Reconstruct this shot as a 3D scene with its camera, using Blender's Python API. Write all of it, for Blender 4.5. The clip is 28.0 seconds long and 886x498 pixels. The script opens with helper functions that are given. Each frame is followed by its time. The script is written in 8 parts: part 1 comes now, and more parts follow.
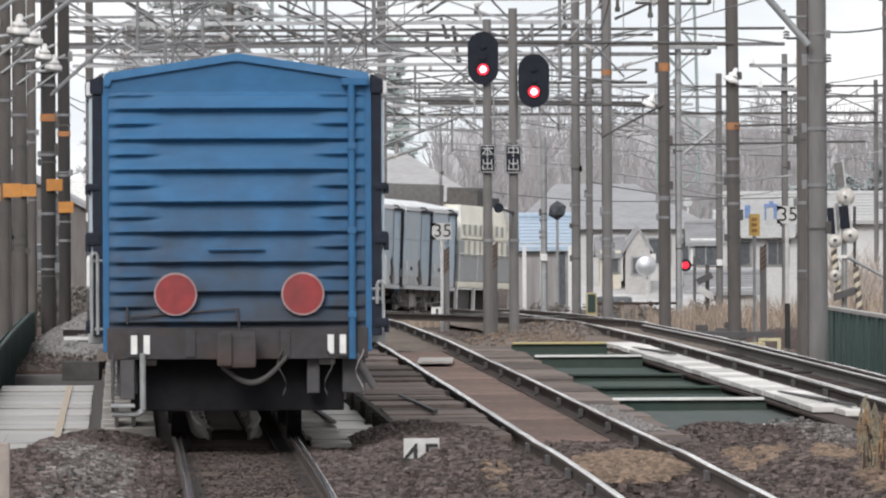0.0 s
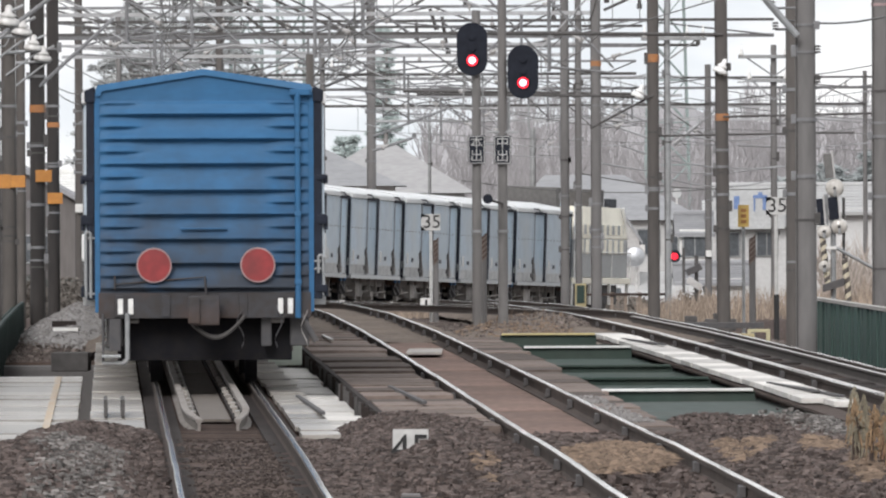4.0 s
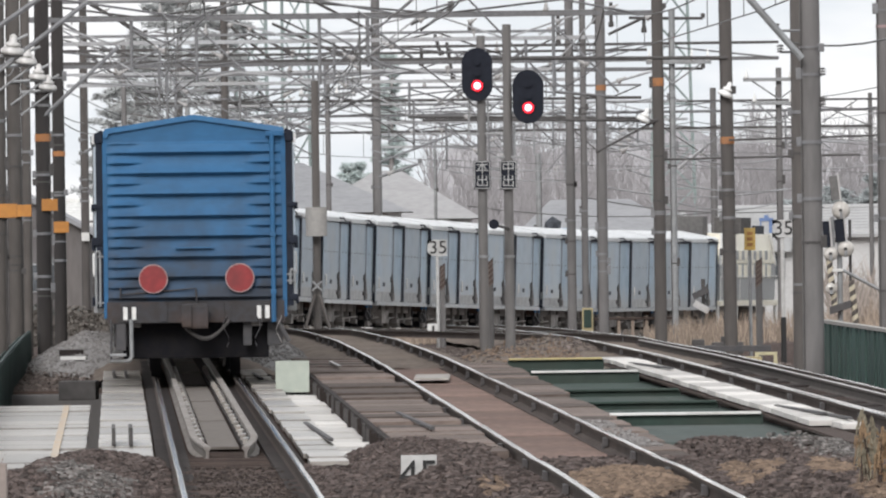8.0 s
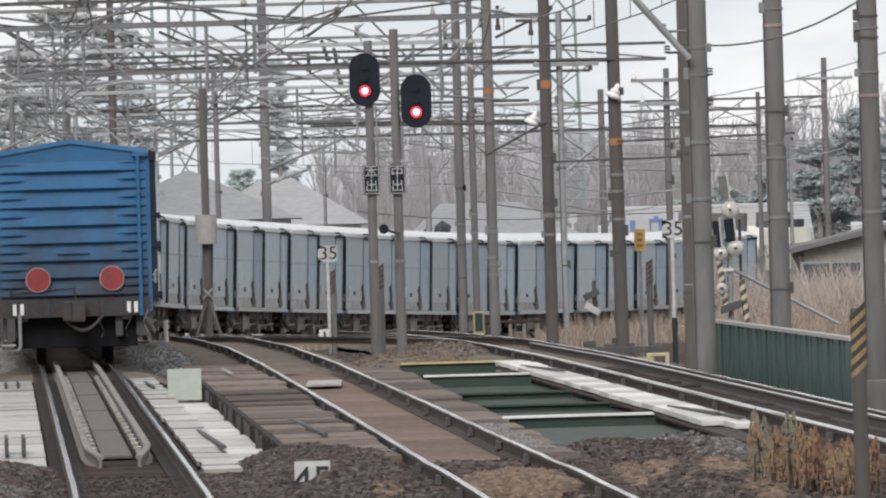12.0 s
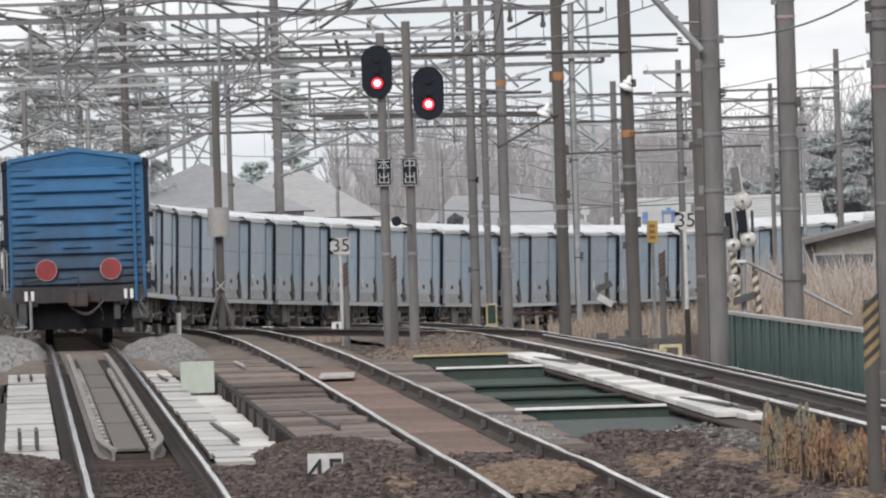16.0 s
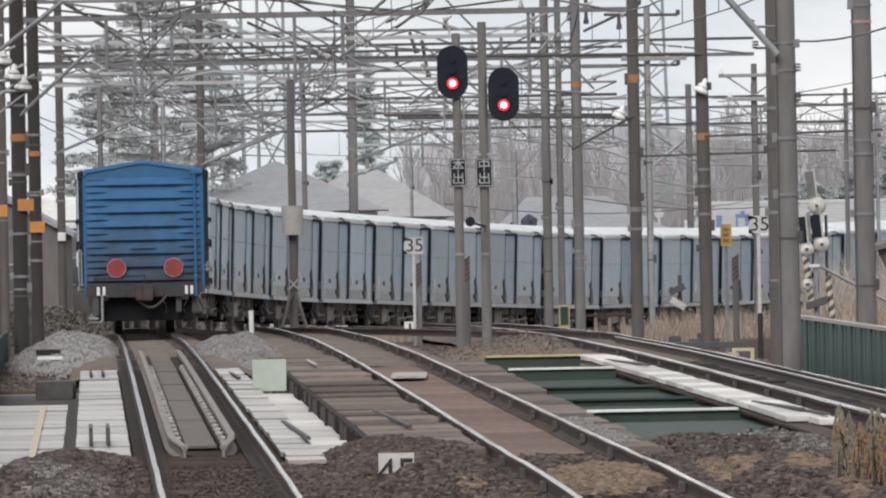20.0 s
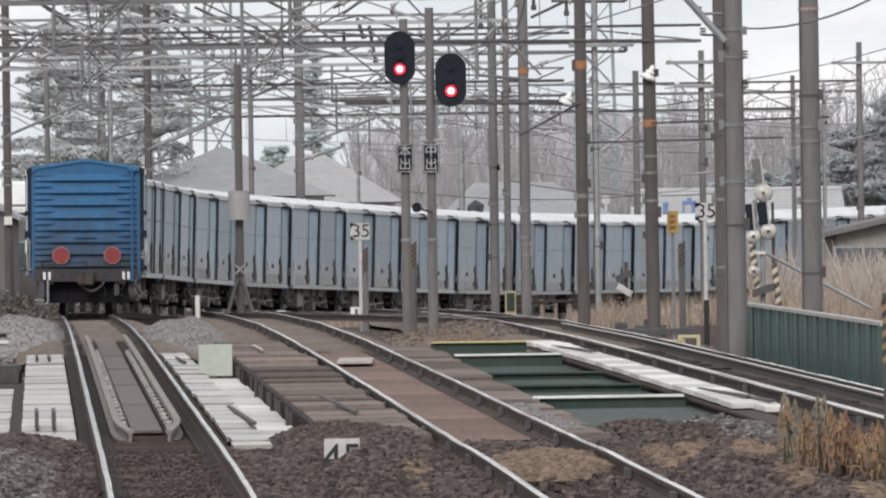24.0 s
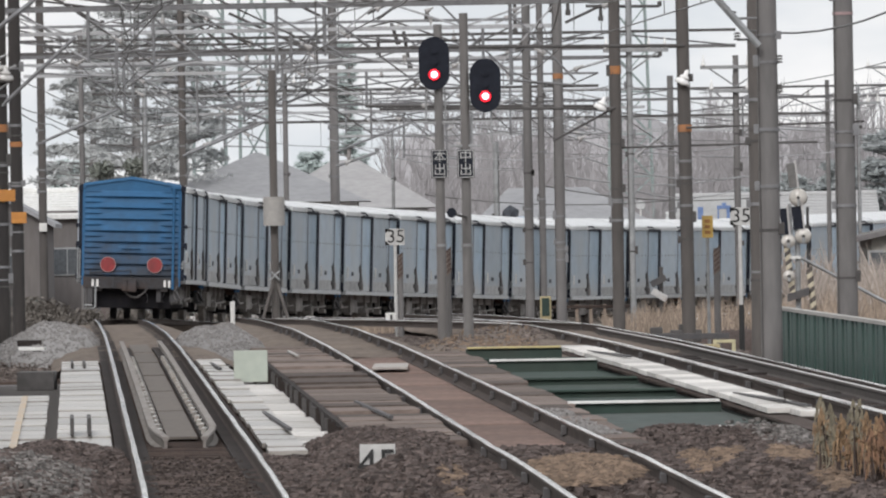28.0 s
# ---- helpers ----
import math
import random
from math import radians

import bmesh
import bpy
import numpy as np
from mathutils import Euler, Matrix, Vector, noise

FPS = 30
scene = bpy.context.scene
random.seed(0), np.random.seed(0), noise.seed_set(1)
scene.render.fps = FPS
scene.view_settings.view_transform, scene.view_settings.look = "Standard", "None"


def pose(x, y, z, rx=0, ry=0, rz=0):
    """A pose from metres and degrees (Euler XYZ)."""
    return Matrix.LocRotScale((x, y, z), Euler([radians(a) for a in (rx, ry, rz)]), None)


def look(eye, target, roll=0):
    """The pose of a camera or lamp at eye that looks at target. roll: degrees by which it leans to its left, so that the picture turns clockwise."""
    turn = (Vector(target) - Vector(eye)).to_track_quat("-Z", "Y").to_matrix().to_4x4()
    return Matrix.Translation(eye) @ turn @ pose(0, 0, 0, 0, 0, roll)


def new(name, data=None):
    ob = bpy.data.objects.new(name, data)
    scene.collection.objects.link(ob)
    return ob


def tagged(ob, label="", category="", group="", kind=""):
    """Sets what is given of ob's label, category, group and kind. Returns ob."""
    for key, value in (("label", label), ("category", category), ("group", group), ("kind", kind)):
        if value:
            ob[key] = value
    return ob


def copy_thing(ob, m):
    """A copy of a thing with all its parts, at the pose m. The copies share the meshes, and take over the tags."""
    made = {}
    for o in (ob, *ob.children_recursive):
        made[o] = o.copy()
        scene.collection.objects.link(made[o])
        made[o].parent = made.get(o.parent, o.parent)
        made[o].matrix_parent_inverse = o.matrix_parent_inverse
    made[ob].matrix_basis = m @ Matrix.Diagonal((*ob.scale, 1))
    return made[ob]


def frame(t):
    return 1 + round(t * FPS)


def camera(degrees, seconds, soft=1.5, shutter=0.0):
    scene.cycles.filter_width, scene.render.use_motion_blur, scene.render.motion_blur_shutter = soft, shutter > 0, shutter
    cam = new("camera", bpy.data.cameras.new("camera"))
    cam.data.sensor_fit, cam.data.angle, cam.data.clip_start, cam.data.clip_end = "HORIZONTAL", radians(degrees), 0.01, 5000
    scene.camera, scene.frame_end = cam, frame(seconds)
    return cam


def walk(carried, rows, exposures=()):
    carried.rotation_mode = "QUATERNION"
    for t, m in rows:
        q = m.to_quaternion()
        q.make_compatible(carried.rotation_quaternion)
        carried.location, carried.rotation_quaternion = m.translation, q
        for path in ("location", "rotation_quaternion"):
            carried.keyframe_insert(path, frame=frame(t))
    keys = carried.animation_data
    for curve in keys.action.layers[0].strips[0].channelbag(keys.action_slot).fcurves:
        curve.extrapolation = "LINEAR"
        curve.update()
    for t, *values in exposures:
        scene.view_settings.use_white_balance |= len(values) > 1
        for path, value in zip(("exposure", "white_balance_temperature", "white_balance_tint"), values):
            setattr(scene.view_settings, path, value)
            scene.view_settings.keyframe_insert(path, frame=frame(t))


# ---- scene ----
import itertools

# The camera stands at the end of a platform and is held by hand: it only turns.
EYE = (0.0, 0.0, 1.82)
AIMS = [
    (0.0, -0.4651, 1.7715, -0.276), (0.5, -0.3868, 1.9398, -0.196), (1.0, -0.3347, 1.9092, -0.249), (1.5, -0.3609, 1.9507, -0.248),
    (2.0, -0.4365, 2.0225, -0.27), (2.5, -0.6662, 1.8421, -0.292), (3.0, -0.6882, 1.5383, -0.216), (3.5, -0.4907, 1.7230, -0.177),
    (5.5, -0.2359, 1.4573, -0.65), (6.0, -0.3461, 1.7875, -0.718), (6.5, -0.3601, 1.6852, -0.682), (7.0, -0.3189, 1.9290, -0.824),
    (7.5, -0.3455, 1.8294, -0.824), (8.0, -0.4196, 1.9374, -0.759), (8.5, -0.2954, 2.0291, -0.901), (9.0, -0.2363, 2.0680, -1.006),
    (9.5, -0.4166, 2.4442, -1.106), (10.0, -0.3288, 2.3131, -1.269), (10.5, -0.2394, 2.0441, -1.501), (11.0, 0.2620, 2.0056, -1.525),
    (11.5, 0.6725, 1.9914, -1.644), (13.5, 0.5399, 1.8716, -1.541), (14.0, 0.4018, 1.8730, -1.554), (14.5, 0.7605, 1.5858, -1.607),
    (15.0, 0.6064, 1.6572, -1.602), (15.5, 0.5547, 1.6201, -1.711), (16.0, 0.5490, 1.8880, -1.754), (16.5, 0.5539, 1.7306, -1.692),
    (17.0, 0.3704, 1.8669, -1.685), (17.5, 0.3177, 1.8485, -1.85), (18.0, 0.2049, 2.0050, -1.643), (18.5, 0.1244, 1.8628, -1.33),
    (19.0, 0.0673, 2.0078, -1.182), (19.5, 0.1057, 1.9654, -0.989), (20.0, -0.1835, 1.9115, -1.076), (20.5, 0.3404, 1.8896, -1.004),
    (21.0, 0.3124, 1.8890, -1.055), (21.5, 0.2831, 1.7112, -1.0), (23.5, 0.4228, 1.7796, -0.797), (24.0, 0.3476, 1.7604, -0.845),
    (24.5, 0.1455, 1.8787, -1.052), (25.0, -0.0664, 1.4842, -0.994), (25.5, 0.1865, 1.5411, -1.033), (26.0, -0.0231, 1.4921, -0.999),
    (26.5, 0.0942, 1.7382, -1.039), (27.0, -0.0443, 1.8365, -1.071), (27.5, 0.0071, 1.9233, -0.951), (28.0, 0.0000, 1.8200, -1.0)]
cam = camera(5.063, 28.0, soft=2.15)
walk(cam, [(t, look(EYE, (x, 100.0, z), roll)) for t, x, z, roll in AIMS], [(0.0, 0.38, 6360, 12.5), (6.0, 0.35, 6360, 12.5), (8.0, 0.3, 6360, 12.5), (10.0, 0.1, 6360, 12.5), (11.0, 0.12, 6360, 12.5), (14.0, 0.22, 6360, 12.5), (16.0, 0.23, 6360, 12.5), (19.0, 0.12, 6360, 12.5), (24.0, 0.18, 6360, 12.5), (28.0, 0.12, 6360, 12.5)])

# ---- world and sun: a bright overcast winter day ----
world = bpy.data.worlds.new("world")
scene.world = world
world.use_nodes = True
wn, wl = world.node_tree.nodes, world.node_tree.links
sky = wn.new("ShaderNodeTexSky")
sky.sky_type, sky.sun_disc = "NISHITA", False
sky.sun_elevation, sky.sun_rotation = radians(32), radians(200)
sky.air_density, sky.dust_density, sky.ozone_density = 1.0, 4.0, 1.0
coord = wn.new("ShaderNodeTexCoord")
stretch = wn.new("ShaderNodeMapping")
stretch.inputs["Scale"].default_value = (14, 14, 40)
cloud = wn.new("ShaderNodeTexNoise")
cloud.inputs["Scale"].default_value, cloud.inputs["Detail"].default_value = 1.6, 5
ramp = wn.new("ShaderNodeValToRGB")
ramp.color_ramp.elements[0].position, ramp.color_ramp.elements[0].color = 0.38, (5.8, 6.1, 6.2, 1)
ramp.color_ramp.elements[1].position, ramp.color_ramp.elements[1].color = 0.66, (8.25, 8.1, 7.75, 1)
veil = wn.new("ShaderNodeMix")
veil.data_type = "RGBA"
veil.inputs[0].default_value = 0.9
wl.new(coord.outputs["Generated"], stretch.inputs["Vector"])
wl.new(stretch.outputs[0], cloud.inputs["Vector"])
wl.new(cloud.outputs[0], ramp.inputs[0])
wl.new(sky.outputs[0], veil.inputs[6])
wl.new(ramp.outputs[0], veil.inputs[7])
wl.new(veil.outputs[2], wn["Background"].inputs[0])
wn["Background"].inputs[1].default_value = 0.13
sun = new("sun", bpy.data.lights.new("sun", "SUN"))
sun.data.energy, sun.data.angle, sun.data.color = 1.6, radians(20), (1, 0.98, 0.95)
sun.matrix_world = look((-30, -60, 80), (0, 60, 0))
scene.view_settings.exposure = 0.0


# ---- materials ----
MATS = {}


def mat(name, a, b=None, rough=0.8, metal=0.0, grain=8.0, bump=0.15, stain=None, amount=0.4, rand=0.0, big=0.7, spec=0.5, stretch=None, foot=None):
    """A node material: colours a and b mixed by fine grain, a stain colour by a larger noise, bump by the grain.
    foot: (z0, z1, colour, amount) of a second colour, ragged, strongest at height z0 and gone at z1."""
    if name in MATS:
        return MATS[name]
    m = bpy.data.materials.new(name)
    m.use_nodes = True
    n, l = m.node_tree.nodes, m.node_tree.links
    p = n["Principled BSDF"]
    p.inputs["Roughness"].default_value, p.inputs["Metallic"].default_value = rough, metal
    p.inputs["Specular IOR Level"].default_value = spec
    c = n.new("ShaderNodeTexCoord")
    src = c.outputs["Object"]
    if stretch:
        mp = n.new("ShaderNodeMapping")
        mp.inputs["Scale"].default_value = stretch
        l.new(src, mp.inputs["Vector"])
        src = mp.outputs[0]
    fine = n.new("ShaderNodeTexNoise")
    fine.inputs["Scale"].default_value, fine.inputs["Detail"].default_value = grain, 6
    l.new(src, fine.inputs["Vector"])
    mix = n.new("ShaderNodeMix")
    mix.data_type = "RGBA"
    b = b or tuple(v * 0.7 for v in a)
    mix.inputs[6].default_value, mix.inputs[7].default_value = (*a, 1), (*b, 1)
    sharp = n.new("ShaderNodeMapRange")
    sharp.inputs[1].default_value, sharp.inputs[2].default_value = 0.35, 0.65
    l.new(fine.outputs[0], sharp.inputs[0])
    l.new(sharp.outputs[0], mix.inputs[0])
    out = mix.outputs[2]
    if stain:
        wide = n.new("ShaderNodeTexNoise")
        wide.inputs["Scale"].default_value, wide.inputs["Detail"].default_value = big, 4
        l.new(src, wide.inputs["Vector"])
        rg = n.new("ShaderNodeMapRange")
        rg.inputs[1].default_value, rg.inputs[2].default_value, rg.inputs[4].default_value = 0.42, 0.7, amount
        l.new(wide.outputs[0], rg.inputs[0])
        m2 = n.new("ShaderNodeMix")
        m2.data_type = "RGBA"
        m2.inputs[7].default_value = (*stain, 1)
        l.new(rg.outputs[0], m2.inputs[0])
        l.new(out, m2.inputs[6])
        out = m2.outputs[2]
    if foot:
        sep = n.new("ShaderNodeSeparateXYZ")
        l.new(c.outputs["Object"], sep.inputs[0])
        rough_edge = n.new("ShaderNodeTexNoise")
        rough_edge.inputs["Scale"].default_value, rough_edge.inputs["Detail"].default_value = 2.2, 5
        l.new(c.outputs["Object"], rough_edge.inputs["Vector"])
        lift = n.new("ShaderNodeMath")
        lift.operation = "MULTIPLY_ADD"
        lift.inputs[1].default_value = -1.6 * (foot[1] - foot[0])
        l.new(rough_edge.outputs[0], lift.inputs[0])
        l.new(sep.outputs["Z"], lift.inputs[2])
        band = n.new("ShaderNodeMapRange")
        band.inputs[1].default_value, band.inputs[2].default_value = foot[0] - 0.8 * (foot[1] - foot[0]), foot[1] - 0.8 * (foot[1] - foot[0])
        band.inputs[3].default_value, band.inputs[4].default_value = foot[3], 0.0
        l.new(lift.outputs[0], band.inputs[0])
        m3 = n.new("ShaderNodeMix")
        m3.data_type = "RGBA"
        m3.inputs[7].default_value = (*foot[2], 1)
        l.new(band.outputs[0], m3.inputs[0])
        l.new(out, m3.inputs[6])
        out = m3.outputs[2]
    if rand:
        info = n.new("ShaderNodeObjectInfo")
        geo = n.new("ShaderNodeNewGeometry")
        add = n.new("ShaderNodeMath")
        add.operation = "ADD"
        l.new(info.outputs["Random"], add.inputs[0])
        l.new(geo.outputs["Random Per Island"], add.inputs[1])
        fr = n.new("ShaderNodeMath")
        fr.operation = "FRACT"
        l.new(add.outputs[0], fr.inputs[0])
        vr = n.new("ShaderNodeMapRange")
        vr.inputs[3].default_value, vr.inputs[4].default_value = 1 - rand, 1 + rand
        l.new(fr.outputs[0], vr.inputs[0])
        hs = n.new("ShaderNodeHueSaturation")
        l.new(vr.outputs[0], hs.inputs["Value"])
        l.new(out, hs.inputs["Color"])
        out = hs.outputs[0]
    l.new(out, p.inputs["Base Color"])
    if bump:
        bm_ = n.new("ShaderNodeBump")
        bm_.inputs["Strength"].default_value, bm_.inputs["Distance"].default_value = bump, 0.03
        l.new(fine.outputs[0], bm_.inputs["Height"])
        l.new(bm_.outputs[0], p.inputs["Normal"])
    MATS[name] = m
    return m


def glow(name, color, strength):
    m = bpy.data.materials.new(name)
    m.use_nodes = True
    p = m.node_tree.nodes["Principled BSDF"]
    p.inputs["Base Color"].default_value = (*color, 1)
    p.inputs["Emission Color"].default_value = (*color, 1)
    p.inputs["Emission Strength"].default_value = strength
    return m


BLUE = mat("wagon_blue_paint", (0.027, 0.122, 0.262), (0.023, 0.105, 0.228), 0.6, grain=5, bump=0.05, stain=(0.036, 0.085, 0.15), amount=0.5, big=1.1, stretch=(1, 1, 2.5), spec=0.35)
# grime low down, and the lower wall's shade put into the same fade
ENDBLUE = mat("grimy_shaded_wagon_blue", (0.027, 0.122, 0.262), (0.023, 0.105, 0.228), 0.6, grain=5, bump=0.05, stain=(0.034, 0.09, 0.165), amount=0.45, big=0.9, stretch=(1, 1, 2.5), spec=0.35, foot=(1.0, 2.6, (0.03, 0.035, 0.045), 0.95))
ENDBROWN = mat("grimy_end_beam", (0.05, 0.05, 0.056), (0.042, 0.038, 0.037), 0.9, stain=(0.12, 0.06, 0.036), amount=0.65, big=1.3)
DOORGREY = mat("door_aluminium_paint", (0.42, 0.492, 0.558), (0.36, 0.425, 0.482), 0.6, grain=2, bump=0.03, stain=(0.44, 0.47, 0.485), amount=0.7, rand=0.14, big=0.6, foot=(1.0, 1.9, (0.47, 0.465, 0.455), 0.8))
DOORBLUE = mat("door_blue_grey_paint", (0.365, 0.465, 0.555), (0.31, 0.4, 0.478), 0.6, grain=2, bump=0.03, stain=(0.4, 0.445, 0.475), amount=0.6, rand=0.18, big=0.6, foot=(1.0, 1.8, (0.45, 0.445, 0.435), 0.75))
DOORDUST = mat("dusty_door_foot", (0.46, 0.46, 0.455), (0.36, 0.365, 0.37), 0.85, grain=6, bump=0.1, stain=(0.27, 0.265, 0.26), amount=0.7, rand=0.1, big=1.5)
# dusty gear, lightened further so that distance haze sits in the colour
UNDER = mat("dusty_hazed_running_gear", (0.3, 0.285, 0.275), (0.17, 0.16, 0.153), 0.95, grain=6, stain=(0.27, 0.24, 0.215), amount=0.6, rand=0.3, big=1.2)
# wagon roofs: the sky's pale reflection is put into the base colour
ROOFPALE = mat("roof_sky_sheen", (0.7, 0.71, 0.71), (0.6, 0.615, 0.62), 0.5, stain=(0.45, 0.46, 0.46), amount=0.5, big=0.5)
ROOFBLUE = mat("roof_blue_paint", (0.045, 0.155, 0.31), (0.038, 0.13, 0.265), 0.55, stain=(0.1, 0.2, 0.33), amount=0.4, spec=0.3)
BLACK = mat("underframe_black", (0.06, 0.06, 0.065), (0.08, 0.077, 0.078), 0.85, stain=(0.115, 0.1, 0.09))
NAVY = mat("blue_black_edge_paint", (0.016, 0.021, 0.034), (0.012, 0.015, 0.024), 0.8, spec=0.3)
SLATE = mat("dark_door_gap", (0.06, 0.066, 0.078), (0.032, 0.036, 0.044), 0.85)
WHITE = mat("white_paint", (0.72, 0.72, 0.7), (0.6, 0.6, 0.58), 0.65, bump=0.05, stain=(0.45, 0.43, 0.4), amount=0.5)
SIGNWHITE = mat("dusty_sign_white", (0.54, 0.54, 0.53), (0.46, 0.46, 0.45), 0.8, bump=0.03, stain=(0.36, 0.35, 0.33), amount=0.5, big=2)
RED = mat("marker_red", (0.27, 0.036, 0.038), (0.215, 0.03, 0.032), 0.75, bump=0.03, stain=(0.12, 0.04, 0.04), amount=0.5, big=2)
PALERIM = mat("marker_rim", (0.34, 0.24, 0.24), None, 0.6)
TARRED = mat("tarred_timber", (0.034, 0.028, 0.026), (0.024, 0.02, 0.019), 0.95, grain=12, stain=(0.05, 0.04, 0.036), amount=0.5, spec=0.2)
STEELRAIL = mat("rail_head_polished", (0.8, 0.775, 0.75), (0.62, 0.595, 0.57), 0.14, metal=0.95, grain=3, bump=0.03, stain=(0.36, 0.32, 0.3), amount=0.6, big=0.9)
RUST = mat("rusty_rail_web", (0.078, 0.062, 0.055), (0.046, 0.037, 0.033), 0.95, stain=(0.1, 0.078, 0.068), spec=0.25)
SLEEPER = mat("creosoted_timber", (0.066, 0.049, 0.042), (0.042, 0.032, 0.028), 0.95, grain=20, stain=(0.095, 0.07, 0.06), rand=0.25, stretch=(0.3, 2, 2), spec=0.2)
BALLAST = mat("ballast_bed", (0.092, 0.068, 0.06), (0.05, 0.038, 0.034), 0.97, grain=11, bump=1.0, stain=(0.105, 0.076, 0.062), amount=0.6, big=0.35, spec=0.2)
STONE = mat("ballast_stones", (0.114, 0.091, 0.083), (0.066, 0.054, 0.05), 0.95, grain=9, bump=0.4, rand=0.5, spec=0.2)
PALESTONE = mat("pale_grey_stones", (0.255, 0.245, 0.238), (0.2, 0.19, 0.184), 0.95, grain=9, bump=0.2, rand=0.14, spec=0.3)
# tan earth of the banks; on the far ballast its paleness is painted haze
DRYEARTH = mat("dry_tan_earth_and_haze", (0.17, 0.14, 0.118), (0.11, 0.09, 0.076), 0.97, grain=9, bump=0.6, stain=(0.22, 0.175, 0.14), amount=0.6, big=0.8, spec=0.2)
STONEGREY = mat("fresh_grey_stones", (0.19, 0.177, 0.168), (0.085, 0.079, 0.074), 0.95, grain=9, bump=0.4, rand=0.6, spec=0.3)
CONCRETE = mat("pole_concrete", (0.184, 0.177, 0.174), (0.143, 0.138, 0.136), 0.9, grain=6, bump=0.1, stain=(0.11, 0.104, 0.102), amount=0.65, big=0.8, stretch=(1, 1, 0.25), rand=0.14, spec=0.3)
STAINEDPOLE = mat("rust_stained_concrete", (0.112, 0.102, 0.094), (0.084, 0.077, 0.072), 0.92, grain=6, bump=0.1, stain=(0.06, 0.053, 0.048), amount=0.65, big=0.8, stretch=(1, 1, 0.25), rand=0.1, spec=0.3)
DARKPOLE = mat("weathered_dark_pole", (0.1, 0.09, 0.084), (0.074, 0.068, 0.064), 0.92, grain=8, stain=(0.155, 0.14, 0.13), amount=0.55, stretch=(1, 1, 0.2), rand=0.1)
GALV = mat("galvanised_steel", (0.33, 0.34, 0.345), (0.24, 0.25, 0.255), 0.5, metal=0.35, grain=6, bump=0.05, stain=(0.2, 0.19, 0.18), amount=0.5)
DARKSTEEL = mat("dark_weathered_steel", (0.085, 0.08, 0.078), (0.06, 0.057, 0.055), 0.85, metal=0.0)
WIRE = mat("wire_copper_grey", (0.16, 0.16, 0.155), (0.12, 0.12, 0.12), 0.6, metal=0.3)
PORCELAIN = mat("porcelain_white", (0.8, 0.8, 0.78), (0.72, 0.72, 0.7), 0.25, bump=0)
ORANGE = mat("orange_band", (0.4, 0.17, 0.06), (0.33, 0.14, 0.05), 0.8, stain=(0.26, 0.14, 0.08), amount=0.7, big=4)
YELLOW = mat("yellow_paint", (0.5, 0.34, 0.09), (0.4, 0.27, 0.07), 0.7, stain=(0.3, 0.22, 0.1), amount=0.5, big=3)
GREEN = mat("girder_green_paint", (0.042, 0.066, 0.056), (0.032, 0.05, 0.043), 0.85, grain=4, bump=0.08, stain=(0.062, 0.07, 0.06), amount=0.6, spec=0.2)
FENCEGREEN = mat("fence_green_paint", (0.03, 0.078, 0.065), (0.026, 0.066, 0.055), 0.6, grain=3, bump=0.05, stain=(0.055, 0.078, 0.068), amount=0.5, rand=0.12)
BOARD = mat("pale_walkway_board", (0.4, 0.38, 0.35), (0.28, 0.265, 0.24), 0.33, grain=9, bump=0.12, stain=(0.18, 0.15, 0.13), amount=0.8, rand=0.28, big=1.4, stretch=(0.5, 2.5, 1))
WHITEBOARD = mat("bleached_walkway_board", (0.68, 0.66, 0.63), (0.5, 0.485, 0.46), 0.88, grain=9, bump=0.15, stain=(0.33, 0.3, 0.27), amount=0.6, rand=0.24, big=1.6, stretch=(0.6, 2.5, 1))
BROWNBOARD = mat("weathered_brown_board", (0.19, 0.152, 0.132), (0.115, 0.09, 0.078), 0.92, grain=12, bump=0.25, stain=(0.07, 0.056, 0.05), amount=0.65, rand=0.5, big=1.2, spec=0.25, stretch=(0.4, 2, 1))
RUSTDECK = mat("rust_brown_deck", (0.225, 0.148, 0.12), (0.15, 0.1, 0.083), 0.92, grain=10, bump=0.15, stain=(0.09, 0.066, 0.056), amount=0.75, big=1.2, rand=0.18, spec=0.25, stretch=(1, 0.3, 1))
SIGNALBLACK = mat("signal_black", (0.022, 0.025, 0.034), (0.018, 0.02, 0.027), 0.9, bump=0.02, spec=0.12)
BLACKPAINT = mat("black_lettering", (0.02, 0.02, 0.02), None, 0.7, bump=0)
# reeds and stones beyond the bridge, lightened to carry haze in the colour
REED = mat("hazed_orange_reeds", (0.32, 0.255, 0.2), (0.22, 0.175, 0.138), 0.9, grain=15, rand=0.4)
FARSTONE = mat("haze_paled_far_stones", (0.165, 0.138, 0.124), (0.105, 0.09, 0.082), 0.95, grain=9, bump=0.4, rand=0.35, spec=0.2)
# shade under the wagons, put into a near-black colour
SHADEBLACK = mat("underframe_shade_black", (0.011, 0.011, 0.014), (0.016, 0.015, 0.016), 0.95, spec=0.15)
STRAW = mat("straw_litter", (0.205, 0.148, 0.107), (0.13, 0.094, 0.069), 0.95, grain=14, bump=0.5, rand=0.35)
# house tile, plaster and glass lightened towards grey, haze put into them
ROOFTILE = mat("grey_roof_tile", (0.275, 0.278, 0.288), (0.225, 0.228, 0.237), 0.75, grain=3, bump=0.3, stain=(0.32, 0.322, 0.328), amount=0.5, stretch=(1, 1, 6))
PLASTER = mat("house_plaster", (0.6, 0.598, 0.59), (0.53, 0.528, 0.52), 0.9, stain=(0.43, 0.425, 0.415), amount=0.5, rand=0.1)
GLASS = mat("dark_window_glass", (0.1, 0.11, 0.12), None, 0.2, bump=0)
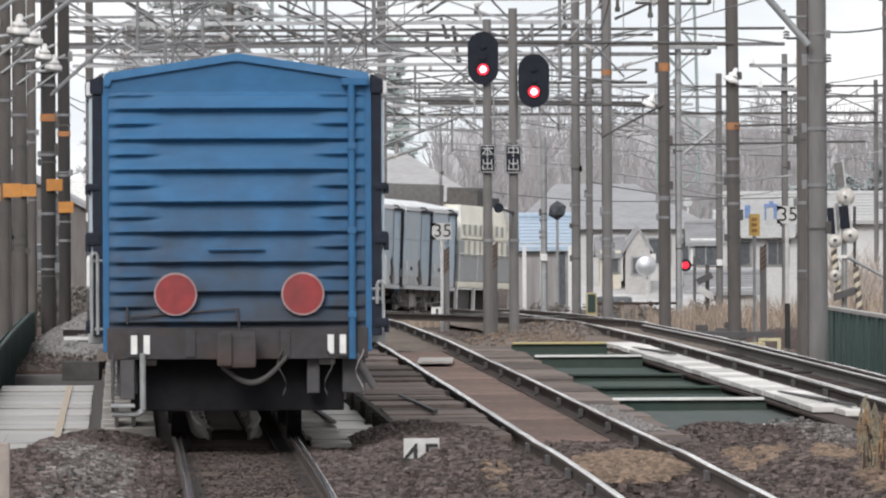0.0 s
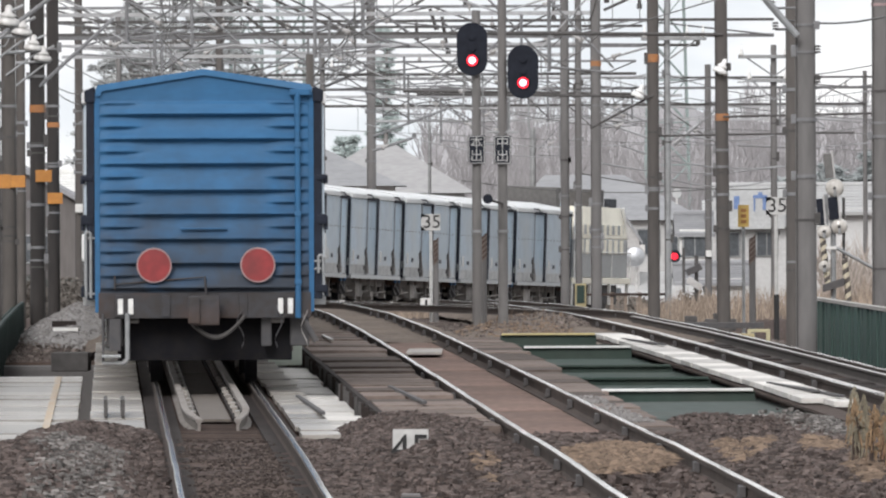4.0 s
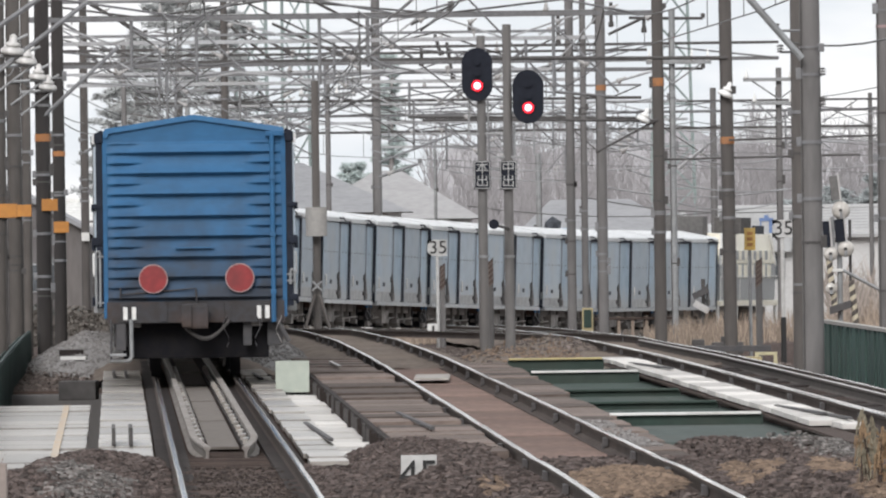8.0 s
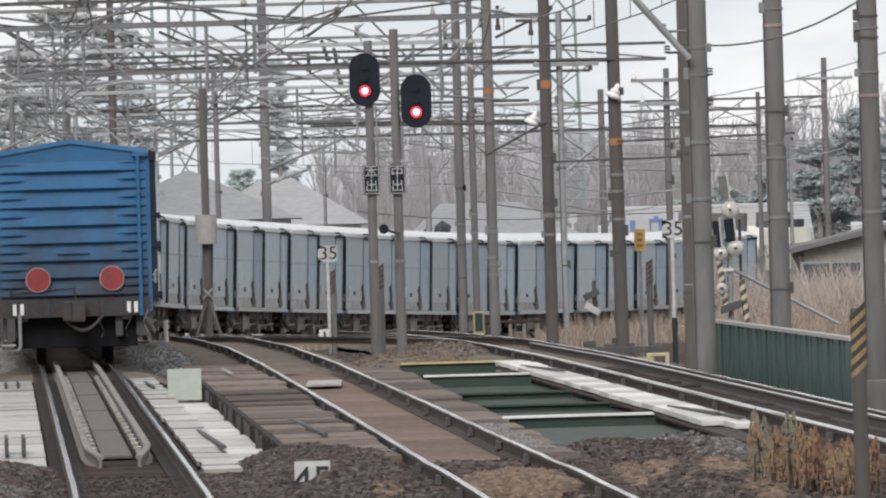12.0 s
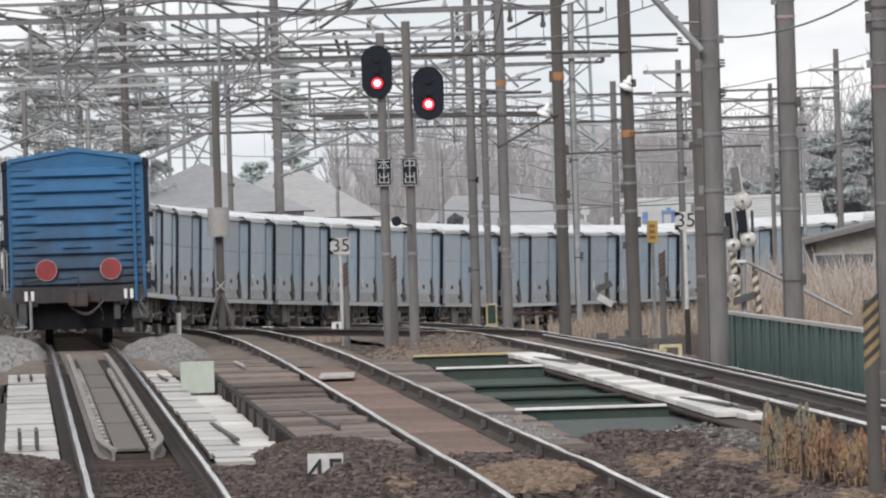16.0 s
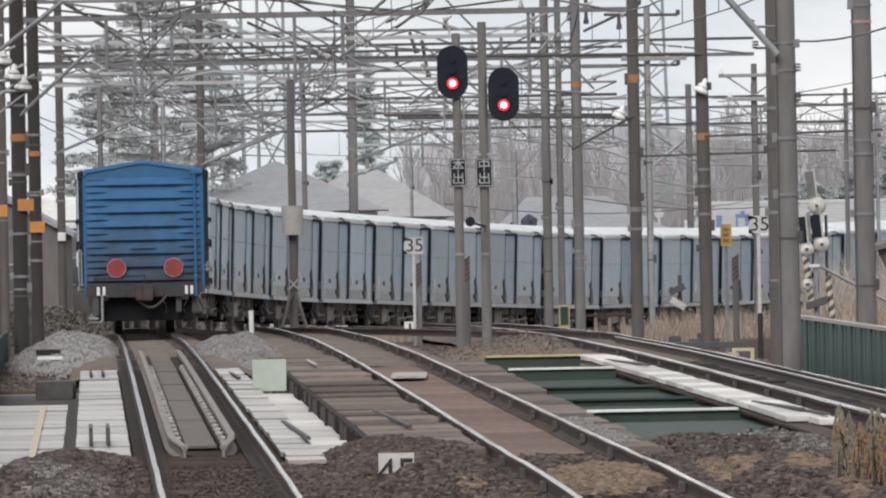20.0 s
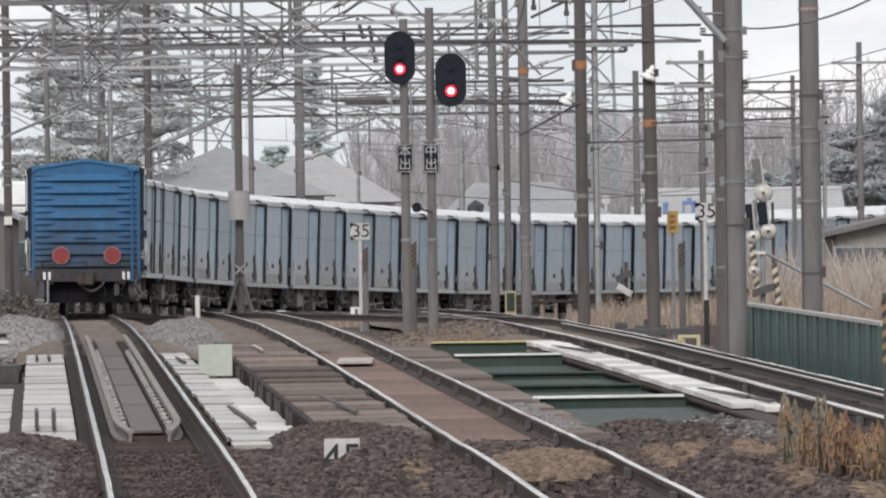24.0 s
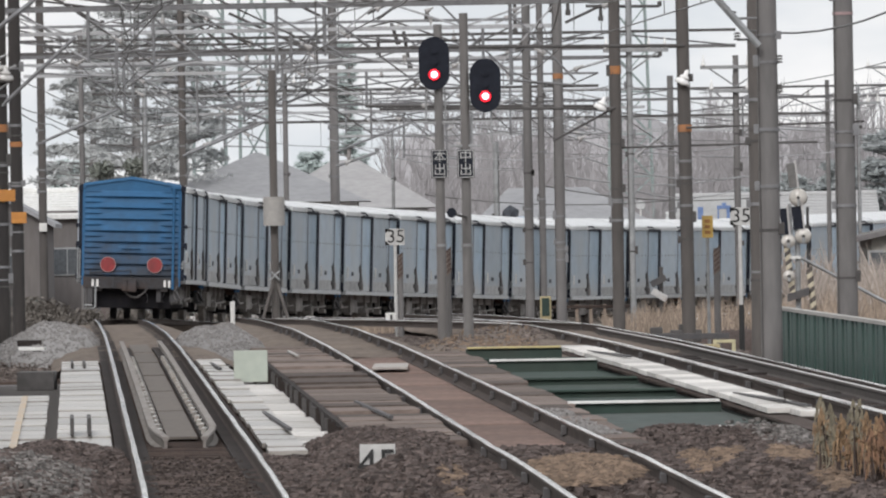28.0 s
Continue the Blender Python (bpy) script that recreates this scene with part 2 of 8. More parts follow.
# far trees: pale greys, with distance haze put into bark and leaves
BARK = mat("hazed_bark", (0.3, 0.282, 0.275), (0.24, 0.225, 0.22), 0.95)
PINE = mat("hazed_pine_needles", (0.44, 0.455, 0.455), (0.39, 0.405, 0.403), 0.95, rand=0.12, spec=0.1)
SHRUB = mat("hazed_evergreen_leaves", (0.185, 0.198, 0.172), (0.145, 0.156, 0.135), 0.9, rand=0.3)
# bare wood: mauve-grey with the haze mixed into its colour
TWIG = mat("hazed_bare_twigs", (0.315, 0.305, 0.312), (0.275, 0.266, 0.272), 0.95, rand=0.14)
GREYSTEEL = mat("grey_gantry_steel", (0.22, 0.225, 0.235), (0.17, 0.172, 0.178), 0.6, metal=0.2, stain=(0.14, 0.135, 0.13), amount=0.5)
PALESTEEL = mat("pale_gantry_steel", (0.4, 0.41, 0.42), (0.33, 0.335, 0.345), 0.55, metal=0.2, stain=(0.27, 0.26, 0.25), amount=0.5)
AGED = mat("aged_porcelain", (0.42, 0.41, 0.4), (0.3, 0.29, 0.28), 0.4, bump=0)
LAMPRED = glow("signal_red_light", (1.0, 0.01, 0.03), 0.85)
LAMPCORE = glow("signal_lamp_core", (1.0, 0.6, 0.66), 1.6)
PLATEORANGE = mat("orange_plate", (0.52, 0.23, 0.05), (0.44, 0.19, 0.045), 0.75, stain=(0.32, 0.17, 0.07), amount=0.5, big=3)


# ---- building helpers ----
def part(name, bm, material, parent=None, label="", m=None):
    me = bpy.data.meshes.new(name)
    bm.to_mesh(me)
    bm.free()
    me.materials.append(material)
    ob = new(name, me)
    if parent:
        ob.parent = parent
    if m is not None:
        ob.matrix_basis = m
    if label:
        ob["label"] = label
    return ob


def thing(name, m=None, label="", category="", group="", kind=""):
    ob = new(name)
    ob.empty_display_size = 0.2
    if m is not None:
        ob.matrix_basis = m
    return tagged(ob, label, category, group, kind)


def box(bm, x0, x1, y0, y1, z0, z1, bevel=0.0, m=None):
    r = bmesh.ops.create_cube(bm, size=1.0)["verts"]
    for v in r:
        v.co = Vector((x0 + (v.co.x + 0.5) * (x1 - x0), y0 + (v.co.y + 0.5) * (y1 - y0), z0 + (v.co.z + 0.5) * (z1 - z0)))
    if bevel:
        es = list({e for v in r for e in v.link_edges})
        q = bmesh.ops.bevel(bm, geom=es, offset=bevel, segments=2, affect="EDGES", profile=0.7)
        r = list({v for f in q["faces"] for v in f.verts})
    if m is not None:
        bmesh.ops.transform(bm, matrix=m, verts=r)
    return bm


def rod(bm, a, b, r0, r1=None, seg=8):
    """A round bar from a to b."""
    a, b = Vector(a), Vector(b)
    d = b - a
    m = Matrix.Translation((a + b) / 2) @ d.to_track_quat("Z", "Y").to_matrix().to_4x4()
    bmesh.ops.create_cone(bm, cap_ends=True, segments=seg, radius1=r0, radius2=r0 if r1 is None else r1, depth=d.length, matrix=m)
    return bm


def sweep(points, profile, closed=True):
    """A bmesh of a profile (x, z pairs) swept along points (with right-hand offset x)."""
    bm = bmesh.new()
    rings = []
    pts = [Vector(p) for p in points]
    for i, p in enumerate(pts):
        d = (pts[min(i + 1, len(pts) - 1)] - pts[max(i - 1, 0)])
        d.z = 0
        d.normalize()
        side = Vector((d.y, -d.x, 0))
        rings.append([bm.verts.new(p + side * x + Vector((0, 0, z))) for x, z in profile])
    k = len(profile)
    for a, b in zip(rings, rings[1:]):
        for j in range(k if closed else k - 1):
            bm.faces.new((a[j], a[(j + 1) % k], b[(j + 1) % k], b[j]))
    if closed:
        bm.faces.new(rings[0])
        bm.faces.new(rings[-1][::-1])
    bmesh.ops.recalc_face_normals(bm, faces=bm.faces)
    return bm


def letters(name, text, size, m, parent, material, label=""):
    cu = bpy.data.curves.new(name, "FONT")
    cu.body, cu.size, cu.extrude, cu.align_x, cu.align_y = text, size, 0.004, "CENTER", "CENTER"
    tmp = bpy.data.objects.new(name, cu)
    scene.collection.objects.link(tmp)
    me = bpy.data.meshes.new_from_object(tmp.evaluated_get(bpy.context.evaluated_depsgraph_get()))
    bpy.data.objects.remove(tmp)
    me.materials.clear()
    me.materials.append(material)
    ob = new(name, me)
    ob.parent, ob.matrix_basis = parent, m
    if label:
        ob["label"] = label
    return ob



# ---- the lie of the land ----
PROFILE_Y = (-50, 60, 69, 76, 87, 93, 97, 118, 140, 158, 185, 214, 233, 265, 289, 336, 363, 399, 483, 4000)
PROFILE_Z = (-0.2, -0.18, -0.14, -0.1, -0.02, 0.0, 0.02, 0.13, 0.24, 0.32, 0.38, 0.33, 0.27, 0.12, -0.25, -0.85, -0.95, -0.6, -0.2, 0.0)


def rail_z(y):
    return float(np.interp(y, PROFILE_Y, PROFILE_Z))


def rail_top(k, y):
    """Rail level of one track: the train's own sags a little on the near half of the bridge."""
    return rail_z(y) - (float(np.interp(y, (60, 80, 90, 101, 119, 140, 165), (0.13, 0.09, 0.06, 0.05, 0.04, 0.02, 0.0))) if k == 0 else 0.0)


SLOPE = -0.03694            # the three tracks run straight and parallel over the bridge
BRIDGE = (97.3, 154.7)


def track_x(k, y):
    """Centre of a track: the first one is the train's."""
    if k == 0:
        return -2.43 + SLOPE * (y - 96.1)
    if k == 1:
        return 0.14 - 0.03433 * (y - 117.2)
    if k == 3:          # edge line of the open bay
        return 0.14 - 0.03433 * (y - 117.2) + 0.007 * (y - 115.0)
    return 4.58 - 0.03516 * (y - 117.8)


# the line of the train: straight, then a turnout curve to the right, then a wider curve
CURVE_Y = 240.8
CURVE = [(track_x(0, CURVE_Y), CURVE_Y, math.atan(SLOPE))]
for i in range(680):
    s = i * 0.5
    k = min(s / 12, 1) / 236.1
    q = min(max((s - 42.1) / 12, 0), 1)
    k = k * (1 - q) + 0.001516 * q
    x, y, h = CURVE[-1]
    h2 = h + k * 0.5
    CURVE.append((x + math.sin((h + h2) / 2) * 0.5, y + math.cos((h + h2) / 2) * 0.5, h2))


def line_at(s):
    """Place and heading on the train's line, s metres past the start of the curve."""
    if s <= 0:
        h = math.atan(SLOPE)
        return (track_x(0, CURVE_Y) + s * math.sin(h), CURVE_Y + s * math.cos(h), h)
    i = min(int(s * 2), len(CURVE) - 2)
    f = s * 2 - i
    a, b = CURVE[i], CURVE[i + 1]
    return tuple(a[j] + (b[j] - a[j]) * f for j in range(3))


# ---- ground: one sheet with the river gap under the bridge ----
def ground_z(x, y):
    base = rail_z(y) - 0.42
    # embankment shoulders
    left, right = track_x(0, y) - 3.6, track_x(2, y) + 2.6
    if y > 217:
        right += (y - 217) * 0.75
        left -= (y - 217) * 0.08
    off = max(left - x, x - right, 0)
    base -= min(off * 0.45, 1.1 if y > 169 else 2.6)
    gap = min(max((y - BRIDGE[0]) / 1.2, 0), 1) * min(max((BRIDGE[1] - y) / 1.2, 0), 1)
    base = base * (1 - gap) + (-5.0) * gap
    if y < 30:
        base = min(base, 0.0)
    return base + 0.03 * noise.noise(Vector((x * 0.9, y * 0.5, 0)))


def build_ground():
    xs = [-3000, -800, -250, -90, -50, -30] + [-20 + i * 0.5 for i in range(81)] + [24, 30, 40, 60, 90, 250, 800, 3000]
    ys = [-60, -20, 0, 20, 40] + [55 + i * 1.0 for i in range(42)] + [B_ for B_ in (BRIDGE[0], BRIDGE[0] + 1.2, 105, 120, 135, 148, BRIDGE[1] - 1.2, BRIDGE[1])] + [156 + i * 2.0 for i in range(56)] + [275, 290, 310, 340, 390, 480, 700, 1300, 4000]
    bm = bmesh.new()
    grid = [[bm.verts.new((x, y, ground_z(x, y))) for x in xs] for y in ys]
    for a, b in zip(grid, grid[1:]):
        for j in range(len(xs) - 1):
            bm.faces.new((a[j], a[j + 1], b[j + 1], b[j]))
    return tagged(part("ground", bm, BALLAST), "brown gravel and earth railway formation", "ground", kind="structure")


def build_track(k, y0, y1, label):
    """One track: two rails with polished heads, and sleepers."""
    top = thing("track", None, label, "railway track", "tracks", "structure")
    ys = [y0 + (y1 - y0) * i / 160 for i in range(161)]
    for sx in (-0.566, 0.566):
        pts = [(track_x(k, y) + sx + 0.006 * noise.noise(Vector((y * 0.45, k * 3 + sx, 7))), y, rail_top(k, y) + 0.007 * noise.noise(Vector((y * 0.4, k * 3 + sx, 2)))) for y in ys]
        web = [(-0.033, -0.012), (0.033, -0.012), (0.03, -0.045), (0.01, -0.055), (0.01, -0.13), (0.063, -0.153), (-0.063, -0.153), (-0.01, -0.13), (-0.01, -0.055), (-0.03, -0.045)]
        rail = part("rail", sweep(pts, web), RUST, top, "rusty steel rail")
        u, v = (0.024, 0.015) if k == 0 else (0.029, 0.018)
        head = [(-u, -0.016), (-u, -0.004), (-v, 0.0), (v, 0.0), (u, -0.004), (u, -0.016)]
        part("rail_head", sweep(pts, head), STEELRAIL, rail, "polished running surface")
        if not k:
            part("bearer", sweep(pts, [(-0.16, -0.14), (0.16, -0.14), (0.16, -0.3), (-0.16, -0.3)]), TARRED, top, "dark timber bearer under the rail")
        if k:
            part("bearer", sweep(pts, [(-0.11, -0.155), (0.11, -0.155), (0.11, -0.36), (-0.11, -0.36)]), RUST, top, "dark timber bearer under the rail")
            y = BRIDGE[0] - 28 + 1.9 * k + sx
            while y < BRIDGE[1] + 50:
                bm = bmesh.new()
                box(bm, -0.06, -0.008, -0.28, 0.28, -0.13, -0.045, 0.006)
                box(bm, -0.075, -0.02, -0.1, 0.1, -0.17, -0.12, 0.006)
                part("fish_plate", bm, BLACK, rail, "dark rail joint plate", pose(track_x(k, y) + sx, y, rail_z(y)))
                y += 5.3 + 1.1 * math.sin(y * 3.1)
    bm = bmesh.new()
    box(bm, -1.05, 1.05, -0.1, 0.1, -0.33, -0.165, 0.012)
    me = bpy.data.meshes.new("sleeper")
    bm.to_mesh(me)
    bm.free()
    me.materials.append(SLEEPER)
    n, y = 0, y0 + 0.3
    rnd = random.Random(5 + k)
    while y < min(y1, 247) and n < 299:
        ob = new("sleeper", me)
        ob.parent = top
        ob.matrix_basis = pose(track_x(k, y) + rnd.uniform(-0.03, 0.03), y, rail_top(k, y) - 0.005, 0, 0, math.degrees(math.atan(-SLOPE)) + rnd.uniform(-1, 1))
        y += 0.66
        n += 1
    return top


# ---- the train ----
W2, EAVE, PEAK, SILL = 1.25, 3.49, 3.665, 0.78
BODY = 9.3


def end_sheet():
    """The pressed end wall with its horizontal ribs, facing -y."""
    bm = bmesh.new()
    lines = (1.11, 1.40, 1.68, 1.97, 2.25, 2.56, 2.85, 3.14)
    nx, nz = 40, 190
    grid = []
    for j in range(nz + 1):
        row = []
        for i in range(nx + 1):
            x = -W2 + 2 * W2 * i / nx
            top = EAVE + (PEAK - EAVE) * (1 - abs(x) / W2) - 0.02
            z = 1.08 + (top - 1.08) * j / nz
            fade = min(max((W2 - 0.05 - abs(x)) / 0.05, 0), 1)
            mid = min(max((0.95 - abs(x)) / 0.28, 0), 1)
            mid = mid * mid * (3 - 2 * mid)
            d = 0.0
            if z < 3.3:
                for a, b in zip(lines, lines[1:] + (3.42,)):
                    if a <= z < b:
                        u = (z - a) / (b - a)
                        wide = u / 0.09 if u < 0.09 else (1 - (u - 0.09) / 0.91) ** 1.9
                        w2 = u * 2 % 1.0
                        low = w2 / 0.18 if w2 < 0.18 else (1 - (w2 - 0.18) / 0.82) ** 1.7
                        d = wide * mid + low * (1 - mid) * 0.62
            row.append(bm.verts.new((x, -0.105 * d * fade, z)))
        grid.append(row)
    for a, b in zip(grid, grid[1:]):
        for j in range(nx):
            f = bm.faces.new((a[j], a[j + 1], b[j + 1], b[j]))
            f.smooth = True
    return bm


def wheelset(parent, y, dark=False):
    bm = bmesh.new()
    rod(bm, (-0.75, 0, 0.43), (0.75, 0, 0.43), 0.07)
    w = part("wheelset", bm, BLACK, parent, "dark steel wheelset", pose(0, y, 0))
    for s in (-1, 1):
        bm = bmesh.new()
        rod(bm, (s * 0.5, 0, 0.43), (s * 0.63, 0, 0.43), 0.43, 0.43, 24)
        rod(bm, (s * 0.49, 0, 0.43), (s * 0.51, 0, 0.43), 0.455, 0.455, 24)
        # the tail's wheels get the near-black copy, shade painted on
        part("wheel", bm, SHADEBLACK if dark else UNDER, w, "steel wheel in dusty grey or painted shade-black")
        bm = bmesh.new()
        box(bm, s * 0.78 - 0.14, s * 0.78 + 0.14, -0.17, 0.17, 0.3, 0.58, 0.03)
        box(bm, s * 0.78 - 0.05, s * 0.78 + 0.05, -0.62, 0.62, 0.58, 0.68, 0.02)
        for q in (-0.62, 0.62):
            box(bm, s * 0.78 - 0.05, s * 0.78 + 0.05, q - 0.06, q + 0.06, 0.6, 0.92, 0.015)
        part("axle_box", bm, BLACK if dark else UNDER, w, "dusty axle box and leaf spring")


def build_wagon(tail, seed):
    """A covered wagon; its origin is on the rails under its rear end, y runs forward."""
    rnd = random.Random(seed)
    top = thing("covered_wagon", None, "blue steel covered wagon with ribbed ends and grey sliding doors", "freight wagon", "wagons of the train")
    if tail:
        top["label"] = "blue covered wagon closing the train, two red round tail markers"
    y0, y1 = 0.4, 0.4 + BODY
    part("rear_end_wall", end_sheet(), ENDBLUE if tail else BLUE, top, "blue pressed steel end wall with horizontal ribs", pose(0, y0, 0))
    part("front_end_wall", end_sheet(), BLUE, top, "", pose(0, y1, 0, 0, 0, 180))
    bm = bmesh.new()
    box(bm, -1.2, 1.2, y0 + 0.05, y1 - 0.05, 1.0, 3.4)
    part("body", bm, SLATE, top, "dark recessed body side")
    # roof: two slopes with rounded eaves
    pr = [(-1.38, 3.34), (-1.39, 3.41), (-1.28, 3.475), (-0.7, 3.575), (0, 3.675), (0.7, 3.575), (1.28, 3.475), (1.39, 3.41), (1.38, 3.34), (1.30, 3.34), (1.25, 3.42), (0, 3.62), (-1.25, 3.42), (-1.30, 3.34)]
    part("roof", sweep([(0, y0 + 0.04, 0), (0, y1 - 0.04, 0)], pr), ROOFPALE, top, "roof sheet with the pale sky sheen in its colour")
    for y in (y0, y1):
        bm = bmesh.new()
        s = -1 if y == y0 else 1
        blue_cap = tail and s < 0
        prf = [(-1.395, 3.33), (-1.4, 3.415), (-1.29, 3.49), (0, 3.69), (1.29, 3.49), (1.4, 3.415), (1.395, 3.33), (1.27, 3.35), (1.25, 3.42), (0, 3.62), (-1.25, 3.42), (-1.27, 3.35)]
        if blue_cap:
            prf = [(-1.262, 3.38), (-1.265, 3.46), (-1.24, 3.505), (0, 3.69), (1.24, 3.505), (1.265, 3.46), (1.262, 3.38), (1.21, 3.38), (1.19, 3.435), (0, 3.62), (-1.19, 3.435), (-1.21, 3.38)]
            for q in (-1, 1):
                cb = bmesh.new()
                box(cb, min(q * 1.27, q * 1.395), max(q * 1.27, q * 1.395), y - 0.03, y + 0.08, 3.3, 3.45, 0.03)
                for v in cb.verts:
                    if abs(v.co.x) < 1.33 and v.co.z > 3.4:
                        v.co.z += 0.035
                part("gutter_end", cb, NAVY, top, "dark end of the roof gutter")
        va = [bm.verts.new((x, y + s * 0.045, z)) for x, z in prf]
        vb = [bm.verts.new((x, y - s * 0.08, z)) for x, z in prf]
        for a, b in ((va, vb),):
            for j in range(12):
                bm.faces.new((a[j], a[(j + 1) % 12], b[(j + 1) % 12], b[j]))
        bm.faces.new(va)
        bm.faces.new(vb)
        bmesh.ops.recalc_face_normals(bm, faces=bm.faces)
        part("roof_end_cap", bm, ROOFBLUE if blue_cap else ROOFPALE, top, "light blue roof edge" if blue_cap else "")
    # corner posts: dark edge of the door rail seen past the end
    for sx in (-1, 1):
        for yy in (y0 + 0.02, y1 - 0.12):
            bm = bmesh.new()
            box(bm, sx * 1.25 - 0.03 if sx < 0 else 1.22, sx * 1.22 if sx < 0 else 1.28, yy - 0.03, yy + 0.12, 0.85, 3.42, 0.01)
            part("corner_post", bm, BLUE, top)
            bm = bmesh.new()
            box(bm, min(sx * 1.28, sx * 1.375), max(sx * 1.28, sx * 1.375), yy - 0.02, yy + 0.05, 1.0, 3.3, 0.015)
            part("door_post", bm, NAVY, top, "blue-black door post")
    # sliding doors: each side two pairs of a wide outer and a narrower inner leaf
    for sx in (-1, 1):
        for j in range(2):
            a = y0 + j * 4.9
            side = lambda p, q: (min(sx * p, sx * q), max(sx * p, sx * q))
            for kind, q0, q1, out in (("outer", 0.04, 2.82, 1.385), ("inner", 2.88, 4.62 if j == 0 else 4.34, 1.36)):
                bm = bmesh.new()
                box(bm, *side(1.26, out), a + q0, a + q1, 1.06, 3.28, 0.012)
                d = part("door", bm, DOORGREY if kind == "outer" else DOORBLUE, top, "grey-blue sliding door leaf")
                bm = bmesh.new()
                for i in range(5 if kind == "outer" else 3):
                    yy = a + q0 + 0.3 + 0.54 * i
                    box(bm, *side(out, out + 0.012), yy - 0.05, yy + 0.05, 2.4, 2.44)
                part("rivet_strip", bm, GREYSTEEL, d, "row of dark rivets")["kind"] = "stuff"
                for yy in (a + q0 + 0.05, a + q1 - 0.05):
                    bm = bmesh.new()
                    box(bm, *side(out, out + 0.02), yy - 0.03, yy + 0.03, 1.08, 3.26, 0.006)
                    part("door_stile", bm, DOORGREY, d, "raised door edge")
                if kind == "inner":
                    continue
                bm = bmesh.new()
                box(bm, *side(out, out + 0.01), a + q0 + 0.1, a + q1 - 0.12, 1.08, 1.34, 0.004)
                part("kick_panel", bm, DOORDUST, d, "dusty grey lower door panel")
                bm = bmesh.new()
                box(bm, *side(out + 0.02, out + 0.05), a + 0.43, a + 0.57, 1.47, 1.74, 0.012)
                for zz in (1.47, 1.74):
                    rod(bm, (sx * out, a + 0.5, zz), (sx * (out + 0.045), a + 0.5, zz), 0.025)
                part("handle", bm, PORCELAIN, d, "bright white door handle")
                # lock gear at the meeting edge of the two leaves
                bm = bmesh.new()
                rod(bm, (sx * (out + 0.03), a + 2.7, 1.1), (sx * (out + 0.03), a + 2.76, 1.85), 0.026)
                box(bm, *side(out, out + 0.06), a + 2.45, a + 2.8, 1.2, 1.32, 0.02)
                box(bm, *side(out, out + 0.05), a + 2.6, a + 2.82, 1.62, 1.8, 0.02)
                part("lock_bar", bm, DARKSTEEL, d, "dark lock bar")
                bm = bmesh.new()
                box(bm, *side(out - 0.03, out + 0.05), a + 3.0, a + 3.2, 1.08, 1.3, 0.03)
                rod(bm, (sx * (out + 0.03), a + 3.1, 1.25), (sx * (out + 0.03), a + 2.85, 1.7), 0.022)
                part("latch", bm, UNDER, d, "grey curved latch")
                bm = bmesh.new()
                box(bm, *side(out, out + 0.012), a + 1.3, a + 1.62, 1.5, 1.62)
                part("label_plate", bm, SLATE, d, "small dark label plate")
            bm = bmesh.new()
            rod(bm, (sx * 1.40, a + 2.85, 1.05), (sx * 1.40, a + 2.85, 3.3), 0.028)
            part("door_stop", bm, GREYSTEEL, top, "grey door stop rod")
            bm = bmesh.new()
            if j == 0:
                box(bm, *side(1.3, 1.415), a + 4.6, a + 4.92, 1.02, 3.3, 0.02)
            else:
                box(bm, *side(1.3, 1.4), a + 4.34, a + 4.44, 1.02, 3.3, 0.02)
            part("door_channel", bm, NAVY, top, "blue-black door channel")
            bm = bmesh.new()
            box(bm, *side(1.3, 1.43), a + 2.75, a + (4.75 if j == 0 else 4.4), 3.25, 3.35, 0.01)
            part("door_track", bm, NAVY, top, "dark door track under the roof edge")
            bm = bmesh.new()
            box(bm, min(sx * 1.37, sx * 1.45), max(sx * 1.37, sx * 1.45), a + 2.6, a + 3.3, 3.38, 3.43, 0.01)
            rod(bm, (sx * 1.42, a + 3.3, 3.41), (sx * 1.42, a + 3.75, 3.32), 0.03)
            part("roof_bracket", bm, SLATE, top, "dark bracket under the roof edge")
        bm = bmesh.new()
        box(bm, min(sx * 1.2, sx * 1.42), max(sx * 1.2, sx * 1.42), y0 + 0.2, y1 - 0.2, 0.93, 1.05, 0.01)
        part("door_sill", bm, DOORGREY, top, "grey lower door rail")
        bm = bmesh.new()
        box(bm, min(sx * 1.36, sx * 1.43), max(sx * 1.36, sx * 1.43), y0, y1, 3.29, 3.42, 0.02)
        part("door_rail", bm, ROOFPALE, top, "pale upper door rail")
    # underframe
    # black end plates added where only shade shows under the wagon
    for name, xa, xb, ya, yb, za, zb in (("sole_bar", -0.93, -0.77, 0.1, BODY - 0.1, 0.72, 1.0), ("sole_bar", 0.77, 0.93, 0.1, BODY - 0.1, 0.72, 1.0),
                                         ("brake_cylinder", -0.3, 0.3, 3.2, BODY - 3.4, 0.35, 0.8), ("tool_box", 0.7, 1.1, 2.9, 4.0, 0.4, 0.8), ("tool_box", -1.1, -0.7, 4.4, 5.6, 0.4, 0.8),
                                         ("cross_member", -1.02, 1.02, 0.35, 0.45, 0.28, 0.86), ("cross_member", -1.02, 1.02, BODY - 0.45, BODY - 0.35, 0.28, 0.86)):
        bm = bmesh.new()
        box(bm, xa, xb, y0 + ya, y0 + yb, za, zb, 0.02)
        part(name, bm, SHADEBLACK if name == "cross_member" else UNDER, top, "dusty underframe gear or black shade plate")
    for y in (y0 + 1.75, y0 + 1.75 + 5.3):
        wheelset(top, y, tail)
    # brake gear and hangers along both sides
    for sx in (-1, 1):
        for j in range(7):
            yy = y0 + 0.5 + j * 1.38 + rnd.uniform(-0.15, 0.15)
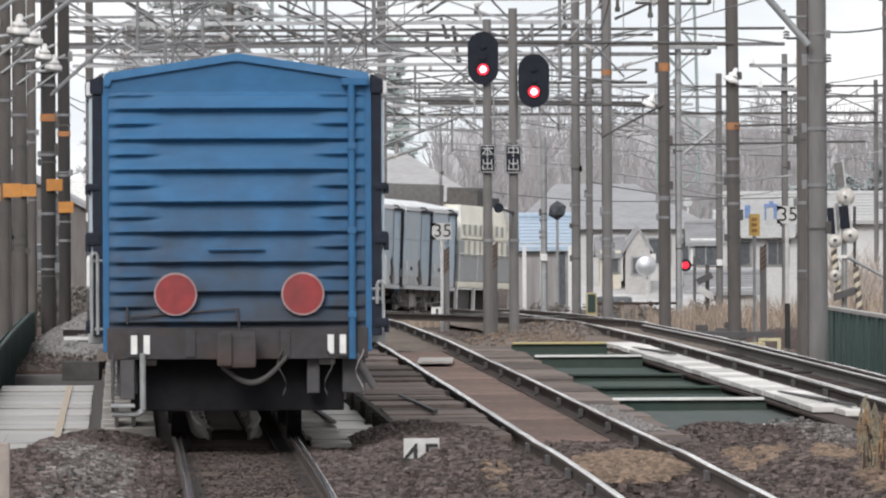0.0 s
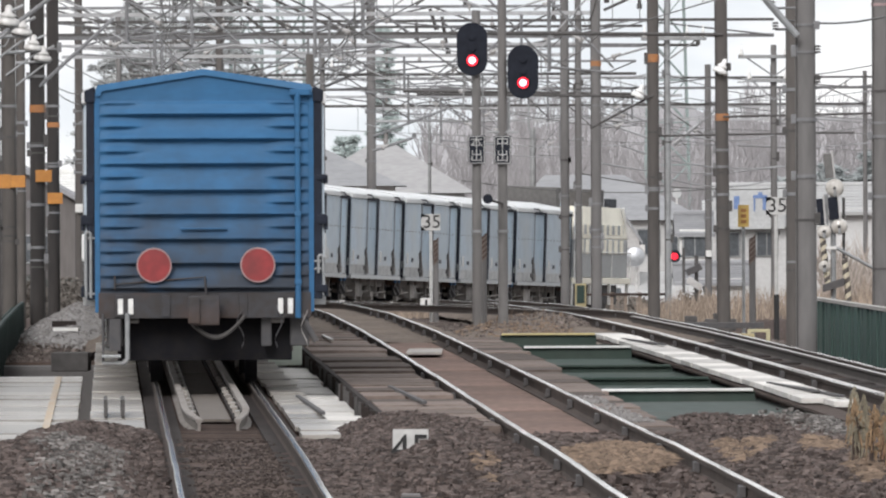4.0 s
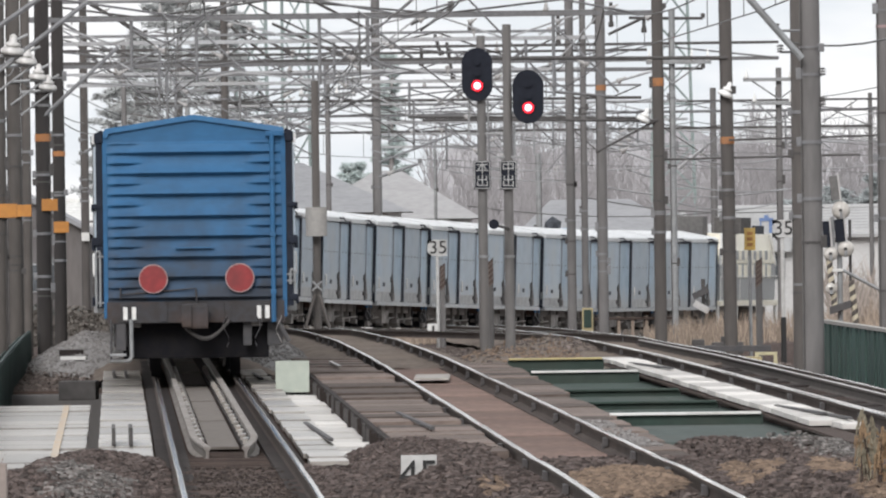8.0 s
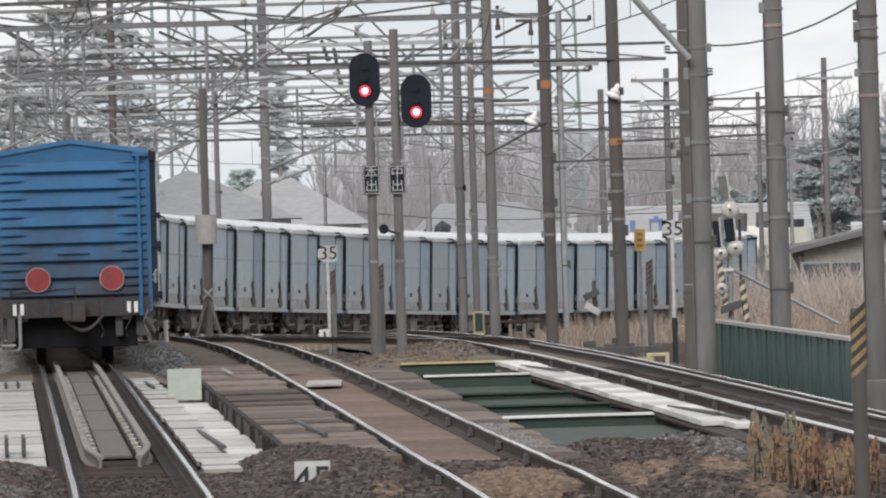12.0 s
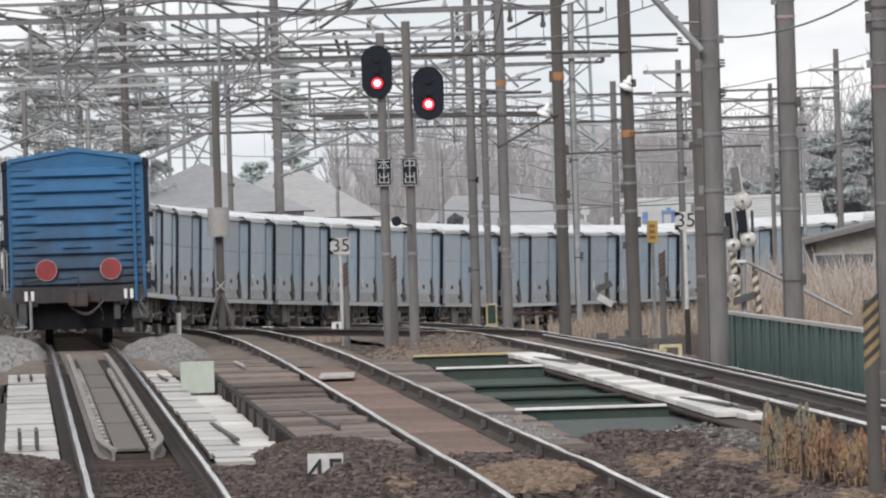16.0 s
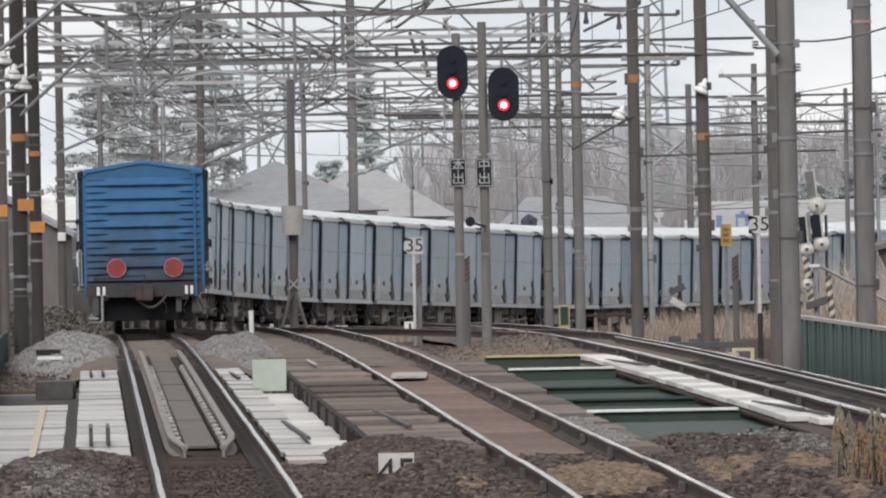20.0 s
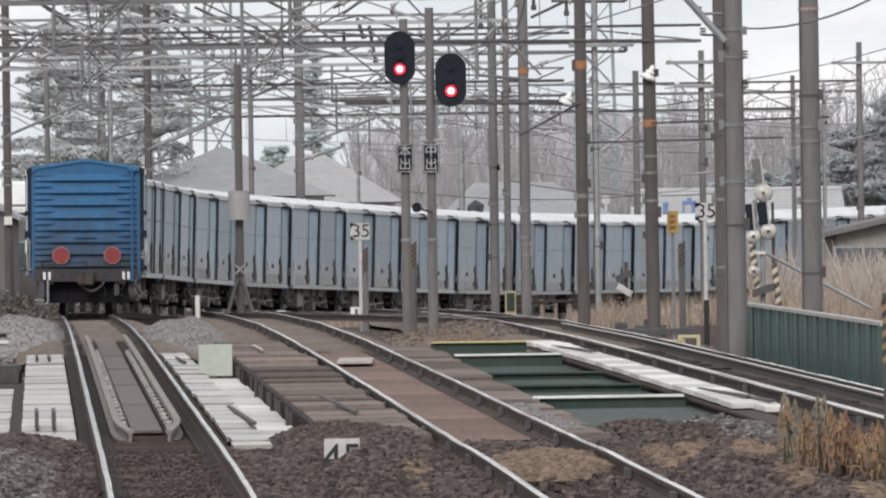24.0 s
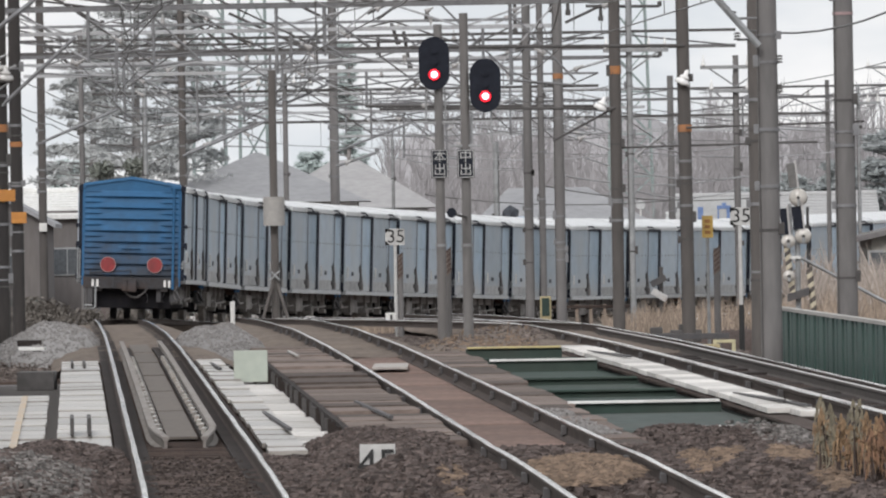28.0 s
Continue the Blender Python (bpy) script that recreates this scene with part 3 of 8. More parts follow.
            bm = bmesh.new()
            z = rnd.uniform(0.38, 0.62)
            box(bm, min(sx * 0.86, sx * 1.0), max(sx * 0.86, sx * 1.0), yy - 0.05, yy + 0.05, z, 0.96, 0.01)
            box(bm, min(sx * 0.84, sx * 1.04), max(sx * 0.84, sx * 1.04), yy - 0.14, yy + 0.12, z - 0.06, z + 0.06, 0.02)
            part("brake_hanger", bm, UNDER, top, "dusty brake hanger")
        for a, b in ((0.5, 3.0), (3.4, 5.6), (6.0, 8.9)):
            bm = bmesh.new()
            rod(bm, (sx * 1.0, y0 + a, 0.5), (sx * 1.0, y0 + b, 0.58), 0.028)
            part("brake_rod", bm, UNDER, top, "dusty brake rod")
    for y, s in ((y0, -1), (y1, 1)):
        bm = bmesh.new()
        box(bm, -1.24, 1.24, y - 0.03, y + 0.03, SILL, 1.08, 0.012)
        for x in (-1.0, -0.45, 0.45, 1.0):
            box(bm, x - 0.05, x + 0.05, y + s * 0.03 - 0.02, y + s * 0.03 + 0.02, SILL + 0.02, 1.05, 0.01)
        beam = part("end_beam", bm, ENDBROWN, top, "grimy brown end beam")
        if s < 0:
            for x in (-0.985, -0.865, 0.885, 1.0):
                bm = bmesh.new()
                box(bm, x - 0.03, x + 0.03, y - 0.058, y - 0.04, 0.83, 1.01)
                part("white_stripe", bm, WHITE, beam, "short white painted stripe")
        bm = bmesh.new()
        box(bm, -0.11, 0.11, y + s * 0.02 - 0.2, y + s * 0.02 + 0.2, 0.76, 1.0, 0.02)
        box(bm, -0.17, 0.17, y + s * 0.3 - 0.12, y + s * 0.3 + 0.12, 0.70, 1.05, 0.05)
        box(bm, -0.2, -0.06, y + s * 0.42 - 0.05, y + s * 0.42 + 0.05, 0.72, 1.04, 0.03)
        part("coupler", bm, ENDBROWN, top, "rusty knuckle coupler")
        bm = bmesh.new()
        pts = [(-0.16 + 0.62 * i / 10, y + s * 0.22, 0.72 - 0.2 * math.sin(math.pi * i / 10) + 0.08 * i / 10) for i in range(11)]
        bm.free()
        bm = sweep(pts, [(0.03 * math.cos(i * 0.785), 0.03 * math.sin(i * 0.785)) for i in range(8)])
        part("brake_hose", bm, DARKSTEEL, top, "dark grey rubber brake hose")
    # pipe, ladder, step and handrails of the rear end
    bm = bmesh.new()
    rod(bm, (1.09, y0 - 0.08, 0.78), (1.09, y0 - 0.08, 3.42), 0.035, 0.035, 10)
    box(bm, 1.0, 1.24, y0 - 0.11, y0, 3.38, 3.45, 0.01)
    for z in (1.2, 2.0, 2.8):
        box(bm, 1.05, 1.13, y0 - 0.12, y0, z - 0.03, z + 0.03, 0.008)
    part("vertical_pipe", bm, BLUE, top, "blue vertical pipe")
    bm = bmesh.new()
    rod(bm, (-0.905, y0 - 0.05, 0.84), (-0.905, y0 - 0.05, 0.3), 0.03, 0.03, 10)
    rod(bm, (-0.905, y0 - 0.05, 0.3), (-0.96, y0 - 0.05, 0.255), 0.03, 0.03, 10)
    rod(bm, (-0.95, y0 - 0.05, 0.26), (-1.2, y0 - 0.05, 0.26), 0.026, 0.026, 10)
    box(bm, -1.21, -0.98, y0 - 0.16, y0 + 0.1, 0.325, 0.36, 0.01)
    step = part("shunter_step", bm, GALV, top, "grey steel foot step")
    bm = bmesh.new()
    rod(bm, (-1.19, y0 - 0.04, 0.84), (-1.19, y0 - 0.04, 0.26), 0.016)
    box(bm, -1.12, -0.98, y0 - 0.02, y0 + 0.1, 0.4, 0.84, 0.02)
    part("step_back", bm, BLACK, step, "black back of the step")
    for sx, z0, z1 in ((-1, 1.02, 1.8), (1, 1.3, 1.52)):
        bm = bmesh.new()
        for q in (1.33, 1.385):
            rod(bm, (sx * q, y0 - 0.02, z0), (sx * q, y0 - 0.02, z1 - 0.03), 0.017)
        rod(bm, (sx * 1.33, y0 - 0.02, z1 - 0.03), (sx * 1.357, y0 - 0.02, z1), 0.017)
        rod(bm, (sx * 1.357, y0 - 0.02, z1), (sx * 1.385, y0 - 0.02, z1 - 0.03), 0.017)
        for z in (z0 + 0.05, z1 - 0.08):
            rod(bm, (sx * 1.36, y0 - 0.02, z), (sx * 1.24, y0 + 0.03, z), 0.017)
        part("grab_rail", bm, GALV, top, "grey grab rail")
        for z, h in ((2.42, 0.07), (1.93, 0.12), (1.12, 0.09)) if tail else ():
            bm = bmesh.new()
            box(bm, min(sx * 1.3, sx * 1.44), max(sx * 1.3, sx * 1.44), y0 - 0.02, y0 + 0.1, z - h / 2, z + h / 2, 0.03)
            rod(bm, (sx * 1.42, y0 + 0.03, z - h), (sx * 1.42, y0 + 0.03, z + h * 0.3), 0.025)
            part("door_catch", bm, NAVY, top, "black door catch on the wagon's corner")
    bm = bmesh.new()
    box(bm, -0.28, 0.26, y0 - 0.11, y0 - 0.06, 1.822, 1.834, 0.003)
    part("card_holder", bm, BLUE, top, "thin bar on the end wall")
    for x in (0.42, 0.86, 1.16):
        bm = bmesh.new()
        pts = [(x + 0.04 * math.sin(i * 0.9 + x * 7), y0 - 0.08, 0.86 - 0.06 * i) for i in range(8)]
        bm.free()
        bm = sweep([(p[0], p[1] - 0.001 * i, p[2]) for i, p in enumerate(pts)], [(-0.018, 0), (0, 0.018), (0.018, 0), (0, -0.018)])
        part("air_pipe", bm, UNDER if x > 1 else BLACK, top, "hanging brake pipe")
    bm = bmesh.new()
    rod(bm, (-1.05, y0 - 0.08, 1.18), (-0.02, y0 - 0.08, 1.26), 0.009)
    rod(bm, (0.02, y0 - 0.1, 1.0), (0.0, y0 - 0.1, 1.27), 0.012)
    rod(bm, (-1.05, y0 - 0.08, 1.12), (-1.05, y0 - 0.08, 1.28), 0.012)
    part("uncoupling_lever", bm, ENDBROWN, top, "thin rusty uncoupling lever")
    for xa, xb, ya in ((1.0, 1.22, 0.2), (-1.15, -0.95, 0.25), (0.66, 0.78, 0.1)):
        bm = bmesh.new()
        box(bm, xa, xb, y0 + ya, y0 + ya + 0.1, 0.45, 0.82, 0.02)
        part("end_bracket", bm, BLACK, top, "black hanging bracket")
    bm = bmesh.new()
    rod(bm, (1.12, y0 - 0.02, 0.82), (1.3, y0 - 0.02, 0.5), 0.035)
    part("footstep_stay", bm, BLACK, top, "black slanted stay")
    if tail:
        for x in (-0.59, 0.62):
            bm = bmesh.new()
            rod(bm, (x, y0 - 0.125, 1.40), (x, y0 - 0.045, 1.40), 0.205, 0.205, 40)
            plate = part("tail_marker", bm, PALERIM, top, "round tail marker plate with pale rim")
            bm = bmesh.new()
            rod(bm, (x, y0 - 0.13, 1.40), (x, y0 - 0.12, 1.40), 0.188, 0.188, 40)
            part("red_disc", bm, RED, plate, "matt red disc")
    return top


def build_loco():
    """A short locomotive with a cream upper body with sloped ends and a grey lower body."""
    top = thing("locomotive", None, "short locomotive with cream upper body and grey sides", "locomotive")
    cream = mat("loco_cream", (0.86, 0.82, 0.69), (0.8, 0.76, 0.63), 0.4, bump=0.03, stain=(0.5, 0.46, 0.37))
    grey = mat("loco_grey", (0.36, 0.37, 0.37), (0.3, 0.31, 0.31), 0.5, stain=(0.25, 0.25, 0.25))
    bm = bmesh.new()
    box(bm, -1.35, 1.35, 0.7, 9.4, 2.55, 3.62, 0.06)
    for v in bm.verts:
        if v.co.z > 3.2:
            v.co.y += 0.45 if v.co.y < 5 else -0.45
            v.co.x *= 0.9
    part("upper_body", bm, cream, top, "cream upper body with sloped ends")
    bm = bmesh.new()
    box(bm, -1.36, 1.36, 0.6, 9.5, 1.25, 2.54, 0.05)
    part("lower_body", bm, grey, top, "grey lower body side")
    bm = bmesh.new()
    box(bm, -1.42, 1.42, 0.3, 9.9, 1.05, 1.24, 0.03)
    part("running_board", bm, cream, top, "cream running board")
    for sx in (-1, 1):
        bm = bmesh.new()
        box(bm, min(sx * 1.33, sx * 1.365), max(sx * 1.33, sx * 1.365), 1.5, 8.7, 2.7, 3.02, 0.01)
        band = part("vent_band", bm, grey, top, "grey row of vents under the roof")
        for i in range(8):
            bm = bmesh.new()
            box(bm, min(sx * 1.36, sx * 1.385), max(sx * 1.36, sx * 1.385), 1.62 + i * 0.93, 2.02 + i * 0.93, 2.68, 3.04, 0.01)
            part("vent_pillar", bm, cream, band, "cream pillar between vents")
        for i in range(8):
            bm = bmesh.new()
            box(bm, min(sx * 1.35, sx * 1.39), max(sx * 1.35, sx * 1.39), 1.5 + i * 0.95, 1.98 + i * 0.95, 2.05, 2.52, 0.01)
            part("louvre", bm, cream, top, "pale louvre panel")
        bm = bmesh.new()
        for z in (2.1,):
            rod(bm, (sx * 1.42, 0.4, z), (sx * 1.42, 9.7, z), 0.02)
        for i in range(4):
            rod(bm, (sx * 1.42, 0.4 + i * 3.1, 1.2), (sx * 1.42, 0.4 + i * 3.1, 2.1), 0.018)
        part("handrail", bm, WHITE, top, "thin white handrail")
        for y in (0.35, 3.3, 6.6, 9.6):
            bm = bmesh.new()
            box(bm, min(sx * 1.3, sx * 1.4), max(sx * 1.3, sx * 1.4), y - 0.07, y + 0.07, 0.35, 1.1, 0.01)
            part("step_post", bm, WHITE, top, "white step post")
        for y, q in ((0.62, -1), (9.42, 1)):
            bm = bmesh.new()
            rod(bm, (sx * 1.36, y, 2.5), (sx * 1.26, y - q * 0.42, 3.62), 0.05)
            part("corner_trim", bm, WHITE, top, "white slanted corner trim")
    for name, xa, xb, ya, yb, za, zb, m, lab in (("roof_box", -1.0, 0.72, 0.5, 1.2, 3.5, 4.22, mat("sooty_grey_paint", (0.13, 0.125, 0.12), (0.1, 0.096, 0.093), 0.8), "sooty grey box across the roof"), ("roof_hatch", 0.1, 1.1, 4.9, 6.5, 3.6, 4.2, DARKSTEEL, "dark roof hatch"),
                                                 ("exhaust", 1.0, 1.2, 7.0, 8.2, 3.55, 3.92, SLATE, "dark tilted exhaust box")):
        bm = bmesh.new()
        box(bm, xa, xb, ya, yb, za, zb, 0.05)
        part(name, bm, m, top, lab)
    for y in (2.4, 7.6):
        bm = bmesh.new()
        box(bm, -1.15, 1.15, y - 1.3, y + 1.3, 0.35, 1.0, 0.06)
        part("bogie_frame", bm, BLACK, top, "dark bogie frame")
        for q in (-0.8, 0.8):
            bm = bmesh.new()
            rod(bm, (-0.8, y + q, 0.43), (0.8, y + q, 0.43), 0.43, 0.43, 20)
            part("wheelset", bm, BLACK, top)
    return top


# ---- poles, signals, signs ----
def pole(x, y, z0, h, r, material, label, name="catenary_pole", group="catenary poles", taper=0.8, lean=0.0, bands=(), insulators=()):
    top = thing(name, pose(x, y, z0, 0, lean, 0), label, "pole", group)
    bm = bmesh.new()
    rod(bm, (0, 0, -0.3), (0, 0, h), r, r * taper, 20)
    part("shaft", bm, material, top)
    for z, dz, m in bands:
        bm = bmesh.new()
        rr = r * (1 - (1 - taper) * z / h)
        rod(bm, (0, 0, z), (0, 0, z + dz), rr + 0.012, rr + 0.01, 20)
        part("band", bm, m, top)
    return top


# ---- build: structure ----
build_ground()
build_track(0, 48.0, 264.7, "track with dark timber sleepers under the train")
build_track(1, 48.0, 264.7, "middle track with polished rails over the bridge")
build_track(2, 48.0, 264.7, "far-side track with polished rails over the bridge")


def ballast_fill(k, y0, y1, label, material=BALLAST):
    """Ballast between and beside the rails, almost level with the sleepers."""
    bm = bmesh.new()
    xs = [-1.5, -1.25, -1.0, -0.75, -0.52, -0.35, -0.15, 0.05, 0.25, 0.4, 0.52, 0.75, 1.0, 1.25, 1.5]
    n = int((y1 - y0) / 0.22)
    rows = []
    for i in range(n + 1):
        y = y0 + (y1 - y0) * i / n
        row = []
        for x in xs:
            dz = 0.035 * noise.noise(Vector((x * 2.2 + k * 9, y * 1.3, 0))) + 0.02 * noise.noise(Vector((x * 7, y * 5, 3)))
            drop = max(abs(x) - 1.1, 0) * 0.45
            low = 0.03 if k == 1 and y < 85 else 0.0
            row.append(bm.verts.new((track_x(k, y) + x, y, rail_top(k, y) - 0.15 - low + dz - drop)))
        rows.append(row)
    for a, b in zip(rows, rows[1:]):
        for j in range(len(xs) - 1):
            f = bm.faces.new((a[j], a[j + 1], b[j + 1], b[j]))
            f.smooth = True
    tagged(part("ballast_bed", bm, material), label, "ballast", kind="structure")


for k in range(3):
    ballast_fill(k, 50.0, BRIDGE[0] - 0.6, "brown ballast packed round the near sleepers")
    ballast_fill(k, BRIDGE[1] + 0.6, 262.0, "brown ballast packed round the sleepers beyond the bridge, paled for haze", DRYEARTH)
# crossover rails beyond the bridge
for o in (-0.566, 0.566):
    pts = []
    for i in range(25):
        f = i / 24
        y = 186 + 62 * f
        e = f * f * (3 - 2 * f)
        pts.append((track_x(2, y) * (1 - e) + track_x(1, y) * e + o, y, rail_z(y) + 0.004))
    rl = part("crossover_rail", sweep(pts, [(-0.033, -0.012), (0.033, -0.012), (0.03, -0.045), (0.01, -0.055), (0.01, -0.13), (0.063, -0.153), (-0.063, -0.153), (-0.01, -0.13), (-0.01, -0.055), (-0.03, -0.045)]), RUST)
    tagged(rl, "crossover rail between two tracks", "rail", "crossover rails", "structure")
    part("rail_head", sweep(pts, [(-0.031, -0.012), (-0.03, -0.002), (0.03, -0.002), (0.031, -0.012)]), STEELRAIL, rl, "polished running surface")

# the curved line beyond, with its bed, sleepers and rails
def curve_point(s, off=0.0, dz=0.0):
    x, y, h = line_at(s)
    return (x + math.cos(h) * off, y - math.sin(h) * off, rail_top(0, y) + dz)


bm = sweep([curve_point(s, 0, 0) for s in range(26, 336, 3)], [(-2.6, -0.55), (-1.55, -0.19), (1.55, -0.19), (2.6, -0.55)])
tagged(part("ballast_bed", bm, DRYEARTH), "haze-paled ballast bed of the curved line", "ballast", kind="structure")
curve_track = thing("track", None, "curved track beyond the bridge under the train", "railway track", "tracks", "structure")
for o in (-0.566, 0.566):
    pts = [curve_point(s, o) for s in range(2, 334, 2)]
    rl = part("rail", sweep(pts, [(-0.033, -0.012), (0.033, -0.012), (0.03, -0.045), (0.01, -0.055), (0.01, -0.13), (0.063, -0.153), (-0.063, -0.153), (-0.01, -0.13), (-0.01, -0.055), (-0.03, -0.045)]), RUST, curve_track, "rusty steel rail")
    part("rail_head", sweep(pts, [(-0.031, -0.012), (-0.03, 0.0), (0.03, 0.0), (0.031, -0.012)]), STEELRAIL, rl, "polished running surface")
bm = bmesh.new()
rnd_ = random.Random(91)
for i in range(150):
    x, y, h = line_at(27 + i * 0.7)
    box(bm, -1.05, 1.05, -0.1, 0.1, -0.3, -0.155, m=pose(x, y, rail_top(0, y) + rnd_.uniform(-0.01, 0.01), 0, 0, -math.degrees(h)))
part("sleepers", bm, SLEEPER, curve_track, "dark timber sleepers")["kind"] = "stuff"

wagons = [build_wagon(True, 0)]
second = build_wagon(False, 1)
wagons.append(second)
for i in range(20):
    wagons.append(copy_thing(second, pose(0, 0, 0)))
loco = build_loco()



# ---- bridge: boards, girders and the open bay ----
def off_strip(k, y, o):
    return track_x(k, y) + o


def plank_strip(name, label, k, o0, o1, y0, y1, step, dz, thick, material, gap=0.02, ragged=0.005, k1=None, seed=1, jit=0.016):
    """A strip of cross planks beside a track, each a piece of its own."""
    top = thing(name, None, label, "walkway", kind="structure")
    rnd = random.Random(seed)
    y = y0
    k1 = k if k1 is None else k1
    meshes = {}
    while y < y1:
        st = step * rnd.uniform(0.85, 1.15)
        a, b = off_strip(k, y, o0), off_strip(k1, y, o1)
        key = (round(b - a, 1), round(st, 1))
        if key not in meshes:
            bm = bmesh.new()
            box(bm, 0, b - a, 0, st - gap, -thick, 0, 0.006)
            for v in bm.verts:
                v.co.x += SLOPE * v.co.y
            me = bpy.data.meshes.new("plank")
            bm.to_mesh(me)
            bm.free()
            me.materials.append(material)
            meshes[key] = me
        ob = new("plank", meshes[key])
        ob.parent = top
        ob.matrix_basis = pose(a + rnd.uniform(-ragged, ragged), y, (rail_top(k, y) if abs(o0) <= 0.5 else rail_z(y)) + dz + rnd.uniform(-jit, jit) * (1 if step < 4 else 0.2), math.degrees(math.atan2(rail_z(y + st) - rail_z(y), st)) + rnd.uniform(-0.08, 0.08) * (step < 4), rnd.uniform(-0.5, 0.5) * (step < 4), rnd.uniform(-0.06, 0.06) * (step < 4))
        y += st
    return top


B0, B1 = BRIDGE
plank_strip("walkway", "pale weathered walkway boards beside the track", 0, -1.32, -0.76, B0 - 0.8, B1, 1.9, -0.13, 0.05, BOARD, gap=0.26, seed=2, jit=0.011)
plank_strip("walkway", "pale boards of the outer walkway with a yellow line", 0, -2.7, -1.47, B0 - 1.0, 134.2, 2.0, -0.28, 0.05, BOARD, gap=0.26, seed=3, jit=0.011)
plank_strip("walkway", "pale broken walkway boards between the tracks", 0, 0.76, 1.14, B0, B1, 1.7, -0.13, 0.05, BOARD, gap=0.26, seed=4, jit=0.014, ragged=0.015)
plank_strip("walkway", "pale loose walkway boards along the girder", 0, 1.15, 1.56, B0 + 2.0, 136.6, 2.3, -0.2, 0.05, WHITEBOARD, gap=0.25, ragged=0.03, seed=5, jit=0.014)
plank_strip("timber_deck", "weathered brown timber deck between the tracks", 0, 1.68, -0.64, B0 - 0.5, B1 + 6, 1.6, -0.05, 0.14, BROWNBOARD, k1=1, seed=6, jit=0.03, gap=0.07)
plank_strip("deck_between_rails", "rust-brown sheet deck between the rails", 1, -0.44, 0.45, B0 - 2.0, B1 + 2, 4.6, -0.16, 0.06, RUSTDECK, seed=7, ragged=0.0)
plank_strip("timber_walkway", "grey-brown plank walkway beside the open bay", 1, 0.7, 1.26, B0 - 0.5, B1, 2.0, -0.1, 0.1, BROWNBOARD, gap=0.05, k1=3, seed=8)
plank_strip("walkway", "pale walkway boards on the far side of the open bay", 2, -1.44, -0.96, 108.2, B1 + 1.5, 2.1, -0.03, 0.06, WHITEBOARD, gap=0.16, seed=9, jit=0.006, ragged=0.01)
plank_strip("walkway", "short bleached board ends on the open bay's edge", 2, -1.2, -0.96, 106.6, 108.0, 1.3, -0.04, 0.06, WHITEBOARD, seed=19)
plank_strip("deck_between_rails", "dark timber deck under the far-side rails", 2, -1.1, 1.2, B0 - 1, B1 + 1, 1.2, -0.17, 0.1, TARRED, seed=10)
plank_strip("deck_between_rails", "brown sleepers and boards between the near rails", 0, -0.5, 0.5, B0 + 1, B1 + 1, 1.5, -0.2, 0.06, TARRED, gap=0.1, seed=11)

bm = sweep([(off_strip(0, y, -1.79), y, rail_z(y) - 0.26) for y in (96.7, 108.8, 120.9, 133.9)], [(-0.04, 0), (0.04, 0), (0.04, 0.006), (-0.04, 0.006)])
tagged(part("yellow_line", bm, mat("faded_yellow_line", (0.5, 0.33, 0.16), (0.4, 0.35, 0.29), 0.5, big=2, stain=(0.4, 0.38, 0.35), amount=0.7)), "faded yellow safety line on the boards", "line", kind="structure")


def girder(k, o, z0, z1, label, material=GREEN, y0=B0 - 0.5, y1=B1 + 0.5, ribs=True):
    pts = [(off_strip(k, y, o), y, rail_z(y)) for y in np.linspace(y0, y1, 12)]
    pr = [(-0.15, z1), (0.15, z1), (0.15, z1 - 0.03), (0.02, z1 - 0.03), (0.02, z0 + 0.03), (0.15, z0 + 0.03), (0.15, z0), (-0.15, z0), (-0.15, z0 + 0.03), (-0.02, z0 + 0.03), (-0.02, z1 - 0.03), (-0.15, z1 - 0.03)]
    g = thing("bridge_girder", None, label, "girder", "bridge girders", "structure")
    part("plate_girder", sweep(pts, pr), material, g)
    for y in np.arange(y0 + 1, y1 if ribs else y0, 2.0):
        bm = bmesh.new()
        box(bm, -0.13, 0.13, -0.012, 0.012, z0 + 0.03, z1 - 0.03)
        part("stiffener", bm, material, g, "", pose(off_strip(k, y, o), y, rail_z(y)))
    return g


for k in (0, 1, 2):
    for o in (-0.6, 0.6):
        girder(k, o, -1.9, -0.33, "dark painted steel plate girder carrying a track", DARKSTEEL if k < 2 else GREEN)
pts = [(off_strip(0, y, 1.64), y, rail_z(y)) for y in np.linspace(B0 - 0.5, B1 + 2, 30)]
tagged(part("deck_edge_board", sweep(pts, [(-0.03, -0.03), (0.03, -0.03), (0.03, -0.5), (-0.03, -0.5)]), TARRED), "dark upright edge board of the timber deck", "board", kind="structure")
rnd_ = random.Random(77)
edge_ = thing("edge_battens", None, "row of dark upright battens on the deck's edge", "batten", kind="structure")
y = B0
while y < B1 + 1:
    bm = bmesh.new()
    box(bm, -0.035, 0.0, -0.06, 0.06, -0.42, -0.05 + rnd_.uniform(-0.02, 0.025), 0.006)
    part("batten", bm, TARRED if rnd_.random() < 0.6 else DARKSTEEL, edge_, "", pose(off_strip(0, y, 1.605), y, rail_z(y)))
    y += rnd_.uniform(0.8, 1.6)
girder(0, 1.86, -1.1, -0.36, "dark edge girder of the timber deck", DARKSTEEL)
girder(3, 1.2, -1.2, -0.21, "green girder along the open bay", ribs=False)
girder(2, -1.33, -1.3, -0.11, "brown weathered girder along the open bay", SLEEPER, ribs=False)


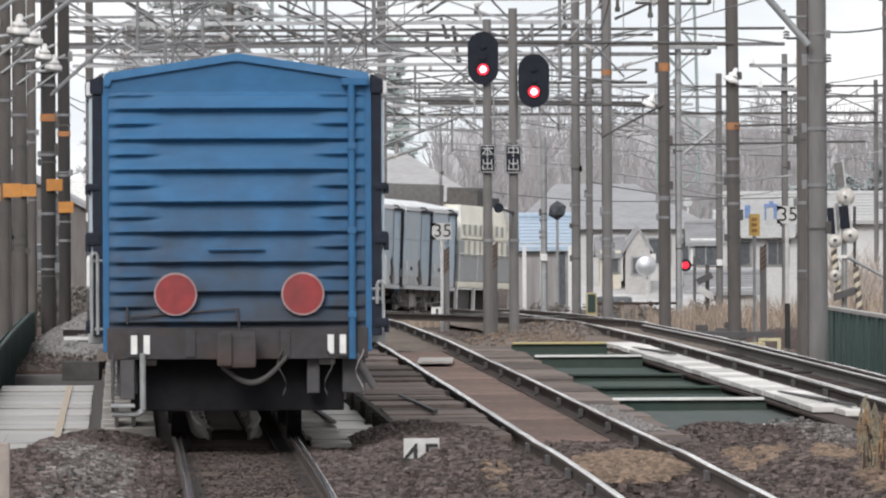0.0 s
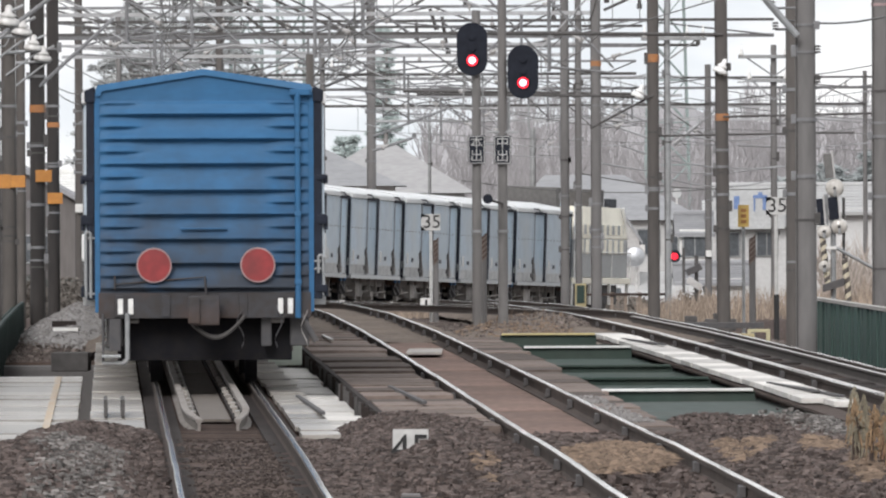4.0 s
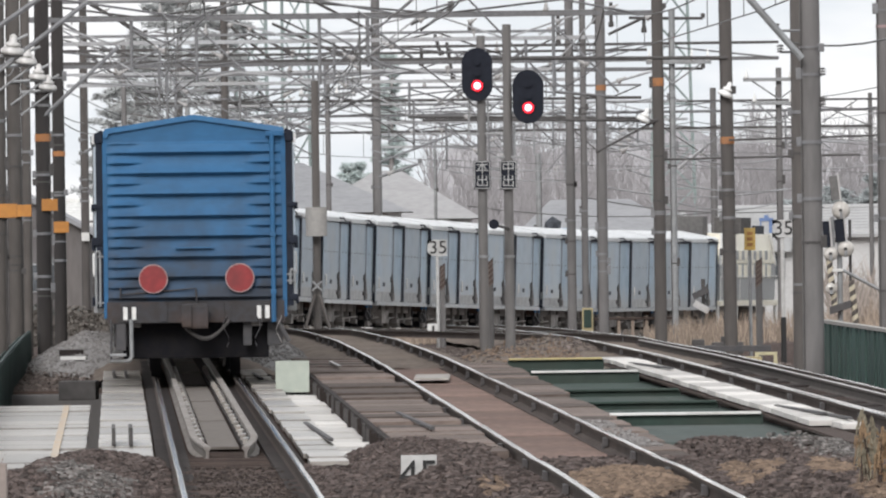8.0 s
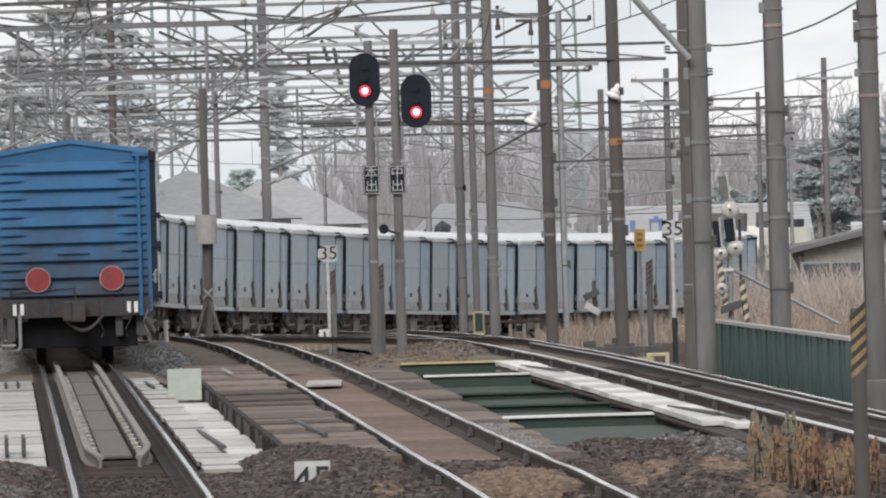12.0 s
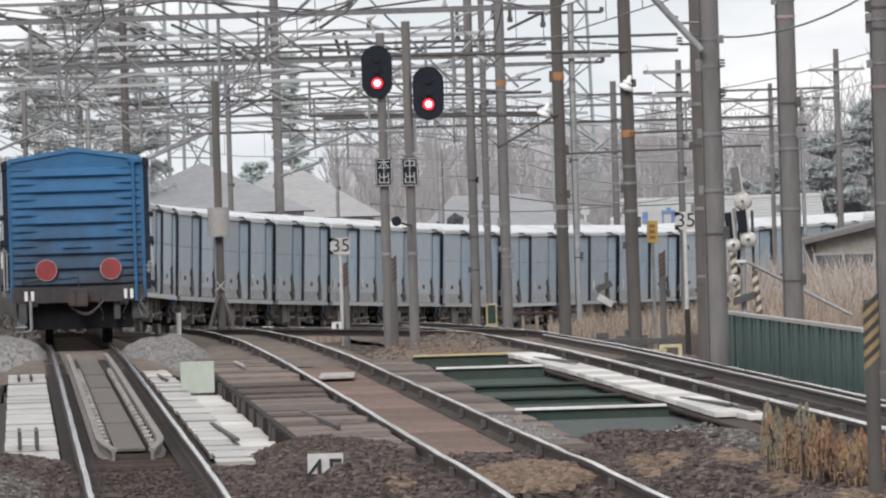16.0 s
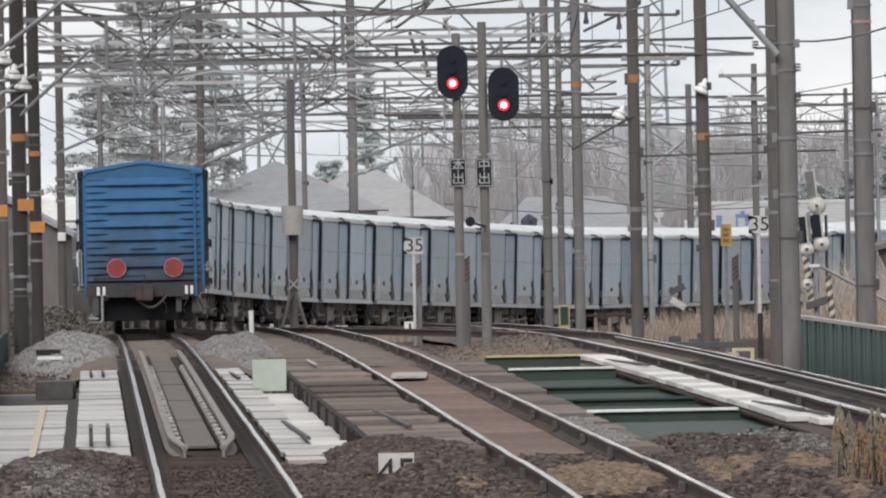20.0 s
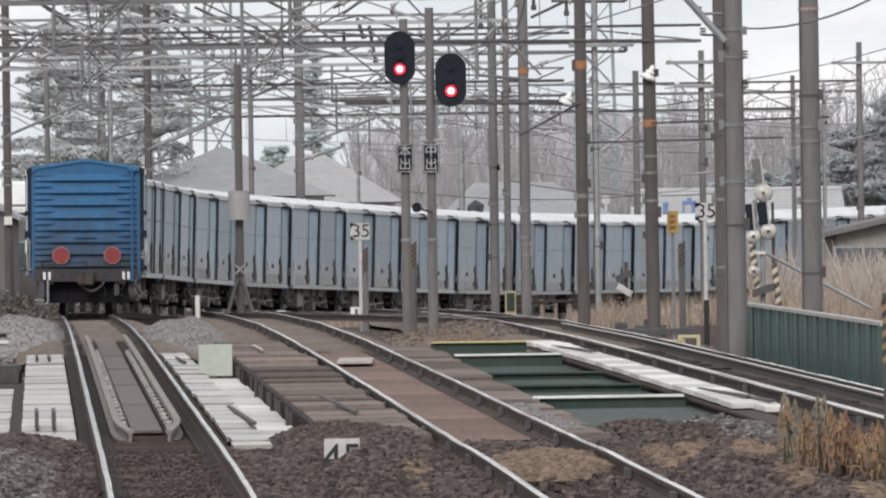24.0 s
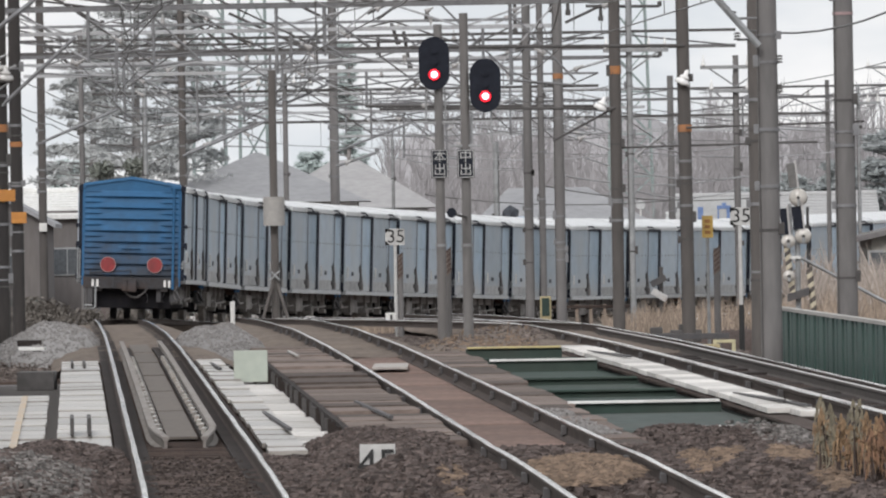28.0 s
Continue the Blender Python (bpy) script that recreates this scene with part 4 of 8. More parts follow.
def cross_beam(y, z, top_material, label, depth=0.35):
    a, b = off_strip(3, y, 1.18), off_strip(2, y, -1.5)
    g = thing("cross_beam", None, label, "beam", "cross beams of the open bay", "structure")
    bm = bmesh.new()
    box(bm, a, b, y - 0.14, y + 0.14, rail_z(y) + z - depth, rail_z(y) + z, 0.01)
    part("web", bm, GREEN, g)
    bm = bmesh.new()
    box(bm, a + 0.02, b - 0.02, y - 0.2, y + 0.2, rail_z(y) + z + 0.002, rail_z(y) + z + 0.03, 0.008)
    part("flange", bm, top_material, g)


for y, z, m, lab in ((115.3, -0.105, WHITE, "green cross beam with a pale top flange"), (124.1, -0.14, GREEN, "dark green cross beam"), (132.7, -0.14, GREEN, "dark green cross beam"),
                     (143.4, -0.06, WHITE, "green cross beam with a pale top flange"), (154.2, -0.03, mat("pale_yellow_edge", (0.5, 0.42, 0.2), (0.42, 0.36, 0.2), 0.8), "cross beam with a yellow painted edge"), (149.1, -0.13, GREEN, "dark green cross beam")):
    cross_beam(y, z, m, lab)
# sheet floor deep in the bay
bm = sweep([(off_strip(1, y, 1.9), y, rail_z(y)) for y in np.linspace(B0 + 1.3, B1 - 1.3, 20)], [(-1.0, -0.22), (1.6, -0.22), (1.6, -0.26), (-1.0, -0.26)])
tagged(part("bay_floor", bm, mat("bay_sheet", (0.1, 0.118, 0.112), (0.07, 0.084, 0.079), 0.95, grain=5, stain=(0.1, 0.104, 0.097), amount=0.6, big=0.7, spec=0.1)), "dark green steel floor under the open bay", "floor", kind="structure")
# dark strips added before the cross beams, painting their shaded band wider
for y0_, y1_ in ((103.0, 106.5), (119.8, 123.9), (128.5, 132.5), (137.2, 142.9), (145.5, 148.9)):
    bm = sweep([(off_strip(1, y, 1.9), y, rail_z(y)) for y in (y0_, y1_)], [(-0.8, -0.219), (1.2, -0.219), (1.2, -0.208), (-0.8, -0.208)])
    tagged(part("drain_plate", bm, GREEN), "dark green strip painting the shaded band before a beam", "plate", "bay plates", "structure")
# concrete abutment walls
for y0, y1, lab in ((B0 - 0.3, B0 + 1.3, "concrete abutment on the near bank"), (B1 - 1.3, B1 + 0.4, "concrete abutment on the far bank")):
    bm = bmesh.new()
    box(bm, -12, 12, y0, y1, -6, rail_z(y0) - 0.46, 0.05)
    tagged(part("abutment", bm, CONCRETE), lab, "abutment", kind="structure")

# guard rails inside two tracks
for k, pairs, y0, y1 in ((0, (-0.322, 0.318), 105.4, 170.4), (2, (-0.42, 0.42), 72.5, 181.3)):
    for o in pairs:
        pts = [(off_strip(k, y, o), y, rail_top(k, y)) for y in np.linspace(y0, y1, 20)]
        if k == 0:
            pts = [(off_strip(k, 102.8, o * 0.62), 102.8, rail_top(0, 103) - 0.06), (off_strip(k, 104.0, o * 0.9), 104.0, rail_top(0, 103) - 0.01)] + pts
        g = tagged(part("guard_rail", sweep([(x, y, z - (0.03 if k else 0)) for x, y, z in pts], [(-0.04, -0.02), (-0.035, 0), (0.035, 0), (0.04, -0.02), (0.015, -0.05), (0.015, -0.12), (0.06, -0.15), (-0.06, -0.15), (-0.015, -0.12), (-0.015, -0.05)]), mat("dull_grey_guard_rail", (0.25, 0.228, 0.208), (0.17, 0.153, 0.14), 0.8, stain=(0.1, 0.075, 0.06)) if k == 0 else mat("dark_guard_rail", (0.085, 0.072, 0.066), (0.055, 0.047, 0.043), 0.9)),
                   "dull grey guard rail inside the track", "guard rail", "guard rails", "structure")
        if k:
            part("rail_head", sweep([(x, y, z - 0.03) for x, y, z in pts], [(-0.028, -0.008), (-0.028, 0.003), (0.028, 0.003), (0.028, -0.008)]), mat("worn_guard_rail_top", (0.66, 0.63, 0.6), (0.46, 0.43, 0.41), 0.45, metal=0.6), g, "worn pale running edge")
plank_strip("centre_plank", "grey-brown boards between the guard rails", 0, -0.16, 0.16, 105.5, 169.2, 13.0, -0.125, 0.03, mat("grey_brown_plank", (0.14, 0.12, 0.104), (0.095, 0.082, 0.072), 0.9, stain=(0.16, 0.14, 0.12), rand=0.1), ragged=0.0, seed=12)
# dark timbers under the clips
for o in (-0.245, 0.245):
    bm = sweep([(off_strip(0, y, o), y, rail_top(0, y)) for y in np.linspace(105.5, 169.5, 20)], [(-0.06, -0.105), (0.06, -0.105), (0.06, -0.15), (-0.06, -0.15)])
    tagged(part("guard_timber", bm, TARRED), "black tarred timber along a guard rail", "timber", "guard timbers", "structure")
# clips seen as pale dots along the guard rails
bm = bmesh.new()
for y in np.arange(106.0, 154.7, 2.0):
    for o in (-0.24, 0.24):
        box(bm, off_strip(0, y, o) - 0.028, off_strip(0, y, o) + 0.028, y - 0.35, y + 0.35, rail_top(0, y) - 0.13, rail_top(0, y) - 0.045)
tagged(part("rail_clip", bm, BOARD), "pale blocks along the guard rails", "clip", kind="stuff")


# loose timbers and small fittings on the bridge
def timber(x, y, z, l, w, h, turn, material, label):
    bm = bmesh.new()
    box(bm, -w / 2, w / 2, -l / 2, l / 2, 0, h, 0.01)
    tagged(part("timber", bm, material, None, "", pose(x, y, z, 0, 0, turn)), label, "timber", "loose timbers")


timber(off_strip(0, 109.5, 1.07), 109.5, rail_z(109.5) - 0.125, 11.0, 0.05, 0.035, 2.4, BLACK, "dark steel bar lying on the boards")
timber(off_strip(0, 110.0, 2.14), 110.0, rail_z(110.0) - 0.03, 11.0, 0.05, 0.035, 2.4, BLACK, "dark steel bar lying on the deck")
timber(off_strip(0, 147.5, 0.95), 147.5, rail_z(147.5) - 0.13, 7.0, 0.05, 0.03, 2.4, BLACK, "dark steel bar lying on the boards")
timber(off_strip(0, 152.3, 2.2), 152.3, rail_z(152.3) - 0.04, 7.0, 0.05, 0.03, 2.0, BOARD, "pale bar lying on the deck")
for o in (-1.16, -0.98):
    timber(off_strip(0, 105.6, o), 105.6, rail_z(105.6) - 0.13, 2.5, 0.04, 0.19, 2.2, DARKSTEEL, "dark steel angle standing at the boards' end")
    timber(off_strip(0, 149.9, o), 149.9, rail_z(149.9) - 0.13, 5.0, 0.04, 0.08, 2.2, DARKSTEEL, "dark steel angle lying on the boards")
timber(off_strip(2, 113.0, -1.22), 113.0, rail_z(113.0) - 0.028, 6.0, 0.06, 0.03, 3.4, BLACK, "dark steel bar lying on the white boards")
timber(off_strip(2, 109.5, -1.08), 109.5, rail_z(109.5) - 0.028, 4.0, 0.05, 0.03, 3.0, BLACK, "dark steel bar lying on the white boards")
timber(off_strip(2, 146.0, -1.2), 146.0, rail_z(146.0) - 0.028, 8.0, 0.06, 0.03, 3.4, BLACK, "dark steel bar lying on the white boards")
bm = bmesh.new()
box(bm, -3.75, -3.6, 74.9, 75.05, -0.7, 0.35, 0.012)
tagged(part("concrete_post", bm, mat("pinkish_concrete", (0.34, 0.29, 0.26), (0.25, 0.215, 0.195), 0.9, stain=(0.16, 0.14, 0.125))), "weathered pinkish concrete post in the ballast", "post")
bm = bmesh.new()
box(bm, -2.88, -2.42, 136.6, 136.7, rail_z(136.6) - 0.17, rail_z(136.6) + 0.26, 0.01)
tagged(part("end_panel", bm, mat("pale_green_panel", (0.42, 0.46, 0.4), (0.37, 0.41, 0.36), 0.7, stain=(0.3, 0.32, 0.28))), "pale green upright panel closing the walkway", "panel", kind="structure")
bm = bmesh.new()
box(bm, off_strip(0, 142.6, -1.95), off_strip(0, 142.6, -1.42), 142.6, 143.8, rail_z(142.6) - 0.35, rail_z(142.6) - 0.08, 0.02)
tagged(part("cable_box", bm, DARKSTEEL), "dark steel cable box at the walkway's end", "box")
bm = bmesh.new()
box(bm, off_strip(1, 142.6, -0.3), off_strip(1, 142.6, 0.2), 141.4, 146.3, rail_z(142.6) - 0.12, rail_z(142.6) - 0.085, 0.01)
tagged(part("balise", bm, mat("balise_grey", (0.4, 0.37, 0.34), (0.3, 0.28, 0.26), 0.8)), "pale flat train-stop coil between the rails", "track coil")


# ---- ballast stones ----
def scatter(name, label, material, count, region, size, seed, lift=0.0):
    """Many small angular stones in one mesh, on the ground or a mound."""
    rnd = np.random.RandomState(seed)
    base = np.array([(a, b, c) for c in (-0.55, 0.55) for b in (-0.62, 0.62) for a in (-0.7, 0.7)], float)
    faces = np.array([(0, 2, 3, 1), (4, 5, 7, 6), (0, 1, 5, 4), (2, 6, 7, 3), (0, 4, 6, 2), (1, 3, 7, 5)])
    V, Fc, n = [], [], 0
    while n < count:
        x, y, z = region(rnd)
        if z is None:
            continue
        v = base * rnd.uniform(0.55, 1.2, (8, 3)) * rnd.uniform(size[0], size[1]) * np.array((1, 1, 0.8))
        a, b = rnd.uniform(0, 6.28, 2)
        ca, sa, cb, sb = math.cos(a), math.sin(a), math.cos(b), math.sin(b)
        R = np.array(((ca, -sa, 0), (sa, ca, 0), (0, 0, 1))) @ np.array(((1, 0, 0), (0, cb, -sb), (0, sb, cb)))
        V.append(v @ R.T + (x, y, z + lift))
        Fc.append(faces + n * 8)
        n += 1
    me = bpy.data.meshes.new(name)
    me.from_pydata(np.concatenate(V).tolist(), [], np.concatenate(Fc).tolist())
    me.materials.append(material)
    return tagged(new(name, me), label, "stones", kind="stuff")


MOUNDS = []


def lumps(x, y, h):
    return h * (0.24 * noise.noise(Vector((x * 1.7, y * 0.16, 5))) + 0.1 * noise.noise(Vector((x * 5, y * 0.5, 8))))


def mound_z(x, y):
    z = ground_z(x, y)
    for mx, my, rx, ry, h in MOUNDS:
        d = ((x - mx - SLOPE * (y - my)) / rx) ** 2 + ((y - my) / ry) ** 2
        if d < 1:
            z = max(z, rail_z(my) - 0.42 + h * (1 - d) ** (1.3 if my > 150 else 0.8) + lumps(x, y, h) * min((1 - d) * 3, 1))
    return z


MOUNDS += [(-3.75, 88.2, 1.05, 10.3, 0.50), (-0.55, 90.0, 1.15, 9.1, 0.44), (3.15, 87.0, 1.4, 13.3, 0.42), (-7.1, 183.0, 1.35, 15.0, 0.6), (-4.1, 179.5, 1.1, 13.0, 0.56), (0.3, 166.8, 1.4, 9.7, 0.37), (1.2, 181.3, 1.6, 14.5, 0.42), (2.66, 100.6, 1.9, 7.6, 0.33), (-0.62, 99.6, 1.3, 6.5, 0.405), (-3.85, 98.4, 1.0, 5.8, 0.345)]


def mound(mx, my, rx, ry, h, material, label):
    bm = bmesh.new()
    n, k = 36, 14
    rings = [[bm.verts.new((mx, my, rail_z(my) - 0.42 + h + lumps(mx, my, h)))]]
    for j in range(1, k + 1):
        r = j / k
        ring = []
        for i in range(n):
            a = 2 * math.pi * i / n
            y = my + math.sin(a) * ry * r
            x = mx + math.cos(a) * rx * r + SLOPE * (y - my)
            z = rail_z(my) - 0.42 + h * max(1 - r * r, 0) ** (1.3 if my > 150 else 0.8) + lumps(x, y, h) * min((1 - r * r) * 3, 1)
            ring.append(bm.verts.new((x, y, z - (0.25 if j == k else 0))))
        rings.append(ring)
    for i in range(n):
        bm.faces.new((rings[0][0], rings[1][i], rings[1][(i + 1) % n]))
    for a, b in zip(rings[1:], rings[2:]):
        for i in range(n):
            bm.faces.new((a[i], b[i], b[(i + 1) % n], a[(i + 1) % n]))
    for f in bm.faces:
        f.smooth = True
    tagged(part("gravel_mound", bm, material), label, "mound", "gravel mounds")


for i, mdat in enumerate(MOUNDS):
    mound(*mdat, PALESTONE if i in (3, 4) else DRYEARTH if i in (5, 6) else BALLAST, ("heap of grey crushed stone beside the track" if i in (0, 3, 4) else "low bank of brown ballast at the bridge deck's end" if i >= 7 else "heap of brown ballast between the tracks"))


timber(-7.08, 172.0, mound_z(-7.08, 172.0) + 0.02, 0.45, 0.16, 0.06, 78, WHITE, "pale bar lying on the grey heap")
timber(-7.2, 173.8, mound_z(-7.2, 173.8) + 0.03, 0.42, 0.2, 0.1, 92, TARRED, "dark timber offcut lying on the grey heap")


def near_bed(rnd):
    x, y = rnd.uniform(-5.0, 5.4), rnd.uniform(66, 97.4)
    for k in range(3):
        if 0.5 < abs(x - track_x(k, y)) < 0.64:
            return x, y, None
    inside = min(abs(x - track_x(k, y)) for k in range(3)) < 0.5
    if inside and rnd.uniform() < (2 if abs(x - track_x(0, y)) < 0.5 else 0.85 if y < 85 else 0.45):
        return x, y, None
    r = min(abs(x - track_x(k, y)) for k in range(3))
    bed = (rail_top(0, y) if x < -0.6 else rail_z(y)) - 0.145 - max(r - 1.1, 0) * 0.45 if r < 1.5 else rail_z(y) - 0.33
    return x, y, max(mound_z(x, y), bed)


def far_bed(rnd):
    x, y = rnd.uniform(-8.5, 6), rnd.uniform(155.0, 217.6)
    if min(abs(x - track_x(k, y)) for k in range(3)) < 0.64:
        return x, y, None
    z = mound_z(x, y)
    return x, y, (None if z > rail_z(y) - 0.36 and x < -2 else z)


def on_mounds(ids, y1=999):
    def f(rnd):
        mx, my, rx, ry, h = MOUNDS[ids[rnd.randint(len(ids))]]
        a, r = rnd.uniform(0, 6.28), math.sqrt(rnd.uniform(0, 1))
        y = my + math.sin(a) * ry * r
        x = mx + math.cos(a) * rx * r + SLOPE * (y - my)
        for k in range(3):
            if abs(x - track_x(k, y)) < 0.66:
                return x, y, None
        if y > y1 + rnd.uniform(-2, 2):
            return x, y, None
        return x, y, mound_z(x, y) + 0.01
    return f


scatter("ballast", "loose brown ballast stones on the near track bed", STONE, 40000, near_bed, (0.018, 0.066), 21)
scatter("ballast", "loose ballast stones beyond the bridge, colour paled for haze", FARSTONE, 9000, far_bed, (0.03, 0.06), 22)
scatter("crushed_stone", "loose grey crushed stone on the heaps", PALESTONE, 5200, on_mounds((3, 4)), (0.016, 0.034), 23)
def heap_face(rnd):
    """The pale face of the near heap."""
    y = rnd.uniform(70, 87)
    x = rnd.normal(-3.12, 0.22) + SLOPE * (y - 78)
    return x, y, (mound_z(x, y) + 0.012 if abs(x + 3.12 - SLOPE * (y - 78)) < 0.45 else None)


scatter("crushed_stone", "loose grey crushed stone on the near heap's face", STONEGREY, 2500, heap_face, (0.022, 0.058), 25)
scatter("ballast", "dark brown stones on the heaps", STONE, 8200, on_mounds((1, 1, 2, 2, 0, 0)), (0.018, 0.045), 24)

def between_rails(rnd):
    y = rnd.uniform(66, 98)
    x = track_x(0, y) + rnd.uniform(-0.47, 0.47)
    return x, y, rail_top(0, y) - 0.148 + 0.035 * noise.noise(Vector(((x - track_x(0, y)) * 2.2, y * 1.3, 0)))


scatter("ballast", "fine dark ballast between the near rails", mat("oily_ballast", (0.075, 0.06, 0.053), (0.04, 0.032, 0.029), 0.95, grain=9, bump=0.4, rand=0.5, spec=0.2), 5200, between_rails, (0.008, 0.026), 29)
scatter("ballast", "brown stones on the banks at the bridge end", STONE, 7000, on_mounds((7, 8, 9)), (0.018, 0.045), 26)


def grey_patch(rnd):
    """Fresh grey stone by the end of the white boards."""
    x, y = rnd.normal(3.62, 0.26), rnd.normal(101.5, 3.0)
    if not 3.0 < x < track_x(2, y) - 0.66:
        return x, y, None
    return x, y, max(mound_z(x, y), rail_z(y) - 0.2) + 0.015


def kerb_patch(rnd):
    """Grey grit on the end of the plank walkway."""
    y = 100.0 + 12.0 * rnd.uniform() ** 1.3
    return track_x(1, y) + rnd.uniform(0.74, 1.02), y, rail_z(y) - 0.09


scatter("crushed_stone", "fresh grey crushed stone at the boards' end", STONEGREY, 1900, grey_patch, (0.02, 0.05), 27)
scatter("grit", "pale grey grit on the plank walkway's end", PALESTONE, 420, kerb_patch, (0.012, 0.03), 28)
bm = bmesh.new()
box(bm, 2.66, 3.24, 104.2, 104.34, -0.105, -0.065, 0.008)
tagged(part("pale_bar", bm, WHITEBOARD), "pale batten lying on the ballast bank", "batten")

# ---- dry grass ----
def grass(name, label, material, blades, spots, seed):
    rnd = random.Random(seed)
    V, Fc = [], []
    for _ in range(blades):
        x0, x1, y0, y1, h0, h1 = spots[rnd.randrange(len(spots))]
        x, y = rnd.uniform(x0, x1), rnd.uniform(y0, y1)
        h = rnd.uniform(h0, h1)
        z = max(mound_z(x, y), rail_z(y) - 0.36) - 0.02
        lx, ly = rnd.gauss(0, 0.22) * h, rnd.gauss(0, 0.2) * h
        w = rnd.uniform(0.006, 0.014) * (1.5 if h1 > 0.35 and y < 100 else 1)
        n = len(V)
        V += [(x - w, y, z), (x + w, y, z), (x + lx * 0.4 + w * 0.8, y + ly * 0.4, z + h * 0.55), (x + lx * 0.4 - w * 0.8, y + ly * 0.4, z + h * 0.55), (x + lx, y + ly, z + h)]
        Fc += [(n, n + 1, n + 2, n + 3), (n + 3, n + 2, n + 4)]
        if h1 > 0.35 and y < 100 and rnd.random() < 0.4:
            for _ in range(9):
                n, f = len(V), rnd.uniform(0.62, 1.02)
                cx, cy, cz = x + lx * f, y + ly * f, z + h * f
                ox, oz = rnd.gauss(0, 0.022), rnd.uniform(0.02, 0.05)
                V += [(cx, cy, cz), (cx + ox - 0.008, cy, cz + oz * 0.6), (cx + ox * 1.3, cy + rnd.gauss(0, 0.02), cz + oz), (cx + ox + 0.008, cy, cz + oz * 0.5)]
                Fc += [(n, n + 1, n + 2, n + 3)]
        if rnd.random() < 0.35:
            n = len(V)
            q = rnd.choice((-1, 1)) * h * 0.25
            V += [(x + lx * 0.4 - w, y, z + h * 0.4), (x + lx * 0.4 + w, y, z + h * 0.4), (x + lx * 0.4 + q, y, z + h * 0.75)]
            Fc += [(n, n + 1, n + 2)]
    me = bpy.data.meshes.new(name)
    me.from_pydata(V, [], Fc)
    me.materials.append(material)
    return tagged(new(name, me), label, "grass", kind="stuff")


def dead_weed(x, y, h, seed, leaf_material, tone):
    """One dead stalk: a dark stem, hanging withered leaves and a loose plume."""
    rnd = random.Random(seed)
    z = max(mound_z(x, y), rail_z(y) - 0.36) - 0.03
    lx, ly = rnd.gauss(0, 0.11) * h, rnd.gauss(0, 0.1) * h
    top = thing("dead_weed", None, "%s dead weed standing in the ballast" % tone, "weed", "dead weeds")
    bm = bmesh.new()
    rod(bm, (x, y, z), (x + lx * 0.5, y + ly * 0.5, z + h * 0.55), 0.011, 0.008, 6)
    rod(bm, (x + lx * 0.5, y + ly * 0.5, z + h * 0.55), (x + lx, y + ly, z + h), 0.007, 0.003, 6)
    part("stem", bm, WEEDSTEM, top, "dark brown stem")
    V, Fc = [], []
    for _ in range(30):
        f = 0.3 + 0.68 * rnd.random() ** 0.8
        cx, cy, cz = x + lx * f, y + ly * f, z + h * f
        a, out = rnd.uniform(0, 6.28), rnd.uniform(0.015, 0.085) * (1.2 - f * 0.6)
        drop, w = rnd.uniform(-0.06, 0.08), rnd.uniform(0.004, 0.009)
        ex, ey = cx + math.cos(a) * out, cy + math.sin(a) * out
        n = len(V)
        V += [(cx, cy, cz), (ex - w, ey, cz + 0.015), (ex + w, ey, cz + 0.022), (ex + w * 0.7 + math.cos(a) * 0.012, ey, cz - drop), (ex - w * 0.7 + math.cos(a) * 0.012, ey, cz - drop - 0.02)]
        Fc += [(n, n + 1, n + 2), (n + 1, n + 4, n + 3, n + 2)]
    for _ in range(30):
        # plume: widest a third of the way up, pointed at the top
        f = rnd.random()
        r = 0.034 * (1 - f) ** 0.8 * min(1, f * 4 + 0.3)
        a, n = rnd.uniform(0, 6.28), len(V)
        px, py, pz = x + lx + math.cos(a) * r, y + ly + math.sin(a) * r, z + h * (0.8 + 0.26 * f)
        V += [(px, py, pz), (px - 0.009, py, pz + 0.016), (px + rnd.gauss(0, 0.006), py, pz + 0.045), (px + 0.009, py, pz + 0.018)]
        Fc.append((n, n + 1, n + 2, n + 3))
    me = bpy.data.meshes.new("leaves")
    me.from_pydata(V, [], Fc)
    me.materials.append(leaf_material)
    ob = new("leaves", me)
    ob.parent = top
    ob["label"] = "withered hanging leaves and plume"
    ob["kind"] = "stuff"


WEEDSTEM = mat("dark_weed_stem", (0.075, 0.05, 0.04), (0.04, 0.03, 0.026), 0.9)
WEEDTAN = mat("tan_weed_leaf", (0.29, 0.195, 0.115), (0.19, 0.125, 0.072), 0.9, grain=15, rand=0.4)
WEEDRUST = mat("rusty_weed_leaf", (0.25, 0.145, 0.09), (0.165, 0.098, 0.06), 0.9, grain=15, rand=0.4)
WEEDOLIVE = mat("olive_weed_leaf", (0.23, 0.205, 0.15), (0.16, 0.14, 0.1), 0.9, grain=15, rand=0.3)
rnd = random.Random(34)
for cx, cy, rx, n, h, kinds in ((3.1, 82.2, 0.05, 6, 0.56, (2, 2, 2, 0)), (3.2, 81.6, 0.05, 4, 0.46, (2, 0)), (3.3, 81.0, 0.07, 9, 0.58, (0, 0, 2, 1)), (3.43, 80.2, 0.06, 7, 0.56, (0, 1)), (3.54, 79.6, 0.06, 7, 0.42, (1, 0)), (3.68, 80.0, 0.09, 8, 0.44, (1, 0)), (3.9, 80.4, 0.12, 8, 0.44, (1, 1, 0))):
    for _ in range(n):
        k = rnd.choice(kinds)
        dead_weed(cx + rnd.uniform(-rx, rx), cy + rnd.uniform(-0.5, 0.5), h * rnd.uniform(0.5, 1.12), rnd.randrange(10 ** 6), (WEEDTAN, WEEDRUST, WEEDOLIVE)[k], ("pale tan", "rusty brown", "grey-olive")[k])
